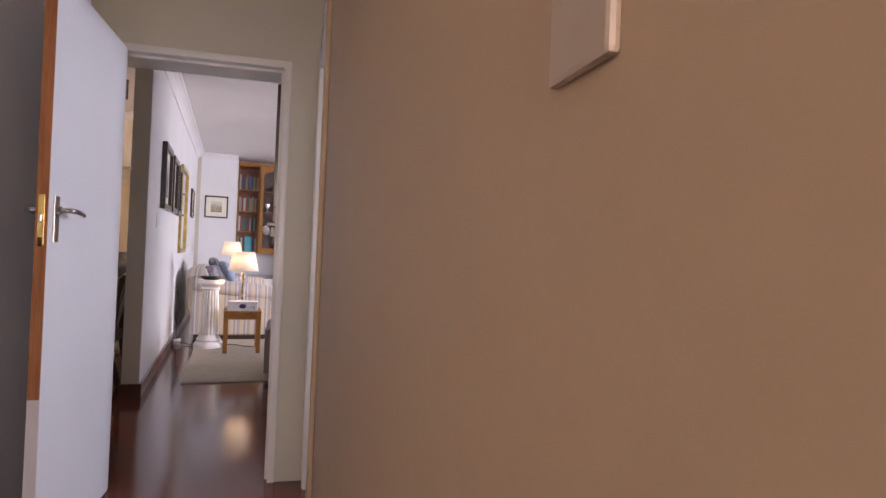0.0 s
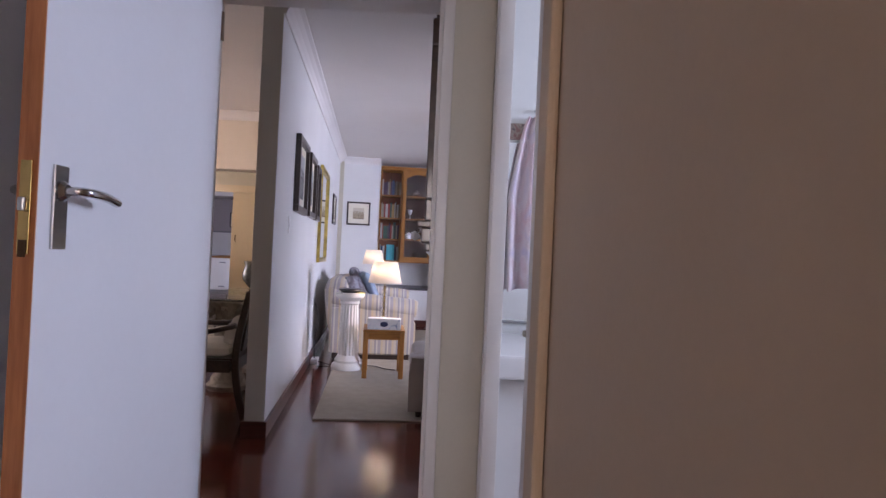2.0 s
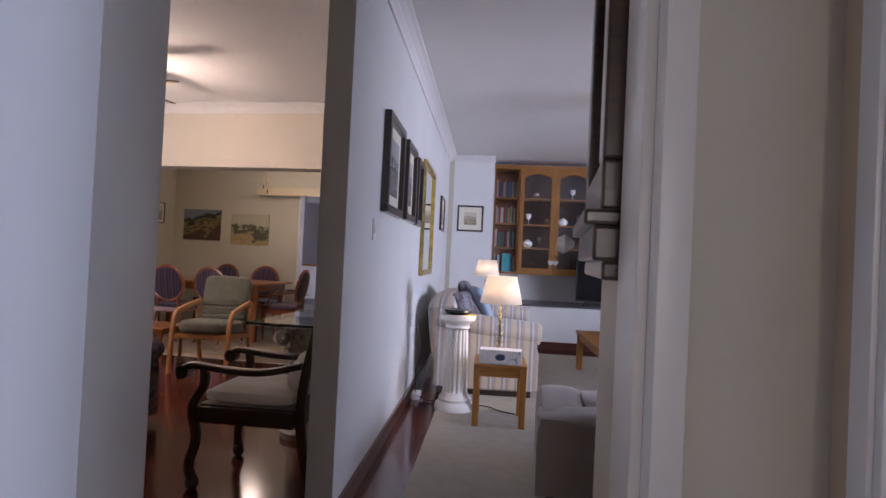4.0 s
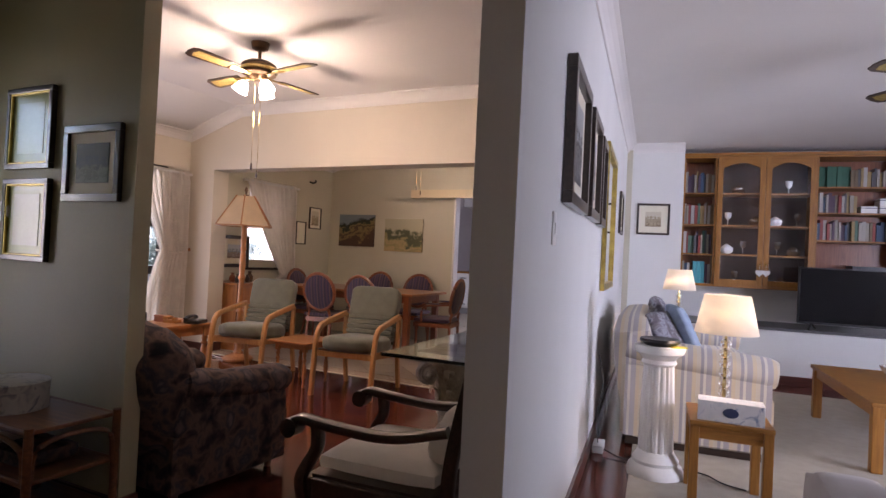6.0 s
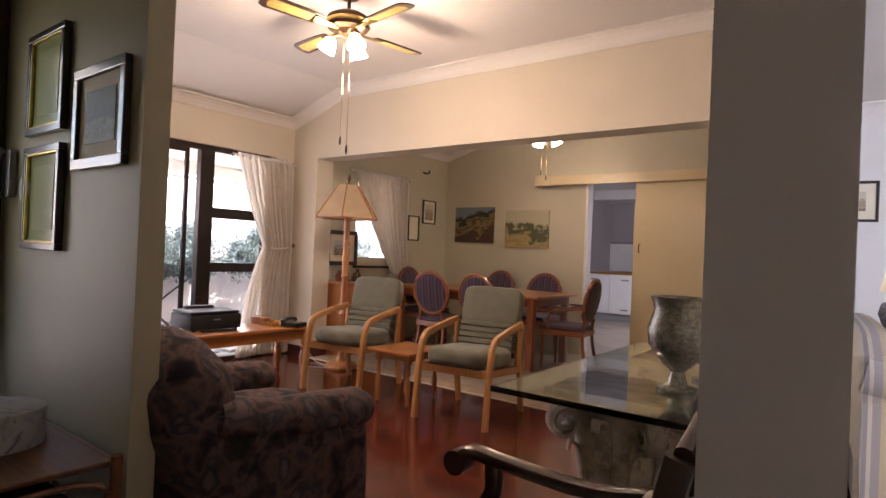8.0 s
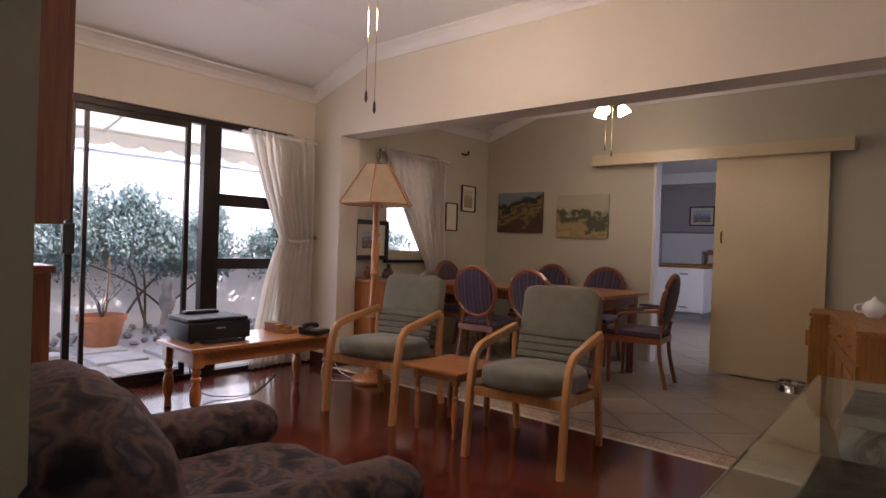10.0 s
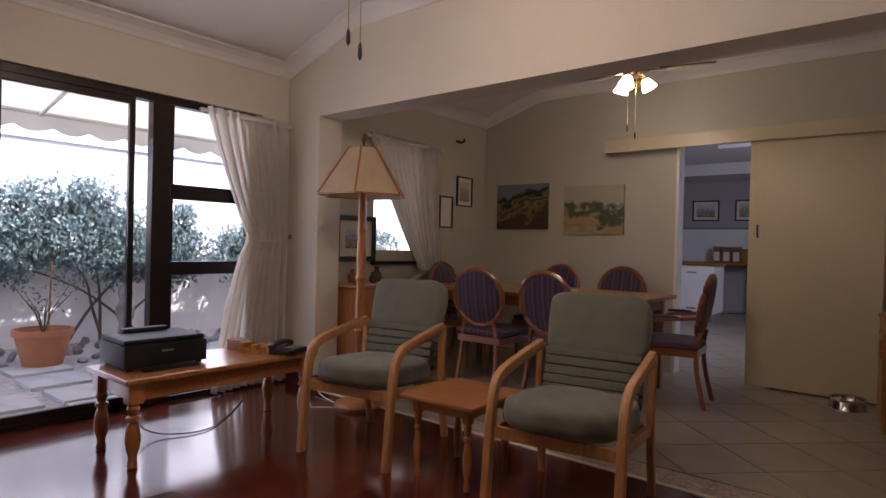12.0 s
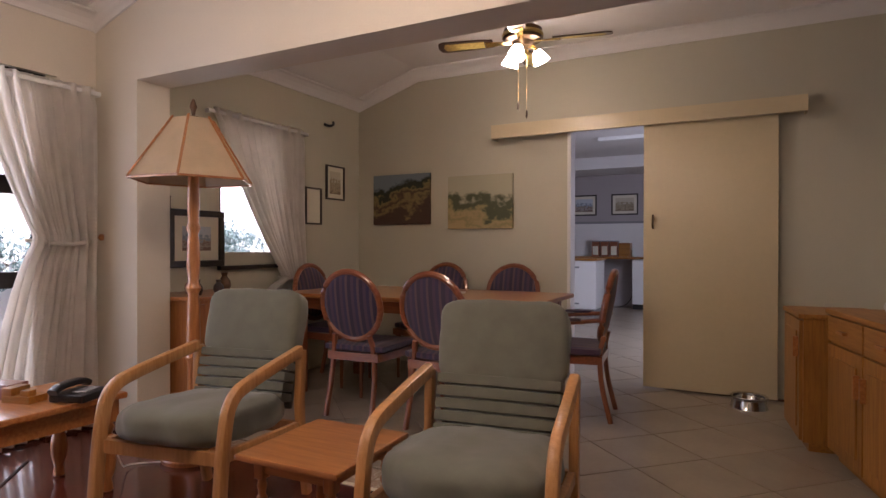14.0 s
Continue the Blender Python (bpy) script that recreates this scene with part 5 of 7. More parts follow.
# glass table on plaster capitals
gt = thing("glass_table", pose(-0.99, 7.30, 0, 0, 0, 1), "thick glass table on carved plaster capitals", "table")
M["table_glass"] = mat("thick greenish glass", (0.80, 0.92, 0.86), 0.02, 0, 0.0, bump=0.0, trans=1.0)
part("glass_top", B((-0.29, 0.29, -0.70, 0.70, 0.732, 0.75), bevel=0.004), "table_glass", gt)
M["capital"] = mat("antiqued plaster", (0.60, 0.55, 0.46), 0.7, 0, 0.3, 18, 90, 0.4, other=(0.26, 0.22, 0.17))
for y in (-0.38, 0.38):
    bm = bmesh.new()
    lathe(bm, [(0.16, 0), (0.165, 0.04), (0.14, 0.06), (0.13, 0.10), (0.115, 0.12), (0.11, 0.42), (0.125, 0.44), (0.115, 0.46), (0.12, 0.56), (0.15, 0.66), (0.17, 0.70)], 28, Matrix.Translation((0, y, 0)))
    col = part("capital", bm, "capital", gt, "carved plaster capital pedestal")
    bm = bmesh.new()
    box(bm, -0.18, 0.18, y - 0.18, y + 0.18, 0.70, 0.732, bevel=0.006)
    part("abacus", bm, "capital", col, smooth=0)
    for k in range(4):
        a = math.pi / 4 + math.pi * k / 2
        ca, sa = math.cos(a), math.sin(a)
        bm = bmesh.new()
        coil = []
        for i in range(27):
            q, t = 0.052 * (1 - 0.72 * i / 26), radians(90 - 25 * i)
            rr = 0.185 + q * math.cos(t)
            coil.append((rr * ca, y + rr * sa, 0.638 + q * math.sin(t)))
        sweep(bm, coil, rnd_rect(0.05, 0.016, 0.005), side=(-sa, ca, 0))
        part("volute", bm, "capital", col, "carved scroll at the corner of the capital")
    for k in range(8):
        a = 2 * math.pi * k / 8
        ca, sa = math.cos(a), math.sin(a)
        for z0, z1, r0, r1, w in ((0.46, 0.58, 0.118, 0.165, 0.05), (0.54, 0.68, 0.125, 0.20 if k % 2 == 0 else 0.17, 0.055)):
            bm = bmesh.new()
            pts = arc([(r0 * ca, y + r0 * sa, z0), (r0 * 1.12 * ca, y + r0 * 1.12 * sa, z1 - 0.02), (r1 * ca, y + r1 * sa, z1), (r1 * 1.02 * ca, y + r1 * 1.02 * sa, z1 - 0.035)], 5)
            sweep(bm, pts, rnd_rect(w, 0.014, 0.005), side=(-sa, ca, 0), scales=[1 - 0.55 * i / (len(pts) - 1) for i in range(len(pts))])
            part("acanthus_leaf", bm, "capital", col)
hv = thing("hurricane_vase", pose(-0.83, 6.98, 0.75), "silvery crackle glass hurricane vase on the glass table", "vase")
M["crackle"] = mat("silver crackle glass", (0.50, 0.50, 0.45), 0.25, 0.6, 0.4, 60, 140, 0.6)
bm = bmesh.new()
lathe(bm, [(0.06, 0), (0.062, 0.012), (0.03, 0.02), (0.02, 0.06), (0.05, 0.085), (0.09, 0.14), (0.095, 0.19), (0.075, 0.25), (0.088, 0.29), (0.085, 0.29), (0.072, 0.25), (0.09, 0.19), (0.085, 0.145), (0.0, 0.09)], 26, cap=False)
part("vase", bm, "crackle", hv)
hv2 = copy_thing(hv, pose(-0.80, 7.22, 0.75))
hv2.scale = (0.8, 0.8, 0.75)


def carved_chair(m):
    c = thing("carved_armchair", m, "dark carved wooden armchair with a cream seat cushion", "armchair")
    # faces -y
    for sx in (-1, 1):
        x = sx * 0.25
        bm = bmesh.new()
        sweep(bm, arc([(x, -0.26, 0.04), (x * 1.08, -0.29, 0.12), (x * 0.98, -0.25, 0.25), (x * 1.06, -0.285, 0.40), (x, -0.26, 0.46), (x, -0.22, 0.52), (x, -0.23, 0.60)], 6), rnd_rect(0.042, 0.045, 0.014), side=(1, 0, 0))
        part("front_leg", bm, "imbuia", c, "carved cabriole leg running up to the arm")
        bm = bmesh.new()
        bmesh.ops.create_uvsphere(bm, u_segments=12, v_segments=8, radius=0.036, matrix=Matrix.Translation((x * 1.0, -0.27, 0.034)))
        part("ball_foot", bm, "imbuia", c)
        bm = bmesh.new()
        pts = arc([(x, -0.34, 0.565), (x, -0.31, 0.615), (x, -0.20, 0.60), (x * 0.98, 0.05, 0.585), (x * 0.88, 0.25, 0.635)], 6)
        sweep(bm, pts, rnd_rect(0.055, 0.035, 0.013), side=(1, 0, 0))
        part("arm", bm, "imbuia", c)
        bm = bmesh.new()
        bmesh.ops.create_cone(bm, segments=16, radius1=0.034, radius2=0.034, depth=0.06, cap_ends=True, matrix=pose(x, -0.335, 0.575, 0, 90, 0))
        part("arm_scroll", bm, "imbuia", c)
        bm = bmesh.new()
        sweep(bm, arc([(x * 0.85, 0.33, 0), (x * 0.85, 0.26, 0.25), (x * 0.85, 0.25, 0.50), (x * 0.88, 0.33, 0.86)]), rnd_rect(0.04, 0.045, 0.008), side=(1, 0, 0))
        part("back_post", bm, "imbuia", c)
    part("seat_rail", B((-0.26, 0.26, -0.28, -0.24, 0.33, 0.41), bevel=0.008), "imbuia", c)
    part("seat_rail", B((-0.21, 0.21, 0.22, 0.26, 0.33, 0.41), bevel=0.008), "imbuia", c)
    for sx in (-1, 1):
        part("seat_rail", B((sx * 0.24 - 0.02, sx * 0.24 + 0.02, -0.24, 0.23, 0.33, 0.41), bevel=0.008), "imbuia", c)
    part("seat_board", B((-0.24, 0.24, -0.25, 0.24, 0.39, 0.42)), "imbuia", c)
    bm = bmesh.new()
    sweep(bm, arc([(-0.22, 0.335, 0.84), (-0.1, 0.34, 0.87), (0, 0.34, 0.89), (0.1, 0.34, 0.87), (0.22, 0.335, 0.84)]), rnd_rect(0.03, 0.08, 0.012))
    part("crest_rail", bm, "imbuia", c)
    bm = bmesh.new()
    prism(bm, [(-0.05, 0), (0.05, 0), (0.08, 0.25), (0.05, 0.38), (0.09, 0.55), (-0.09, 0.55), (-0.05, 0.38), (-0.08, 0.25)], -0.01, 0.01)
    bmesh.ops.transform(bm, matrix=pose(0, 0.245, 0.44, 80, 0, 0) @ Matrix.Diagonal((1, 0.75, 1, 1)), verts=bm.verts)
    part("splat", bm, "imbuia", c, smooth=0)
    bm = bmesh.new()
    cushion(bm, -0.23, 0.23, -0.24, 0.22, 0.415, 0.51, 0.6, 9)
    part("cushion", bm, "curtain", c, "cream cotton seat cushion with a frilled edge")
    bm = bmesh.new()
    cushion(bm, -0.17, 0.17, -0.04, 0.04, 0.0, 0.20, 0.5, 8, pose(0, 0.17, 0.49, -20, 0, 0))
    part("back_cushion", bm, "curtain", c)
    return c


carved_chair(pose(-0.89, 6.19, 0, 0, 0, -86))

# tall dark cabinet with an open niche against the hall wall
uc = thing("wall_cupboard", pose(-3.06, 6.025, 0), "dark cherry cupboard hung on the lounge side of the hall wall", "cupboard")
part("carcass", B((-0.5, 0.5, 0.0, 0.165, 1.15, 2.1), bevel=0.004), "cherry_z", uc)
for x0, x1 in ((-0.49, -0.005), (0.005, 0.49)):
    part("door", B((x0, x1, 0.165, 0.18, 1.16, 2.09), bevel=0.004), "cherry_z", uc)
lc = thing("low_cupboard", pose(-3.50, 6.025, 0), "dark cherry low cupboard against the hall wall", "cupboard")
part("carcass", B((-0.38, 0.38, 0.0, 0.30, 0.0, 1.0), bevel=0.004), "cherry_z", lc)
part("top", B((-0.39, 0.39, 0.0, 0.31, 1.0, 1.025), bevel=0.004), "cherry", lc)

# ---- hall ----
ip = thing("intercom", pose(-3.30, 5.938, 1.40), "grey wall intercom handset", "intercom")
part("base", B((-0.045, 0.045, -0.03, 0, -0.10, 0.10), bevel=0.008), "grey_bar", ip)
bm = bmesh.new()
sweep(bm, arc([(-0.02, -0.035, 0.10), (-0.02, -0.06, 0.08), (-0.02, -0.06, -0.08), (-0.02, -0.035, -0.10)]), rnd_rect(0.04, 0.025, 0.01))
part("handset", bm, "grey_bar", ip)
dl = thing("thermometer", pose(-3.11, 5.938, 1.33), "small round white wall thermometer", "thermometer")
bm = bmesh.new()
lathe(bm, [(0.05, 0), (0.055, 0.01), (0.05, 0.02), (0.0, 0.022)], 20, pose(0, 0, 0, 90, 0, 0), cap=False)
part("dial", bm, "kitchen_white", dl)
fdr = thing("door_3", Matrix(), "dark varnished front door in the hall", "door")
fdr["kind"] = "structure"
part("leaf", B((-3.475, -3.43, 4.25, 5.12, 0.01, 2.03), bevel=0.004), "imbuia", fdr)
for z0, z1 in ((0.2, 0.9), (1.05, 1.9)):
    part("panel", B((-3.43, -3.415, 4.37, 5.0, z0, z1), bevel=0.01), "imbuia", fdr)
setting("door_jamb_front", B((-3.48, -3.435, 5.725, 5.936, 0, 2.3), bevel=0.004), "imbuia", "dark varnished wooden jamb of the front door", "door frame")
sl_ = thing("window_3", Matrix(), "glazed side light beside the front door", "window")
sl_["kind"] = "structure"
for nm, b in (("window_frame", (-3.57, -3.50, 5.18, 5.23, 0.45, 2.05)), ("window_frame", (-3.57, -3.50, 5.67, 5.72, 0.45, 2.05)), ("window_frame", (-3.57, -3.50, 5.23, 5.67, 0.45, 0.50)), ("window_frame", (-3.57, -3.50, 5.23, 5.67, 2.0, 2.05))):
    part(nm, B(b, bevel=0.003), "imbuia", sl_)
for k in range(9):
    p = part("louvre_pane", B((-3.545, -3.539, 5.23, 5.67, 0.505 + 0.166 * k, 0.66 + 0.166 * k)), "glass", sl_, smooth=0)
    p.visible_shadow = False
cs = thing("cane_shelf", pose(-2.50, 5.72, 0), "low cane and wood shelf against the hall wall", "shelf")
cs.scale = (1, 1, 0.83)
M["cane"] = wood("brown cane", (0.20, 0.075, 0.025), (0.10, 0.035, 0.012), 0.4, 0.3)
for z in (0.10, 0.33, 0.56):
    part("shelf", B((-0.36, 0.36, -0.16, 0.17, z, z + 0.02), bevel=0.005), "cane", cs)
    for y in (-0.17, 0.18):
        bm = bmesh.new()
        sweep(bm, [(-0.38, y, z + 0.01), (0.38, y, z + 0.01)], circ(0.014, 8))
        part("rail", bm, "cane", cs)
for sx in (-0.37, 0.37):
    for y in (-0.17, 0.18):
        bm = bmesh.new()
        lathe(bm, [(0.017, 0), (0.017, 0.60)], 10, Matrix.Translation((sx, y, 0)))
        part("leg", bm, "cane", cs)
    bm = bmesh.new()
    sweep(bm, arc([(sx, -0.16, 0.34), (sx, -0.15, 0.53), (sx, 0.16, 0.53), (sx, 0.17, 0.34)]), circ(0.012, 8))
    part("bent_brace", bm, "cane", cs)
bm = bmesh.new()
sweep(bm, arc([(-0.36, -0.175, 0.36), (-0.34, -0.175, 0.54), (0.34, -0.175, 0.54), (0.36, -0.175, 0.36)]), circ(0.012, 8))
part("bent_brace", bm, "cane", cs)
tn = thing("round_tin", pose(-2.53, 5.70, 0.482), "round pale decorated tin with a lid on the cane shelf", "tin")
M["tin"] = blotched("pale printed tin", [(0.30, 0.30, 0.32), (0.42, 0.41, 0.41), (0.46, 0.45, 0.44), (0.2, 0.2, 0.24)], 16, 0.4, 0.02, 2)
bm = bmesh.new()
lathe(bm, [(0.135, 0), (0.135, 0.10)], 32)
part("body", bm, "tin", tn)
bm = bmesh.new()
lathe(bm, [(0.138, 0.085), (0.138, 0.115), (0.12, 0.122)], 32)
part("lid", bm, "tin", tn)
bk = thing("round_tin", pose(-2.77, 5.72, 0.482), "smaller round pale tin on the cane shelf", "tin")
bm = bmesh.new()
lathe(bm, [(0.07, 0), (0.07, 0.09), (0.065, 0.095)], 24)
part("body", bm, "tin", bk)
for x, z in ((-2.62, 0.10), (-2.38, 0.291)):
    mg = thing("folded_cloth", pose(x, 5.72, z), "dark folded cloth on the cane shelf", "cloth")
    bm = bmesh.new()
    cushion(bm, -0.12, 0.12, -0.11, 0.11, 0, 0.07, 0.3, 5)
    part("cloth", bm, "floral_dark", mg)
# dark wall cabinet with ledge beside the doorway
dk = thing("wall_cabinet", pose(0.68, 4.45, 0), "dark wooden wall mirror with a moulded ledge, beside the doorway", "wall mirror")
part("frame", B((-0.06, 0, -0.22, 0.22, 1.28, 1.36), (-0.06, 0, -0.22, 0.22, 1.92, 2.02), (-0.06, 0, -0.22, -0.15, 1.36, 1.92), (-0.06, 0, 0.15, 0.22, 1.36, 1.92), bevel=0.006), "imbuia", dk)
part("mirror", B((-0.03, -0.02, -0.15, 0.15, 1.36, 1.92)), "mirror", dk)
part("ledge", B((-0.085, 0, -0.235, 0.255, 1.255, 1.28), (-0.07, 0, -0.23, 0.24, 1.20, 1.255), (-0.055, 0, -0.225, 0.232, 1.17, 1.20), bevel=0.006), "imbuia", dk)
part("crest", B((-0.05, 0, -0.16, 0.16, 2.02, 2.08), bevel=0.015), "imbuia", dk)
for y in (0.20, 0.10):
    bm = bmesh.new()
    lathe(bm, [(0.006, 0), (0.02, 0.02), (0.012, 0.035)], 12, pose(-0.085, y, 1.235, 0, -90, 0))
    part("glass_knob", bm, "frosted", dk)


# ---- living room ----
def put(m):
    return E @ m


rg = thing("rug", put(pose(0, 0, 0)), "pale grey-beige wool rug on the red floor", "rug")
part("rug_body", B((0.29, 4.2, 0.05, 4.9, 0.001, 0.014), bevel=0.004), "rug", rg)
pp = thing("pedestal", put(pose(0.43, 1.82, 0)), "white fluted plaster column pedestal on the floor", "pedestal")
bm = bmesh.new()
lathe(bm, [(0.155, 0), (0.16, 0.03), (0.15, 0.06), (0.125, 0.08), (0.13, 0.10), (0.11, 0.13), (0.10, 0.15)], 28)
part("base", bm, "pillar_white", pp)
bm = bmesh.new()
rows = []
for j, (r, z) in enumerate(((0.098, 0.15), (0.095, 0.4), (0.085, 0.64))):
    rows.append([bm.verts.new(((r - 0.011 * (k % 3 == 1)) * math.cos(2 * math.pi * k / 48), (r - 0.011 * (k % 3 == 1)) * math.sin(2 * math.pi * k / 48), z)) for k in range(48)])
for a, b in zip(rows, rows[1:]):
    for k in range(48):
        bm.faces.new((a[k], a[(k + 1) % 48], b[(k + 1) % 48], b[k]))
part("shaft", bm, "pillar_white", pp, "fluted shaft", smooth=20)
bm = bmesh.new()
lathe(bm, [(0.085, 0.64), (0.098, 0.655), (0.092, 0.675), (0.105, 0.695), (0.135, 0.715), (0.14, 0.735), (0.14, 0.755)], 28)
part("capital", bm, "pillar_white", pp)
M["yellow"] = mat("yellow plastic", (0.75, 0.62, 0.04), 0.4, bump=0.02)
rc = thing("dark_bowl", put(pose(0.43, 1.82, 0.755)), "low black dish on the pedestal", "dish")
bm = bmesh.new()
lathe(bm, [(0.08, 0), (0.115, 0.025), (0.11, 0.04), (0.06, 0.03), (0.0, 0.028)], 22, cap=False)
part("dish", bm, "black", rc)
yl = thing("yellow_card", put(pose(0.53, 1.78, 0.755, 0, 0, 25)), "bright yellow note on the pedestal", "note")
part("card", B((-0.05, 0.04, -0.03, 0.03, 0, 0.006)), "yellow", yl)

st = thing("side_table", put(pose(0.77, 1.56, 0.012)), "square orange oak side table with straight legs", "table")
part("tabletop", B((-0.19, 0.19, -0.21, 0.21, 0.42, 0.445), bevel=0.006), "oak", st)
for sx in (-1, 1):
    for sy in (-1, 1):
        part("leg", B((sx * 0.165 - 0.022, sx * 0.165 + 0.022, sy * 0.18 - 0.022, sy * 0.18 + 0.022, 0, 0.42), bevel=0.004), "oak_z", st)
part("apron", B((-0.15, 0.15, -0.19, -0.17, 0.355, 0.42)), "oak", st)
part("apron", B((-0.15, 0.15, 0.17, 0.19, 0.355, 0.42)), "oak", st)
part("apron", B((-0.18, -0.16, -0.16, 0.16, 0.355, 0.42)), "oak", st)
part("apron", B((0.16, 0.18, -0.16, 0.16, 0.355, 0.42)), "oak", st)


def table_lamp(m, z, label, power):
    t = thing("table_lamp", m, label, "table lamp")
    bm = bmesh.new()
    lathe(bm, [(0.05, 0), (0.05, 0.01), (0.014, 0.018)], 20)
    part("base", bm, "steel", t)
    for i in range(7):
        bm = bmesh.new()
        bmesh.ops.create_icosphere(bm, subdivisions=2, radius=0.03, matrix=Matrix.Translation((0, 0, 0.045 + 0.052 * i)))
        part("crystal_ball", bm, "glass", t, "clear crystal ball")
    bm = bmesh.new()
    lathe(bm, [(0.006, 0.018), (0.006, 0.48)], 8)
    part("stem", bm, "brass", t)
    bm = bmesh.new()
    lathe(bm, [(0.16, 0.415), (0.115, 0.62)], 40, cap=False)
    s = part("shade", bm, "shade_lit", t, "ivory drum shade, lit")
    s.modifiers.new("thick", "SOLIDIFY").thickness = 0.002
    lamp("table_lamp_bulb", "POINT", m @ Matrix.Translation((0, 0, 0.51)), power, (1.0, 0.84, 0.64), 0.035)
    return t


table_lamp(put(pose(0.76, 1.66, 0.457)), 0, "lit table lamp with a stem of crystal balls, ivory shade", 1.3)
tb = thing("tissue_box", put(pose(0.77, 1.44, 0.457, 0, 0, -4)), "white tissue box with dark printed motifs on the side table", "tissue box")
M["tissue"] = blotched("printed card", [(0.62, 0.64, 0.66), (0.70, 0.70, 0.70), (0.72, 0.72, 0.72), (0.70, 0.70, 0.71), (0.25, 0.3, 0.42)], 14, 0.5, 0.02, 2)
part("carton", B((-0.15, 0.15, -0.065, 0.065, 0, 0.10), bevel=0.003), "tissue", tb)
bm = bmesh.new()
lathe(bm, [(0.03, 0), (0.028, 0.0015)], 20, pose(0, -0.0655, 0.05, 90, 0, 0) @ Matrix.Diagonal((1.2, 0.8, 1, 1)))
M["navy"] = mat("navy print", (0.02, 0.03, 0.09), 0.5, bump=0)
part("printed_badge", bm, "navy", tb)


def striped_sofa(m, length, label):
    """Back against -x; seats face +x; runs along y."""
    s = thing("sofa", m, label, "sofa")
    bm = bmesh.new()
    cushion(bm, 0.0, 0.92, 0.05, length - 0.05, 0.06, 0.40, 0.06, 6)
    part("base", bm, "stripe", s)
    part("plinth", B((0.04, 0.86, 0.06, length - 0.06, 0.0, 0.07)), "imbuia", s)
    for y in (0.0, length):
        sg = 1 if y == 0 else -1
        bm = bmesh.new()
        cushion(bm, 0.02, 0.90, y if sg > 0 else y - 0.2, y + 0.2 if sg > 0 else y, 0.05, 0.56, 0.08, 6)
        part("arm", bm, "stripe", s)
        bm = bmesh.new()
        sec = [(0.125 * math.cos(radians(a)), 0.10 * math.sin(radians(a))) for a in range(0, 360, 20)]
        sweep(bm, [(0.03, y + sg * 0.10, 0.66), (0.35, y + sg * 0.10, 0.60), (0.88, y + sg * 0.10, 0.555), (0.93, y + sg * 0.10, 0.55)], sec, scales=[1, 1, 1, 0.85])
        part("arm_roll", bm, "stripe", s, "rolled striped arm")
    bm = bmesh.new()
    cushion(bm, -0.14, 0.12, 0.02, length - 0.02, 0.0, 0.66, 0.3, 9, pose(0.14, 0, 0.20, 0, -8, 0))
    part("backrest", bm, "stripe", s)
    k = 2
    w = (length - 0.4) / k
    for i in range(k):
        bm = bmesh.new()
        cushion(bm, 0.2, 0.90, 0.2 + i * w, 0.2 + (i + 1) * w - 0.01, 0.38, 0.52, 0.3, 7)
        part("seat_cushion", bm, "stripe", s)
    for x, y in ((0.08, 0.12), (0.08, length - 0.12), (0.84, 0.12), (0.84, length - 0.12)):
        bm = bmesh.new()
        lathe(bm, [(0.02, 0), (0.026, 0.05)], 10, Matrix.Translation((x, y, 0)))
        part("foot", bm, "imbuia", s)
    return s


striped_sofa(put(pose(0.20, 2.28, 0.014)), 2.0, "cream and grey striped sofa with rolled arms against the partition")
M["cush_grey"] = blotched("grey patterned cushion", [(0.10, 0.09, 0.10), (0.16, 0.14, 0.15), (0.30, 0.30, 0.33), (0.12, 0.11, 0.13)], 12)
M["cush_blue"] = mat("pale blue cushion", (0.30, 0.38, 0.48), 0.9, 0, 0.15, 20, 200, 0.2)
for i, (x, y, z, rx, rz, mt, lb) in enumerate(((0.50, 2.75, 0.70, 60, 70, "cush_grey", "grey patterned scatter cushion on the sofa"), (0.60, 2.95, 0.74, 65, 100, "cush_blue", "pale blue scatter cushion on the sofa"), (0.47, 3.3, 0.78, 62, 85, "cush_grey", "grey patterned scatter cushion leaning on the sofa back"))):
    cc = thing("scatter_cushion", put(pose(x, y, z, rx, 0, rz)), lb, "cushion")
    bm = bmesh.new()
    cushion(bm, -0.21, 0.21, -0.21, 0.21, -0.06, 0.06, 0.75, 9)
    part("cover", bm, mt, cc)
ft = thing("lamp_table", put(pose(0.62, 4.62, 0.012)), "small dark round table behind the sofa", "table")
bm = bmesh.new()
lathe(bm, [(0.15, 0), (0.05, 0.04), (0.03, 0.1), (0.03, 0.50), (0.06, 0.53), (0.22, 0.545), (0.22, 0.565)], 24)
part("pedestal_top", bm, "imbuia", ft)
table_lamp(put(pose(0.62, 4.62, 0.577)), 0, "lit ivory table lamp at the far sofa end", 0.85)
tr = bmesh.new()
box(tr, 0.05, 0.12, 2.05, 2.22, 0.0, 0.05, bevel=0.006)
tagged(part("extension_plug", tr, "kitchen_white", None, "", E.copy()), "white multi-plug adaptor lying by the skirting", "adaptor")
for k, pts in enumerate((((0.08, 2.12, 0.05), (0.06, 2.2, 0.25), (0.10, 2.26, 0.40), (0.05, 2.3, 0.6)), ((0.10, 2.1, 0.03), (0.25, 1.98, 0.006), (0.7, 1.95, 0.02), (0.78, 1.80, 0.02), (0.9, 1.75, 0.02)))):
    bm = bmesh.new()
    sweep(bm, arc(pts, 6), circ(0.004, 6))
    tagged(part("cable", bm, "black", None, "", E.copy()), "black lamp cable by the skirting", "cable")
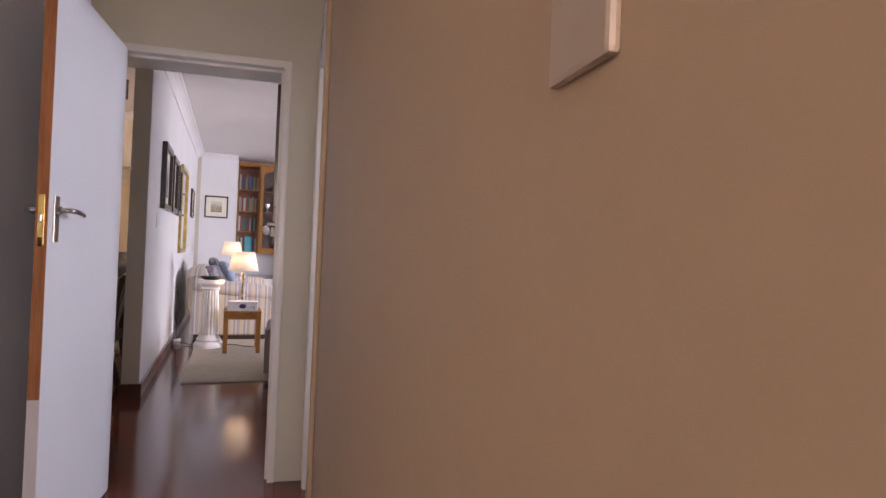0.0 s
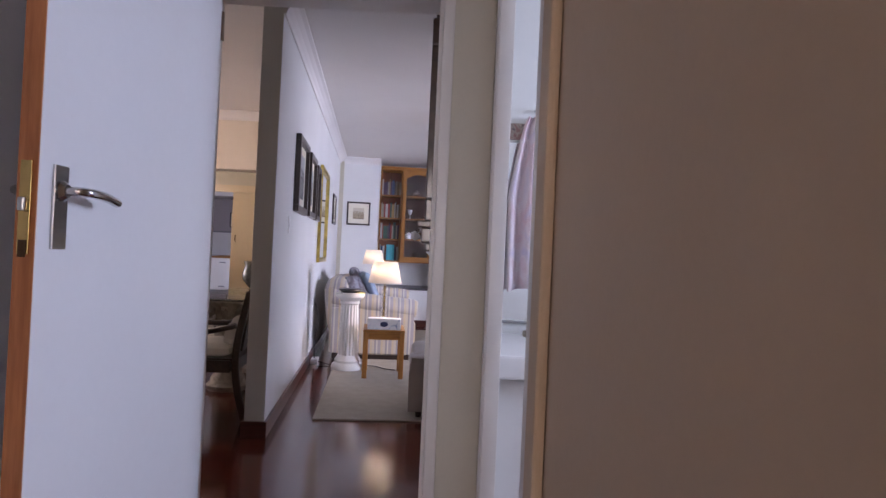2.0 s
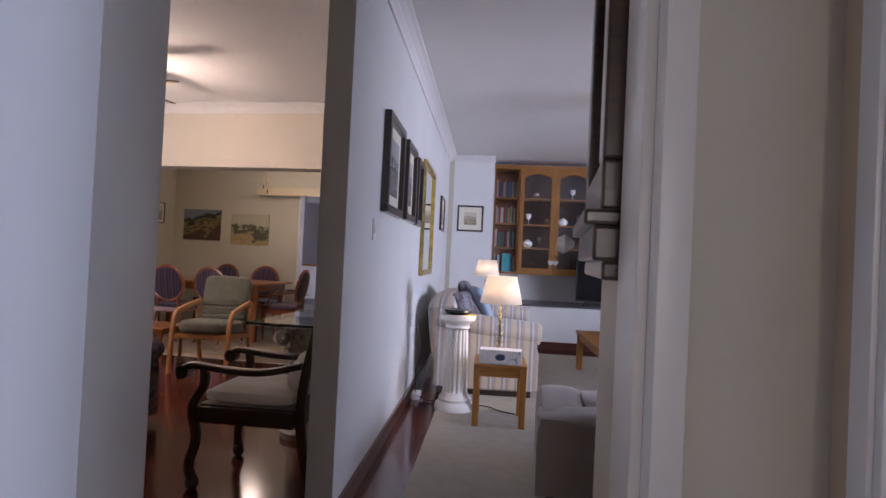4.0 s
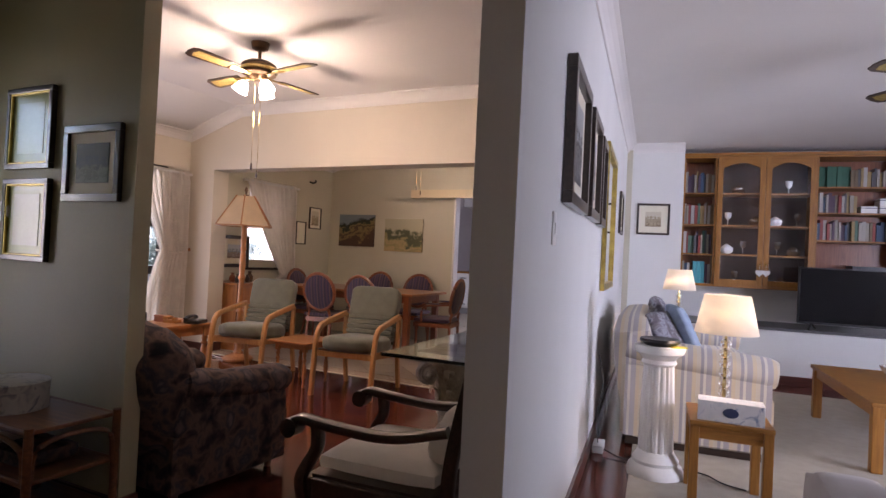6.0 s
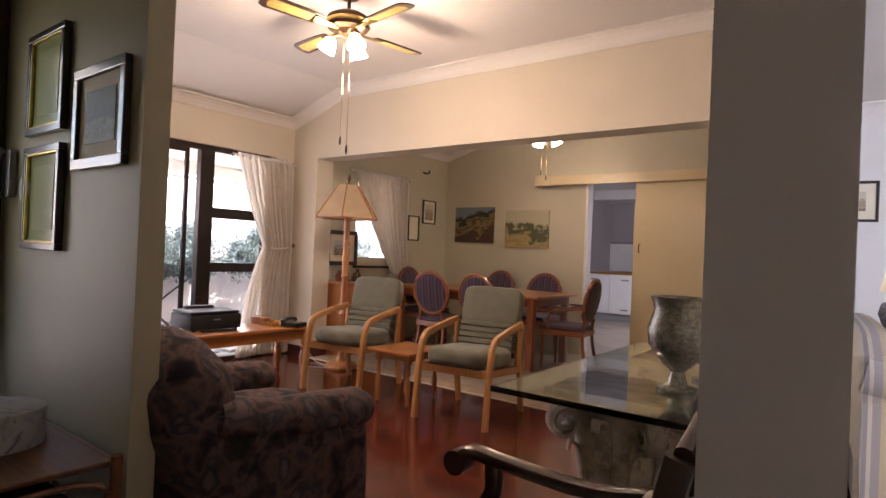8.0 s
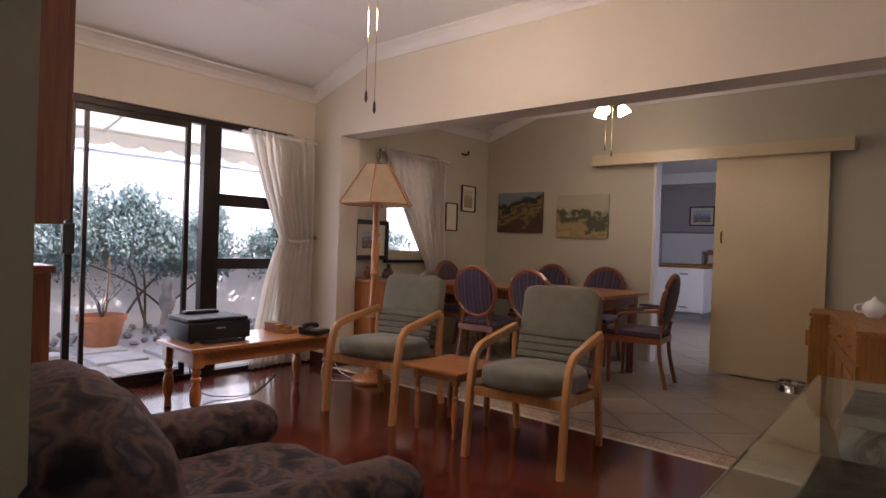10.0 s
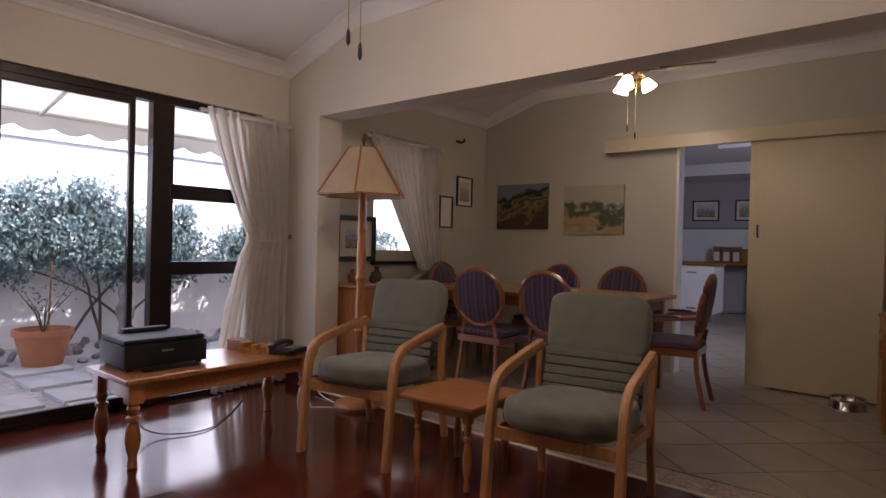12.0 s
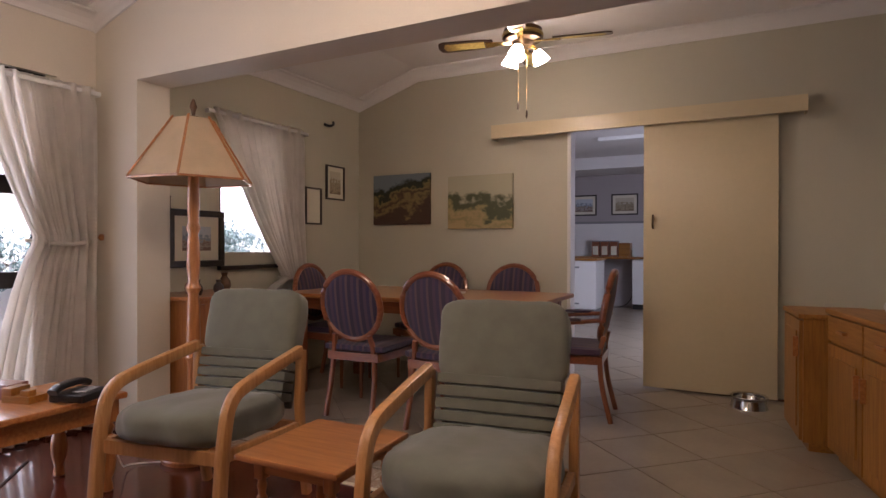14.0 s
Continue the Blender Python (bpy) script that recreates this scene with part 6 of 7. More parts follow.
# coffee table with a bowl
kt = thing("coffee_table", put(pose(2.06, 3.20, 0.014)), "long honey oak coffee table with straight legs on the rug", "table")
part("tabletop", B((-0.40, 0.40, -0.76, 0.76, 0.405, 0.435), bevel=0.006), "oak", kt)
for sx in (-1, 1):
    for sy in (-1, 1):
        part("leg", B((sx * 0.355 - 0.032, sx * 0.355 + 0.032, sy * 0.71 - 0.032, sy * 0.71 + 0.032, 0, 0.405), bevel=0.005), "oak_z", kt)
    part("apron", B((sx * 0.36 - 0.01, sx * 0.36 + 0.01, -0.68, 0.68, 0.335, 0.405)), "oak", kt)
for sy in (-1, 1):
    part("apron", B((-0.33, 0.33, sy * 0.715 - 0.01, sy * 0.715 + 0.01, 0.335, 0.405)), "oak", kt)
cb = thing("bowl", put(pose(2.14, 3.5, 0.449)), "patterned china bowl on the coffee table", "bowl")
M["china"] = blotched("painted china", [(0.28, 0.10, 0.10), (0.6, 0.56, 0.5), (0.66, 0.64, 0.6), (0.25, 0.28, 0.2)], 20, 0.2, 0.02, 2)
bm = bmesh.new()
lathe(bm, [(0.06, 0), (0.065, 0.012), (0.10, 0.05), (0.125, 0.095), (0.12, 0.095), (0.092, 0.05), (0.0, 0.02)], 26, cap=False)
part("bowl", bm, "china", cb)

# taupe sofa with its back to the hall
ts = thing("sofa", put(pose(0.93, 0.06, 0.014, 0, 0, -4)), "taupe upholstered sofa with loose cushions", "sofa")
ts.scale = (1, 1, 0.88)
bm = bmesh.new()
cushion(bm, 0.0, 1.9, 0.0, 0.86, 0.05, 0.40, 0.06, 6)
part("base", bm, "taupe", ts)
bm = bmesh.new()
cushion(bm, 0.0, 1.9, 0.0, 0.26, 0.2, 0.52, 0.25, 8)
part("backrest", bm, "taupe", ts)
for x in (0.0, 1.64):
    bm = bmesh.new()
    cushion(bm, x, x + 0.26, 0.0, 0.9, 0.1, 0.50, 0.3, 8)
    part("arm", bm, "taupe", ts)
for x in (0.27, 0.96):
    bm = bmesh.new()
    cushion(bm, x, x + 0.68, 0.2, 0.9, 0.34, 0.46, 0.3, 7)
    part("seat_cushion", bm, "taupe", ts)
for x in (0.08, 1.82):
    for y in (0.08, 0.78):
        bm = bmesh.new()
        lathe(bm, [(0.02, 0), (0.026, 0.06)], 10, Matrix.Translation((x, y, 0)))
        part("foot", bm, "imbuia", ts)
sc = thing("scatter_cushion", put(pose(1.62, 0.42, 0.462, 10, 0, 10)), "taupe scatter cushion with a pale piped edge on the sofa", "cushion")
bm = bmesh.new()
cushion(bm, -0.23, 0.23, -0.23, 0.23, -0.07, 0.07, 0.75, 9)
part("cover", bm, "taupe", sc)
ac = thing("armchair", put(pose(3.05, 3.4, 0.014, 0, 0, 90)), "cream and grey striped armchair with wooden arms", "armchair")
bm = bmesh.new()
cushion(bm, -0.3, 0.3, -0.3, 0.3, 0.3, 0.46, 0.3, 7)
part("seat", bm, "stripe", ac)
bm = bmesh.new()
cushion(bm, -0.3, 0.3, -0.08, 0.08, 0, 0.5, 0.4, 8, pose(0, -0.28, 0.42, 10, 0, 0))
part("backrest", bm, "stripe", ac)
for sx in (-1, 1):
    part("arm", B((sx * 0.34 - 0.03, sx * 0.34 + 0.03, -0.3, 0.32, 0.52, 0.55), bevel=0.008), "imbuia", ac)
    for sy in (-0.28, 0.28):
        part("leg", B((sx * 0.34 - 0.022, sx * 0.34 + 0.022, sy - 0.022, sy + 0.022, 0, 0.52), bevel=0.004), "imbuia", ac)
    part("rail", B((sx * 0.34 - 0.015, sx * 0.34 + 0.015, -0.26, 0.26, 0.27, 0.33)), "imbuia", ac)
part("cross_rail", B((-0.325, 0.325, -0.27, 0.27, 0.27, 0.30)), "imbuia", ac)

# masonry ledge under the wall units, television on it
setting("ledge_living", B((0.66, 5.6, 5.45, 6.38, 0, 0.58)), "plaster_living", "white built-in masonry ledge", "ledge", put(pose(0, 0, 0)))
M["slate"] = mat("dark slate top", (0.10, 0.095, 0.10), 0.35, 0, 0.2, 6, 60, 0.06)
setting("ledge_top", B((0.66, 5.6, 5.42, 6.38, 0.584, 0.61), bevel=0.004), "slate", "dark stone top of the masonry ledge", "ledge top", put(pose(0, 0, 0)))
setting("skirting_ledge", B((0.66, 5.6, 5.434, 5.45, 0, 0.10)), "skirting", "dark red skirting under the ledge", "skirting", put(pose(0, 0, 0)))
M["screen"] = mat("dark television screen", (0.006, 0.006, 0.008), 0.08, 0, 0.1, bump=0.0, coat=0.4)
tv = thing("television", put(pose(2.42, 5.62, 0.61)), "flat black television standing on the ledge, switched off", "television")
part("housing", B((-0.545, 0.545, -0.025, 0.025, 0.06, 0.68), bevel=0.006), "black", tv)
part("screen", B((-0.53, 0.53, -0.028, -0.0255, 0.085, 0.665)), "screen", tv, smooth=0)
for x in (-0.4, 0.4):
    bm = bmesh.new()
    sweep(bm, [(x - 0.06, -0.13, 0.006), (x, 0.0, 0.065), (x + 0.06, 0.12, 0.006)], rnd_rect(0.02, 0.012, 0.003))
    part("foot", bm, "black", tv)

# wall units
U0, UZ0, UZ1, UF = 0.67, 1.04, 2.58, 6.02
for nm, x0, x1, kind, lb in (("bookcase", 0.67, 1.05, "open", "golden oak open bookcase hung on the wall"), ("display_cabinet", 1.05, 2.10, "glass", "golden oak display cabinet with arched glass doors"), ("bookcase", 2.10, 2.97, "open", "wide golden oak open bookcase over the television"), ("wall_cupboard", 2.97, 3.98, "wood", "golden oak wall cupboard with arched panel doors"), ("bookcase", 3.98, 4.4, "open", "golden oak open bookcase at the end of the wall units")):
    c = thing(nm, put(pose(0, 0, 0)), lb, nm.replace("_", " "))
    z0 = UZ0 if x0 != 2.10 else 1.28
    # backs darker than the oak, darkest behind glass: interior shade as wood colour
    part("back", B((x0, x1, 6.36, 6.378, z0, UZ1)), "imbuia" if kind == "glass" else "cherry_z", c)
    for a, b in ((x0 + 0.002, x0 + 0.022), (x1 - 0.022, x1 - 0.002)):
        part("side", B((a, b, UF, 6.36, z0, UZ1), bevel=0.002), "oak_z", c)
    part("top", B((x0, x1, UF - 0.015, 6.36, UZ1, UZ1 + 0.025), bevel=0.004), "oak", c)
    part("cornice", B((x0, x1, UF - 0.035, UF, UZ1 + 0.025, UZ1 + 0.06), bevel=0.006), "oak", c)
    part("bottom", B((x0, x1, UF - 0.01, 6.36, z0 - 0.03, z0), bevel=0.003), "oak", c)
    shelves = {"open": (1.39, 1.75, 2.14), "glass": (1.4, 1.75, 2.14), "wood": ()}[kind] if x0 != 2.10 else (1.60, 1.92, 2.22)
    for z in shelves:
        part("shelf", B((x0 + 0.022, x1 - 0.022, UF + 0.02, 6.36, z, z + 0.018)), "oak", c)
    if kind != "open":
        xm = (x0 + x1) / 2
        for a, b in ((x0 + 0.003, xm - 0.002), (xm + 0.002, x1 - 0.003)):
            dd = part("door", B((a, a + 0.06, UF - 0.022, UF - 0.001, z0, UZ1), (b - 0.06, b, UF - 0.022, UF - 0.001, z0, UZ1), (a + 0.06, b - 0.06, UF - 0.022, UF - 0.001, z0, z0 + 0.07), bevel=0.003), "oak_z", c, "golden oak door frame")
            # arched top rail
            bm = bmesh.new()
            n = 10
            pts = [(a + 0.06, UZ1), (b - 0.06, UZ1)] + [(b - 0.06 - (b - a - 0.12) * i / n, UZ1 - 0.13 + 0.07 * math.sin(math.pi * i / n)) for i in range(n + 1)]
            fa = [bm.verts.new((x, UF - 0.022, z)) for x, z in pts]
            fb = [bm.verts.new((x, UF - 0.001, z)) for x, z in pts]
            bm.faces.new(fa)
            bm.faces.new(fb[::-1])
            for i in range(len(pts)):
                j = (i + 1) % len(pts)
                bm.faces.new((fa[i], fa[j], fb[j], fb[i]))
            part("arched_rail", bm, "oak", dd, smooth=0)
            if kind == "glass":
                p = part("pane", B((a + 0.05, b - 0.05, UF - 0.012, UF - 0.009, z0 + 0.05, UZ1 - 0.05)), "glass", dd, smooth=0)
                p.visible_shadow = False
            else:
                part("panel", B((a + 0.05, b - 0.05, UF - 0.012, UF - 0.006, z0 + 0.05, UZ1 - 0.05), (a + 0.10, b - 0.10, UF - 0.02, UF - 0.012, z0 + 0.12, UZ1 - 0.18), bevel=0.004), "oak_z", dd)
            hx = (b - 0.03) if a < xm - 0.1 else (a + 0.03)
            bm = bmesh.new()
            lathe(bm, [(0.006, 0), (0.014, 0.015), (0.008, 0.025)], 12, pose(hx, UF - 0.022, 1.30, 90, 0, 0))
            part("knob", bm, "brass", dd)
    # hanging hearts on the knobs
    if kind != "open":
        for hx in ((x0 + x1) / 2 - 0.035, (x0 + x1) / 2 + 0.035):
            ht = thing("heart_ornament", put(pose(hx, UF - 0.045, 1.20)), "small white heart hung from the cupboard knob", "ornament")
            bm = bmesh.new()
            pts = [(0.045 * math.sin(t) ** 3, 0.0028 * (13 * math.cos(t) - 5 * math.cos(2 * t) - 2 * math.cos(3 * t) - math.cos(4 * t))) for t in [2 * math.pi * i / 24 for i in range(24)]]
            prism(bm, pts, -0.006, 0.006)
            bmesh.ops.transform(bm, matrix=pose(0, 0, 0, 90, 0, 0), verts=bm.verts)
            part("heart", bm, "kitchen_white", ht)
            bm = bmesh.new()
            sweep(bm, [(0, 0.005, 0.03), (0, 0.012, 0.10)], circ(0.0015, 5))
            part("string", bm, "mount", ht)
# books
BOOKC = [(0.30, 0.06, 0.05), (0.05, 0.09, 0.16), (0.35, 0.32, 0.26), (0.08, 0.16, 0.12), (0.45, 0.42, 0.38), (0.20, 0.14, 0.08), (0.12, 0.12, 0.13), (0.40, 0.28, 0.12), (0.50, 0.48, 0.46), (0.10, 0.06, 0.10)]
for i, c in enumerate(BOOKC):
    M["book%d" % i] = mat("book cover %d" % i, c, 0.6, 0, 0.1, 10, 80, 0.05)
M["book_green"] = mat("green cloth book", (0.01, 0.11, 0.06), 0.5, 0, 0.1, 10, 80, 0.05)
M["book_cyan"] = mat("turquoise folder", (0.08, 0.42, 0.50), 0.5, 0, 0.1, 10, 80, 0.05)
rb = random.Random(5)


def book(x, z, w, h, d, mt, tilt=0):
    bm = bmesh.new()
    box(bm, 0, w, 0, d, 0, h, bevel=0.002, seg=1)
    box(bm, 0.002, w - 0.002, -0.0008, 0.001, h * 0.72, h * 0.78)
    o = part("book", bm, mt, None, "", put(pose(x, 6.34 - d, z, 0, tilt, 0)), smooth=0)
    tagged(o, "upright book standing on the oak shelf", "book", "books on the wall shelves")


def row(x0, x1, z, hmax, fixed=None, fill=1.0):
    x = x0
    while x < x0 + (x1 - x0) * fill - 0.02:
        w = rb.uniform(0.018, 0.042) if not fixed else 0.05
        book(x, z, w - 0.0015, hmax * rb.uniform(0.72, 0.98) if not fixed else hmax * 0.9, rb.uniform(0.15, 0.2), fixed or "book%d" % rb.randrange(len(BOOKC)))
        x += w


for z, h in ((1.408, 0.30), (1.768, 0.30), (2.158, 0.30)):
    row(0.70, 1.02, z, h)
row(0.70, 0.80, 1.04, 0.29)
for x in (0.82, 0.865, 0.91):
    book(x, 1.04, 0.042, 0.27, 0.2, "book_cyan")
row(0.96, 1.02, 1.04, 0.26)
row(2.13, 2.45, 2.238, 0.28, "book_green")
row(2.47, 2.93, 2.238, 0.25, None)
row(2.13, 2.55, 1.938, 0.26)
row(2.13, 2.93, 1.618, 0.26)
row(4.01, 4.37, 1.408, 0.28)
row(4.01, 4.37, 1.768, 0.28)
row(4.01, 4.37, 2.158, 0.28)
for x, z in ((2.58, 1.938), (2.76, 1.938), (2.76, 2.03)):
    bx = thing("card_box", put(pose(x, 6.15, z)), "white cardboard index box on the shelf", "box")
    part("carton", B((0, 0.16, 0, 0.18, 0, 0.09), bevel=0.002), "kitchen_white", bx)
    part("lid_band", B((-0.001, 0.161, -0.001, 0.181, 0.065, 0.072)), "navy", bx)
vd = thing("video_player", put(pose(2.5, 6.08, 1.28)), "slim black video player on the lowest shelf", "video player")
part("body", B((0, 0.4, 0, 0.25, 0, 0.05), bevel=0.003), "black", vd)
for i, (x, z, k) in enumerate(((1.2, 1.42, 0), (1.38, 1.42, 1), (1.5, 1.77, 0), (1.2, 1.77, 1), (1.75, 1.42, 1), (1.92, 1.42, 0), (1.72, 1.77, 0), (1.95, 1.77, 1), (1.3, 2.16, 0), (1.85, 2.16, 1), (1.3, 1.045, 1), (1.8, 1.045, 0))):
    gb = thing("glassware", put(pose(x, 6.2, z)), "silver and glass tableware inside the display cabinet", "glassware", "tableware in the display cabinet")
    bm = bmesh.new()
    if k:
        lathe(bm, [(0.03, 0), (0.005, 0.01), (0.005, 0.07), (0.035, 0.10), (0.04, 0.16)], 14)
    else:
        lathe(bm, [(0.04, 0), (0.07, 0.03), (0.075, 0.07), (0.04, 0.10), (0.01, 0.12)], 16)
    part("vessel", bm, "steel" if i % 3 else "frosted", gb)

# ---- bathroom ----
vn = thing("vanity", pose(0, 0, 0.03), "white vanity unit with a sunk oval basin under the mirror", "vanity")
# counter with an oval hole
bm = bmesh.new()
n = 40
cx, cy, rx_, ry_ = 1.33, 4.38, 0.21, 0.135
X0, X1, Y0, Y1 = 0.885, 3.48, 4.07, 4.675
inner, outer = [], []
for i in range(n):
    a = 2 * math.pi * i / n
    ca, sa = math.cos(a), math.sin(a)
    inner.append((cx + rx_ * ca, cy + ry_ * sa))
    k = min(((X1 - cx) if ca > 0 else (cx - X0)) / max(abs(ca), 1e-6), ((Y1 - cy) if sa > 0 else (cy - Y0)) / max(abs(sa), 1e-6))
    outer.append((cx + k * ca, cy + k * sa))
vi, vo = [bm.verts.new((x, y, 0.80)) for x, y in inner], [bm.verts.new((x, y, 0.80)) for x, y in outer]
vb = [bm.verts.new((x, y, 0.74)) for x, y in outer]
for i in range(n):
    j = (i + 1) % n
    bm.faces.new((vi[i], vi[j], vo[j], vo[i]))
    bm.faces.new((vo[i], vo[j], vb[j], vb[i]))
part("countertop", bm, "bath_white", vn, smooth=30)
part("front_edge", B((X0, X1, Y0 - 0.012, Y0 + 0.012, 0.725, 0.803), bevel=0.008), "bath_white", vn)
bm = bmesh.new()
prev = None
for r, z in ((1.0, 0.80), (1.03, 0.806), (0.98, 0.80), (0.92, 0.77), (0.75, 0.70), (0.4, 0.66), (0.08, 0.655)):
    ring = [bm.verts.new((cx + rx_ * r * math.cos(2 * math.pi * i / n), cy + ry_ * r * math.sin(2 * math.pi * i / n), z)) for i in range(n)]
    if prev:
        for i in range(n):
            j = (i + 1) % n
            bm.faces.new((prev[i], prev[j], ring[j], ring[i]))
    prev = ring
part("basin", bm, "bath_white", vn, "white oval basin", smooth=60)
bm = bmesh.new()
lathe(bm, [(0.022, 0.655), (0.024, 0.66), (0.012, 0.662)], 16, Matrix.Translation((cx, cy, 0)))
part("drain", bm, "black", vn)
part("overflow", B((cx - 0.03, cx + 0.02, cy + 0.127, cy + 0.135, 0.755, 0.765), bevel=0.003), "black", vn)
part("carcass", B((X0, X1, 4.12, 4.675, -0.03, 0.73)), "bath_white", vn)
for x0, x1 in ((1.06, 1.60), (1.61, 2.15), (2.16, 2.7)):
    dd = part("door", B((x0, x1, 4.10, 4.12, 0.12, 0.66), bevel=0.006), "kitchen_white", vn)
    part("door_knob", B((x1 - 0.09, x1 - 0.03, 4.085, 4.10, 0.55, 0.565), bevel=0.004), "kitchen_white", dd)
tp_ = thing("tap", pose(cx - 0.02, 4.575, 0.83), "white and brass basin mixer tap", "tap")
bm = bmesh.new()
lathe(bm, [(0.028, 0), (0.03, 0.02), (0.02, 0.03), (0.016, 0.07)], 16)
part("body", bm, "bath_white", tp_)
bm = bmesh.new()
sweep(bm, arc([(0, 0, 0.045), (0, -0.06, 0.065), (0, -0.11, 0.05), (0, -0.115, 0.03)]), circ(0.011, 10))
part("spout", bm, "bath_white", tp_)
for dx in (-0.16, 0.10):
    tpx = thing("basin_tap", pose(cx + dx, 4.56, 0.83), "white cross-head tap with a brass collar", "tap", "basin taps")
    bm = bmesh.new()
    lathe(bm, [(0.03, 0), (0.032, 0.03), (0.018, 0.04)], 16)
    part("base", bm, "bath_white", tpx)
    bm = bmesh.new()
    lathe(bm, [(0.014, 0.04), (0.014, 0.075)], 12)
    part("collar", bm, "brass", tpx)
    part("cross_head", B((-0.04, 0.04, -0.008, 0.008, 0.075, 0.09), (-0.008, 0.008, -0.04, 0.04, 0.0755, 0.0895), bevel=0.004), "bath_white", tpx)
for i, (x, y, h, r) in enumerate(((1.19, 4.635, 0.13, 0.018), (1.23, 4.63, 0.14, 0.018), (1.27, 4.635, 0.13, 0.017), (1.31, 4.635, 0.12, 0.02), (1.36, 4.64, 0.10, 0.018), (1.41, 4.64, 0.09, 0.016), (1.45, 4.635, 0.08, 0.018), (1.09, 4.60, 0.05, 0.04))):
    h *= 0.72
    bt = thing("bottle", pose(x, y, 0.83), "small white toiletry bottle on the vanity" if i < 7 else "small woven soap dish on the vanity", "bottle", "toiletries by the basin")
    bm = bmesh.new()
    lathe(bm, [(r, 0), (r, h * 0.6), (r * 0.5, h * 0.72), (r * 0.4, h * 0.85)], 12)
    part("body", bm, "bath_white" if i < 7 else "capital", bt)
    if i < 7:
        bm = bmesh.new()
        lathe(bm, [(r * 0.45, h * 0.85), (r * 0.45, h)], 10)
        part("cap", bm, "kitchen_white", bt)
mr = thing("bathroom_mirror", pose(0, 0, 0), "large frameless mirror above the vanity", "mirror")
part("glass", B((0.90, 1.755, 4.672, 4.678, 0.885, 1.665)), "mirror", mr, smooth=0)
part("bottom_channel", B((0.90, 1.755, 4.668, 4.679, 0.875, 0.887)), "grey_bar", mr)
M["border_tile"] = blotched("flowered border tile", [(0.42, 0.30, 0.28), (0.32, 0.17, 0.17), (0.5, 0.44, 0.38), (0.18, 0.13, 0.15), (0.5, 0.42, 0.40)], 26, 0.2, 0.03, 3)
bd = thing("tile_border_north", Matrix(), "band of flowered border tiles on the bathroom wall", "tile border")
bd["kind"] = "structure"
bd2 = thing("tile_border_south", Matrix(), "band of flowered border tiles on the bathroom wall", "tile border")
bd2["kind"] = "structure"
for i in range(13):
    part("tile", B((0.87 + 0.2 * i + 0.002, 0.87 + 0.2 * (i + 1) - 0.002, 4.672, 4.6805, 1.68, 1.752), bevel=0.002), "border_tile", bd)
    part("tile", B((0.97 + 0.19 * i + 0.002, 0.97 + 0.19 * (i + 1) - 0.002, 2.0, 2.008, 1.79, 1.87), bevel=0.002), "border_tile", bd2)
# towel on a hook
tw = thing("towel", pose(1.075, 4.665, -0.02), "pink and lilac towel hanging from a wall hook", "towel")
M["towel"] = blotched("pink and lilac terry", [(0.62, 0.55, 0.66), (0.68, 0.52, 0.56), (0.70, 0.62, 0.66), (0.60, 0.54, 0.66)], 5, 0.95, 0.5, 3)
bm = bmesh.new()
grid = []
for j in range(25):
    v_ = j / 24
    z = 1.79 - 0.70 * v_ - 0.03 * math.sin(v_ * 3)
    w = 0.07 + 0.17 * min(1, v_ * 2.2) ** 0.7
    grid.append([bm.verts.new((-w * 0.5 + w * u / 30 + 0.02 * v_, -0.04 - 0.035 * math.sin(u * 0.62 + v_) * min(1, 0.4 + v_), z - (0.05 * (1 - u / 30) if j == 24 else 0))) for u in range(31)])
for a, b in zip(grid, grid[1:]):
    for k in range(30):
        bm.faces.new((a[k], a[k + 1], b[k + 1], b[k]))
o = part("cloth", bm, "towel", tw, smooth=180)
o.modifiers.new("thick", "SOLIDIFY").thickness = 0.008
bm = bmesh.new()
sweep(bm, arc([(0, 0.01, 1.83), (0, -0.04, 1.82), (0, -0.045, 1.85)]), circ(0.006, 8))
part("hook", bm, "steel", tw)
# things on the far wall, seen in the mirror
M["art_flowers"] = mat("dark painted ground", (0.03, 0.028, 0.03), 0.5, 0, 0.4, 9, 80, 0.1)
M["bloom_pink"] = blotched("pink painted petal", [(0.40, 0.16, 0.2), (0.55, 0.32, 0.34), (0.62, 0.46, 0.46)], 22, 0.5, 0.1, 3)
M["bloom_white"] = blotched("cream painted petal", [(0.45, 0.38, 0.36), (0.62, 0.56, 0.52), (0.5, 0.4, 0.36)], 22, 0.5, 0.1, 3)
M["bloom_vase"] = blotched("grey green painted vase", [(0.12, 0.13, 0.10), (0.34, 0.33, 0.27), (0.2, 0.2, 0.16)], 12, 0.5, 0.1, 3)
M["leaf_dark"] = mat("dark painted leaf", (0.05, 0.07, 0.04), 0.5, 0, 0.3, 20, 90, 0.1)
fpic = picture(pose(2.29, 2.004, 1.85, 0, 0, 180), 0.46, 0.54, "art_flowers", fw=0, depth=0.025, label="unframed painting of pale flowers on a dark ground")
flr = random.Random(11)
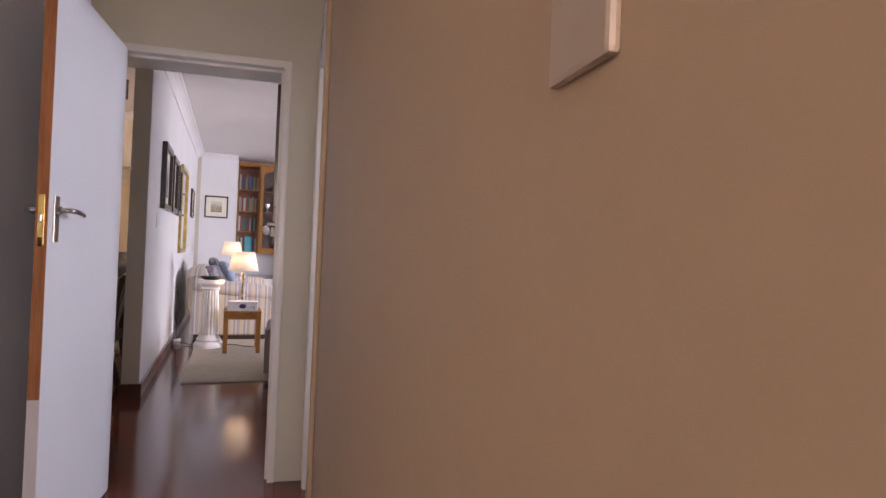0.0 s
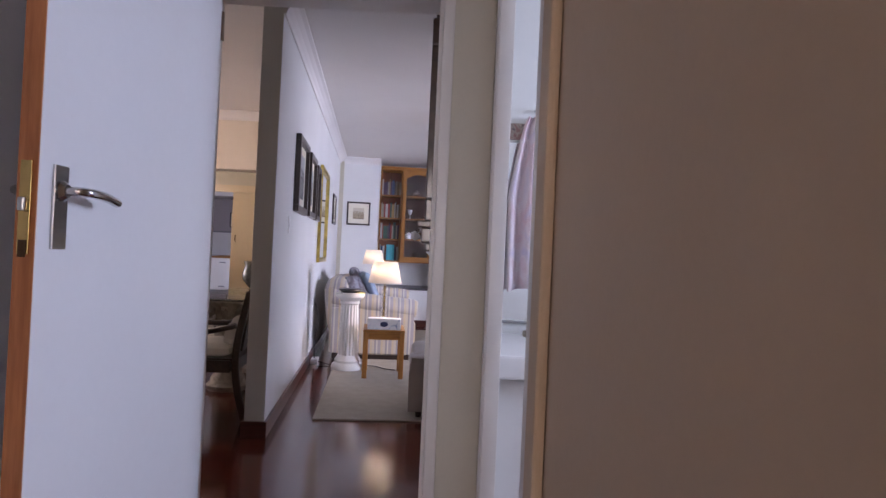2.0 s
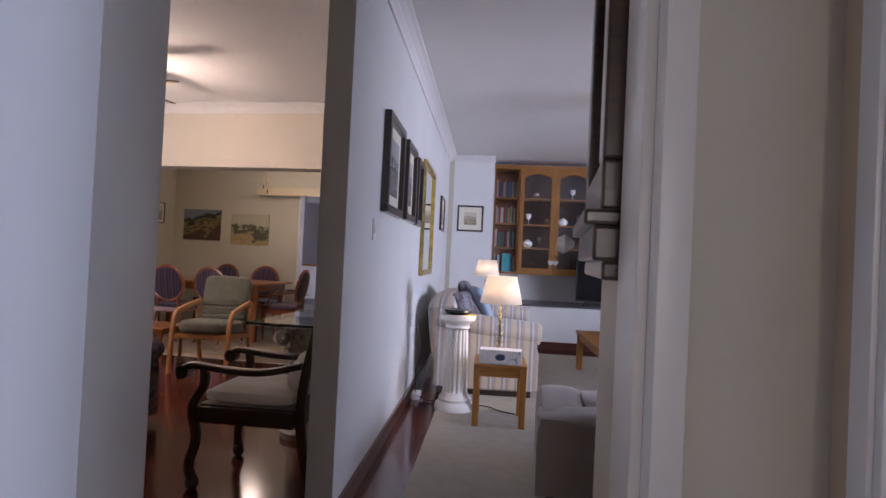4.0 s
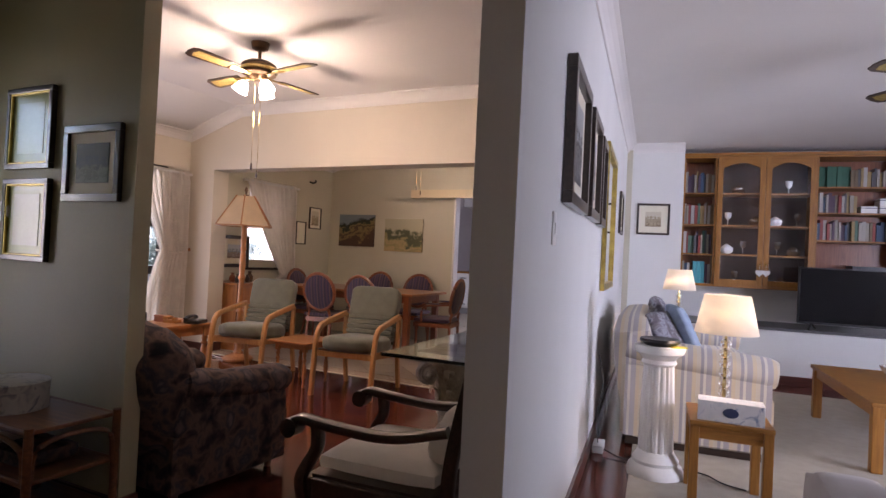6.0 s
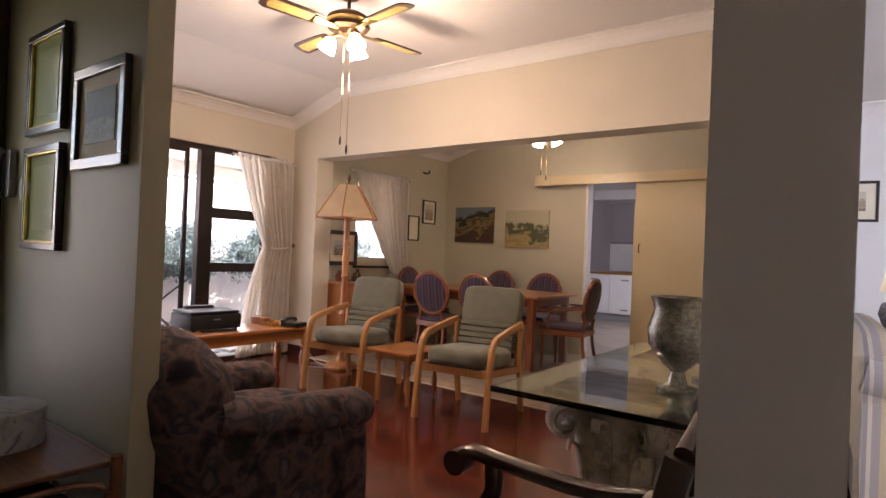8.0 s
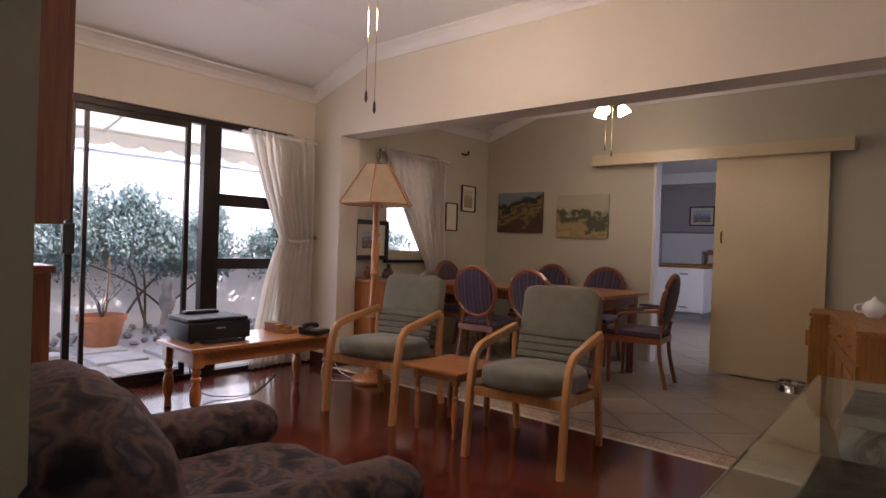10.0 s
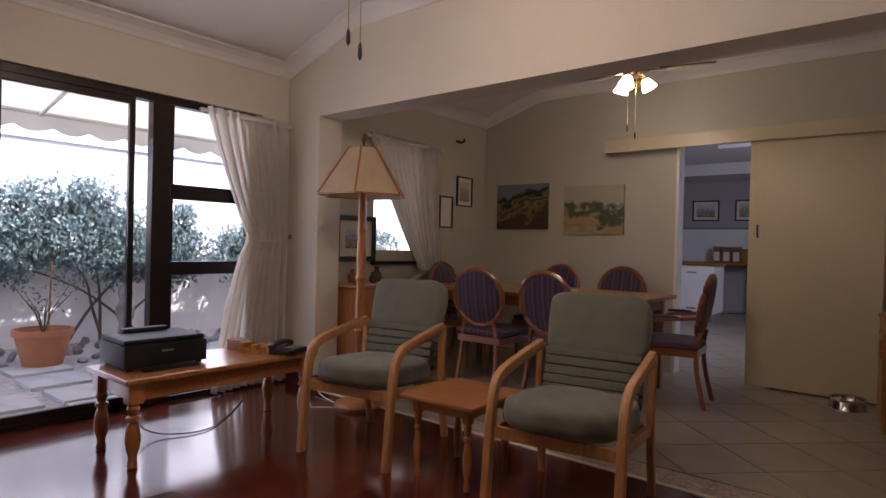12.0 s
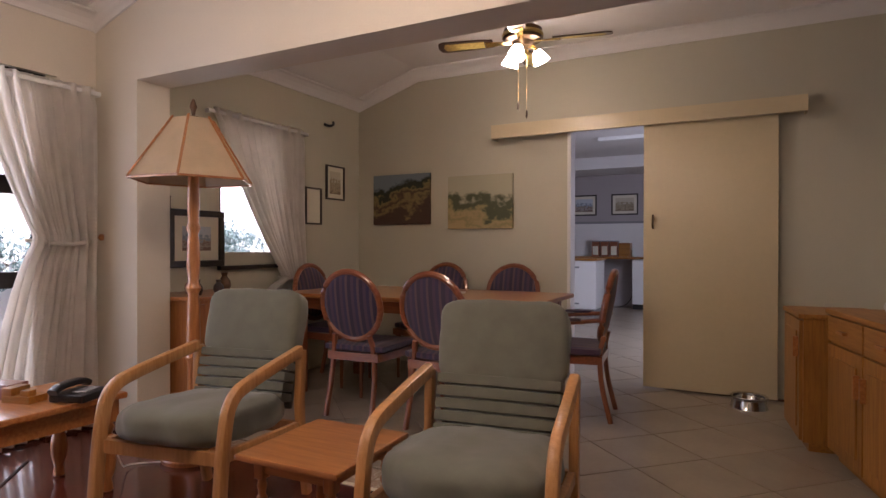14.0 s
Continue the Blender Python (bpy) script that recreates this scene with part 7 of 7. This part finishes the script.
for nm, cols, cnt, rad, spread, zc, dep in (("painted_leaf", "leaf_dark", 22, 0.035, 0.19, 0.05, 0.0252), ("painted_bloom", "bloom_pink", 20, 0.038, 0.15, 0.09, 0.0272), ("painted_bloom", "bloom_white", 12, 0.032, 0.13, 0.07, 0.0292)):
    bm = bmesh.new()
    for k in range(cnt):
        a, q, r0 = flr.uniform(0, 6.28), spread * math.sqrt(flr.random()), rad * flr.uniform(0.6, 1.1)
        lathe(bm, [(r0, 0), (r0 * 0.7, 0.0015)], 9, pose(q * math.cos(a), -dep, zc + 0.8 * q * math.sin(a), 90, 0, 0))
    part(nm, bm, cols, fpic, "loose painted blooms" if "bloom" in nm else "painted foliage", smooth=0)
bm = bmesh.new()
lathe(bm, [(0.11, 0), (0.10, 0.001)], 24, pose(0, -0.0258, -0.13, 90, 0, 0) @ Matrix.Diagonal((1, 0.72, 1, 1)))
part("painted_vase", bm, "bloom_vase", fpic, "painted pale vase", smooth=0)
trl = thing("towel_rail", pose(2.28, 2.0, 1.27), "white towel rail with a folded pale green towel", "towel rail")
bm = bmesh.new()
sweep(bm, [(-0.3, 0.07, 0), (0.3, 0.07, 0)], circ(0.009, 10))
part("rail", bm, "bath_white", trl)
for x in (-0.28, 0.28):
    bm = bmesh.new()
    lathe(bm, [(0.025, 0), (0.025, 0.01), (0.012, 0.02), (0.012, 0.08)], 12, pose(x, 0, 0, -90, 0, 0))
    part("bracket", bm, "bath_white", trl)
M["mint"] = mat("pale mint towel", (0.50, 0.60, 0.56), 0.95, 0, 0.15, 18, 220, 0.5)
bm = bmesh.new()
cushion(bm, -0.22, 0.12, 0.05, 0.09, -0.20, 0.012, 0.1, 5)
part("folded_towel", bm, "mint", trl, "pale mint towel folded over the rail")
tpr = thing("toilet_roll_holder", pose(2.85, 2.0, 0.72), "toilet roll on a steel wall holder", "toilet roll")
part("back_plate", B((-0.07, 0.07, 0, 0.02, 0.03, 0.08), bevel=0.004), "steel", tpr)
bm = bmesh.new()
lathe(bm, [(0.05, -0.055), (0.05, 0.055)], 20, pose(0, 0.06, 0.0, 0, 90, 0))
part("roll", bm, "kitchen_white", tpr)

# ---- patio beyond the sliding door ----
setting("ground", B((-400, 400, -400, 400, -0.6, -0.35)), mat("dry earth", (0.20, 0.16, 0.11), 0.95, 0, 0.2, 3, 40, 0.3), "bare ground beyond the house", "ground")
M["gravel"] = mat("pale gravel", (0.55, 0.51, 0.46), 0.95, 0, 0.35, 35, 120, 1.0)
setting("patio", B((-8.95, -5.62, 2.0, 15.0, -0.35, -0.10)), "gravel", "pale gravel bed of the patio", "patio")
M["slab"] = mat("grey paving slab", (0.50, 0.50, 0.49), 0.9, 0, 0.15, 6, 60, 0.25, rand=0.08)
pvr = random.Random(3)
for i in range(4):
    for j in range(9):
        if pvr.random() < 0.2 and i > 1:
            continue
        o = part("paving_slab", B((-0.23, 0.23, -0.23, 0.23, -0.03, 0.025), bevel=0.008), "slab", None, "", pose(-5.95 - i * 0.56 + pvr.uniform(-0.02, 0.02), 5.2 + j * 0.56 + pvr.uniform(-0.02, 0.02), -0.09, 0, 0, pvr.uniform(-2, 2)))
        tagged(o, "square grey concrete stepping slab in the gravel", "paving slab", "patio slabs")
M["garden_wall"] = mat("white garden wall", (0.80, 0.78, 0.78), 0.85, 0, 0.08, 2.5, 40, 0.3)
setting("wall_garden", B((-9.1, -8.95, 0.0, 17.0, -0.35, 2.15), (-9.13, -8.92, 0.0, 17.0, 2.15, 2.21)), "garden_wall", "white plastered garden wall", "garden wall")
# stones at the foot of the wall
bm = bmesh.new()
for i in range(260):
    bmesh.ops.create_icosphere(bm, subdivisions=1, radius=1, matrix=pose(-8.2 + pvr.uniform(-0.65, 0.55), pvr.uniform(5.0, 13.0), -0.08 + pvr.uniform(0, 0.04), pvr.uniform(0, 90), pvr.uniform(0, 90), pvr.uniform(0, 360)) @ Matrix.Diagonal((pvr.uniform(0.03, 0.075), pvr.uniform(0.03, 0.06), pvr.uniform(0.02, 0.045), 1)))
M["stone"] = mat("grey garden stone", (0.30, 0.27, 0.25), 0.85, 0, 0.3, 12, 60, 0.3)
o = part("garden_stones", bm, "stone")
tagged(o, "loose grey garden stones along the wall", "stones", kind="stuff")
# awning
aw = thing("awning", Matrix(), "cream canvas awning with a scalloped valance over the patio", "awning")
M["canvas"] = thin(mat("cream canvas", (0.80, 0.75, 0.66), 0.9, 0, 0.06, 6, 200, 0.15), 0.65)
bm = bmesh.new()
a = [bm.verts.new(p) for p in ((-5.63, 4.5, 2.62), (-5.63, 13.5, 2.62), (-7.6, 13.5, 2.20), (-7.6, 4.5, 2.20))]
bm.faces.new(a)
o = part("canopy", bm, "canvas", aw, smooth=0)
o.modifiers.new("thick", "SOLIDIFY").thickness = 0.004
bm = bmesh.new()
top, bot = [], []
for i in range(361):
    y = 4.5 + 9.0 * i / 360
    top.append(bm.verts.new((-7.6, y, 2.20)))
    bot.append(bm.verts.new((-7.605, y, 2.07 - 0.05 * abs(math.sin(math.pi * (y - 4.5) / 0.30)))))
for i in range(360):
    bm.faces.new((top[i], top[i + 1], bot[i + 1], bot[i]))
o = part("valance", bm, "canvas", aw, "scalloped canvas valance", smooth=0)
o.modifiers.new("thick", "SOLIDIFY").thickness = 0.003
for y in (5.4, 8.0, 10.6, 13.0):
    bm = bmesh.new()
    sweep(bm, [(-5.63, y, 2.58), (-7.58, y, 2.17)], circ(0.016, 8))
    part("support_arm", bm, "kitchen_white", aw)
for y in (4.6, 13.4):
    bm = bmesh.new()
    sweep(bm, [(-7.58, y, -0.12), (-7.58, y, 2.19)], circ(0.02, 8))
    part("post", bm, "kitchen_white", aw)
bm = bmesh.new()
sweep(bm, [(-7.59, 4.5, 2.19), (-7.59, 13.5, 2.19)], circ(0.02, 8))
part("front_bar", bm, "kitchen_white", aw)

# climbers trained on the garden wall
LEAF = thin(blotched("grey-green leaf", [(0.08, 0.13, 0.12), (0.15, 0.22, 0.21), (0.28, 0.36, 0.38), (0.10, 0.17, 0.16)], 30, 0.26, 0.05, 1), 0.4)
M["leaf"] = LEAF
M["bark"] = mat("brown bark", (0.10, 0.075, 0.055), 0.9, 0, 0.3, 20, 90, 0.6)


def climber(y, spread, height, seed, n, label):
    """Crooked stems fanning from one foot into a ragged, flattened head of leaves."""
    r = random.Random(seed)
    t = thing("shrub", pose(-8.70, y, -0.10), label, "shrub", "shrubs on the garden wall")
    bm = bmesh.new()
    tips = []
    for k in range(5):
        a = ((k * 3) % 5 - 2) / 2 + r.uniform(-0.12, 0.12)
        foot = spread * r.uniform(-0.45, 0.45)
        p = [(0, foot, 0)]
        for i in range(1, 6):
            f = i / 5
            p.append((r.uniform(-0.07, 0.05), foot * (1 - f) + spread * a * f ** 1.3 + r.uniform(-0.09, 0.09), height * (0.84 - 0.10 * abs(a)) * f ** 0.8 + r.uniform(-0.05, 0.05)))
        q = arc(p, 4)
        sweep(bm, q, circ(0.017, 6), scales=[1 - 0.78 * i / (len(q) - 1) for i in range(len(q))])
        tips += [v for v in q if v[2] > 0.5 * height]
        for _ in range(6):
            s0 = Vector(q[r.randrange(len(q) // 2, len(q))])
            e0 = s0 + Vector((r.uniform(-0.1, 0.2), r.uniform(-0.3, 0.3), r.uniform(-0.05, 0.3)))
            sweep(bm, [s0, (s0 + e0) / 2 + Vector((0, 0, 0.03)), e0], circ(0.006, 5), scales=[1, 0.7, 0.35])
            tips.append(e0)
    part("branches", bm, "bark", t, "crooked bare branches")
    clumps = []
    for i in range(int(62 * spread)):
        c0 = Vector(tips[r.randrange(len(tips))])
        clumps.append((Vector((0.06, c0.y + r.gauss(0, 0.17), max(0.46 * height, c0.z - 0.08 + r.gauss(0, 0.15)))), r.uniform(0.10, 0.30)))
    vs, fs = [], []
    for i in range(n):
        c0, rad = clumps[r.randrange(len(clumps))]
        dv = Vector((r.gauss(0, 1), r.gauss(0, 1), r.gauss(0, 1))).normalized() * rad * r.uniform(0.3, 1.15)
        cl = c0 + Vector((max(-0.16, dv.x * 0.9), dv.y * 1.15, dv.z))
        s0 = r.uniform(0.024, 0.044)
        rot = Euler((r.uniform(-1, 1), r.uniform(-0.2, 1.3), r.uniform(-1.2, 1.2))).to_matrix()
        b0 = len(vs)
        for u, w, h in ((-1, 0, 0), (-0.2, 0.42, 0.1), (0.9, 0, -0.1), (-0.2, -0.42, 0.1)):
            vs.append(tuple(cl + rot @ Vector((h * s0, w * s0, u * s0)) if i % 2 else cl + rot @ Vector((u * s0, w * s0, h * s0))))
        fs.append((b0, b0 + 1, b0 + 2, b0 + 3))
    me = bpy.data.meshes.new("leaves")
    me.from_pydata(vs, [], fs)
    me.materials.append(LEAF)
    o = new("leaves", me)
    o.parent = t
    tagged(o, "many small grey-green leaves", kind="stuff")
    return t


climber(8.9, 1.75, 1.85, 1, 26000, "leafy grey-green climber spread on the white garden wall")
climber(11.9, 1.4, 1.95, 2, 14000, "leafy grey-green climber spread on the white garden wall, further along")
climber(6.5, 0.85, 1.7, 3, 6000, "thin leafy climber on the white garden wall")


def pot(m, r, h, mt, label):
    p = thing("flower_pot", m, label, "flower pot")
    bm = bmesh.new()
    lathe(bm, [(r * 0.62, 0), (r * 0.92, h * 0.82), (r, h * 0.84), (r, h), (r * 0.88, h), (r * 0.85, h * 0.86), (0, h * 0.84)], 28, cap=False)
    part("pot", bm, mt, p)
    return p


M["terracotta"] = mat("terracotta", (0.42, 0.16, 0.07), 0.8, 0, 0.15, 6, 60, 0.2)
fp = pot(pose(-7.75, 8.10, -0.10), 0.24, 0.36, "terracotta", "large terracotta pot with a leggy staked plant")
bm = bmesh.new()
for k in range(7):
    a = k * 0.9
    sweep(bm, [(0, 0, 0.3), (0.06 * math.cos(a), 0.06 * math.sin(a), 0.5), (0.22 * math.cos(a), 0.22 * math.sin(a), 0.62 + 0.06 * (k % 3))], circ(0.007, 5), scales=[1, 0.8, 0.4])
part("stems", bm, "bark", fp)
bm = bmesh.new()
sweep(bm, [(0.02, 0.03, 0.3), (0.0, 0.06, 0.98)], circ(0.008, 6))
part("stake", bm, "oak", fp)
vs, fs = [], []
lr2 = random.Random(9)
for i in range(70):
    a = lr2.uniform(0, 6.28)
    rr = lr2.uniform(0.08, 0.26)
    cl = Vector((rr * math.cos(a), rr * math.sin(a), lr2.uniform(0.5, 0.78)))
    rot = Euler((lr2.uniform(-1, 1), lr2.uniform(-1, 1), lr2.uniform(0, 6.28))).to_matrix()
    b0 = len(vs)
    for u, w in ((-1, 0), (0, 0.45), (1, 0), (0, -0.45)):
        vs.append(tuple(cl + rot @ Vector((u * 0.024, w * 0.024, 0))))
    fs.append((b0, b0 + 1, b0 + 2, b0 + 3))
me = bpy.data.meshes.new("leaves")
me.from_pydata(vs, [], fs)
me.materials.append(LEAF)
o = new("leaves", me)
o.parent = fp
o["kind"] = "stuff"
f2 = pot(pose(-7.75, 7.1, -0.10), 0.17, 0.2, "stone", "small stone bowl pot with green leaves")
vs, fs = [], []
for i in range(220):
    a = lr2.uniform(0, 6.28)
    rr = lr2.uniform(0.0, 0.15)
    cl = Vector((rr * math.cos(a), rr * math.sin(a), lr2.uniform(0.17, 0.32)))
    rot = Euler((lr2.uniform(-1, 1), lr2.uniform(-1, 1), lr2.uniform(0, 6.28))).to_matrix()
    b0 = len(vs)
    for u, w in ((-1, 0), (0, 0.5), (1, 0), (0, -0.5)):
        vs.append(tuple(cl + rot @ Vector((u * 0.035, w * 0.035, 0))))
    fs.append((b0, b0 + 1, b0 + 2, b0 + 3))
me = bpy.data.meshes.new("leaves")
me.from_pydata(vs, [], fs)
me.materials.append(mat("fresh green leaf", (0.06, 0.16, 0.03), 0.5, bump=0))
o = new("leaves", me)
o.parent = f2
o["kind"] = "stuff"
bm = bmesh.new()
lathe(bm, [(0.14, 0), (0.15, 0.06), (0.08, 0.09), (0.06, 0.25), (0.09, 0.32), (0.10, 0.42), (0.06, 0.5), (0.075, 0.58), (0.06, 0.66), (0.02, 0.70)], 18, pose(-8.45, 9.1, -0.10))
tagged(part("garden_statue", bm, "stone"), "weathered stone garden figure by the wall", "statue")

# ---- dining and kitchen floor tiles, laid on the diagonal ----
def clip(poly, axis, lim, keep):
    out = []
    for i in range(len(poly)):
        a, b = poly[i], poly[(i + 1) % len(poly)]
        ia, ib = (a[axis] - lim) * keep >= 0, (b[axis] - lim) * keep >= 0
        if ia:
            out.append(a)
        if ia != ib:
            t = (lim - a[axis]) / (b[axis] - a[axis])
            out.append((a[0] + t * (b[0] - a[0]), a[1] + t * (b[1] - a[1])))
    return out


floor_dining = bpy.data.objects["floor_dining"]
TS, GAP = 0.42, 0.006
h = (TS - GAP) / 2 * math.sqrt(2)
whole = None
for i in range(-6, 46):
    for j in range(-6, 46):
        cxx = -5.4 + (i - j) * TS / math.sqrt(2)
        cyy = 9.0 + (i + j - 20) * TS / math.sqrt(2)
        for (ax0, ax1, ay0, ay1) in ((-5.4, -0.95, 9.30, 11.80), (-5.4, -1.52, 11.80, 18.0)):
            poly = [(cxx - h, cyy), (cxx, cyy - h), (cxx + h, cyy), (cxx, cyy + h)]
            full = all(ax0 <= x <= ax1 and ay0 <= y <= ay1 for x, y in poly)
            if not full:
                for ax, lim, kp in ((0, ax0, 1), (0, ax1, -1), (1, ay0, 1), (1, ay1, -1)):
                    poly = clip(poly, ax, lim, kp) if poly else poly
                if len(poly) < 3:
                    continue
                mx, my = sum(p[0] for p in poly) / len(poly), sum(p[1] for p in poly) / len(poly)
                if max(abs(p[0] - mx) + abs(p[1] - my) for p in poly) < 0.03:
                    continue
                bm = prism(bmesh.new(), [(x - mx, y - my) for x, y in poly], -0.008, 0.0)
                part("floor_tile", bm, "tile", floor_dining, "", Matrix.Translation((mx, my, 0)), smooth=0)
            else:
                if whole is None:
                    bm = prism(bmesh.new(), [(-h, 0), (0, -h), (h, 0), (0, h)], -0.008, 0.0)
                    o = part("floor_tile", bm, "tile", floor_dining, "", Matrix.Translation((cxx, cyy, 0)), smooth=0)
                    whole = o.data
                else:
                    o = new("floor_tile", whole)
                    o.parent = floor_dining
                    o.matrix_basis = Matrix.Translation((cxx, cyy, 0))
bt_me = None
for i in range(22):
    x = -5.1 + 0.2 * i
    if bt_me is None:
        o = part("border_tile", B((0.002, 0.198, 0.0, 0.20, -0.008, 0.0)), "tile_border", floor_dining, "patterned terracotta border tile", Matrix.Translation((x, 9.085, 0)), smooth=0)
        bt_me = o.data
    else:
        o = new("border_tile", bt_me)
        o.parent = floor_dining
        o["label"] = "patterned terracotta border tile"
        o.matrix_basis = Matrix.Translation((x, 9.085, 0))
setting("threshold_strip", B((-5.11, -0.8, 9.06, 9.083, -0.004, 0.006), bevel=0.002), "mount", "pale strip where the wooden floor meets the tiles", "threshold")
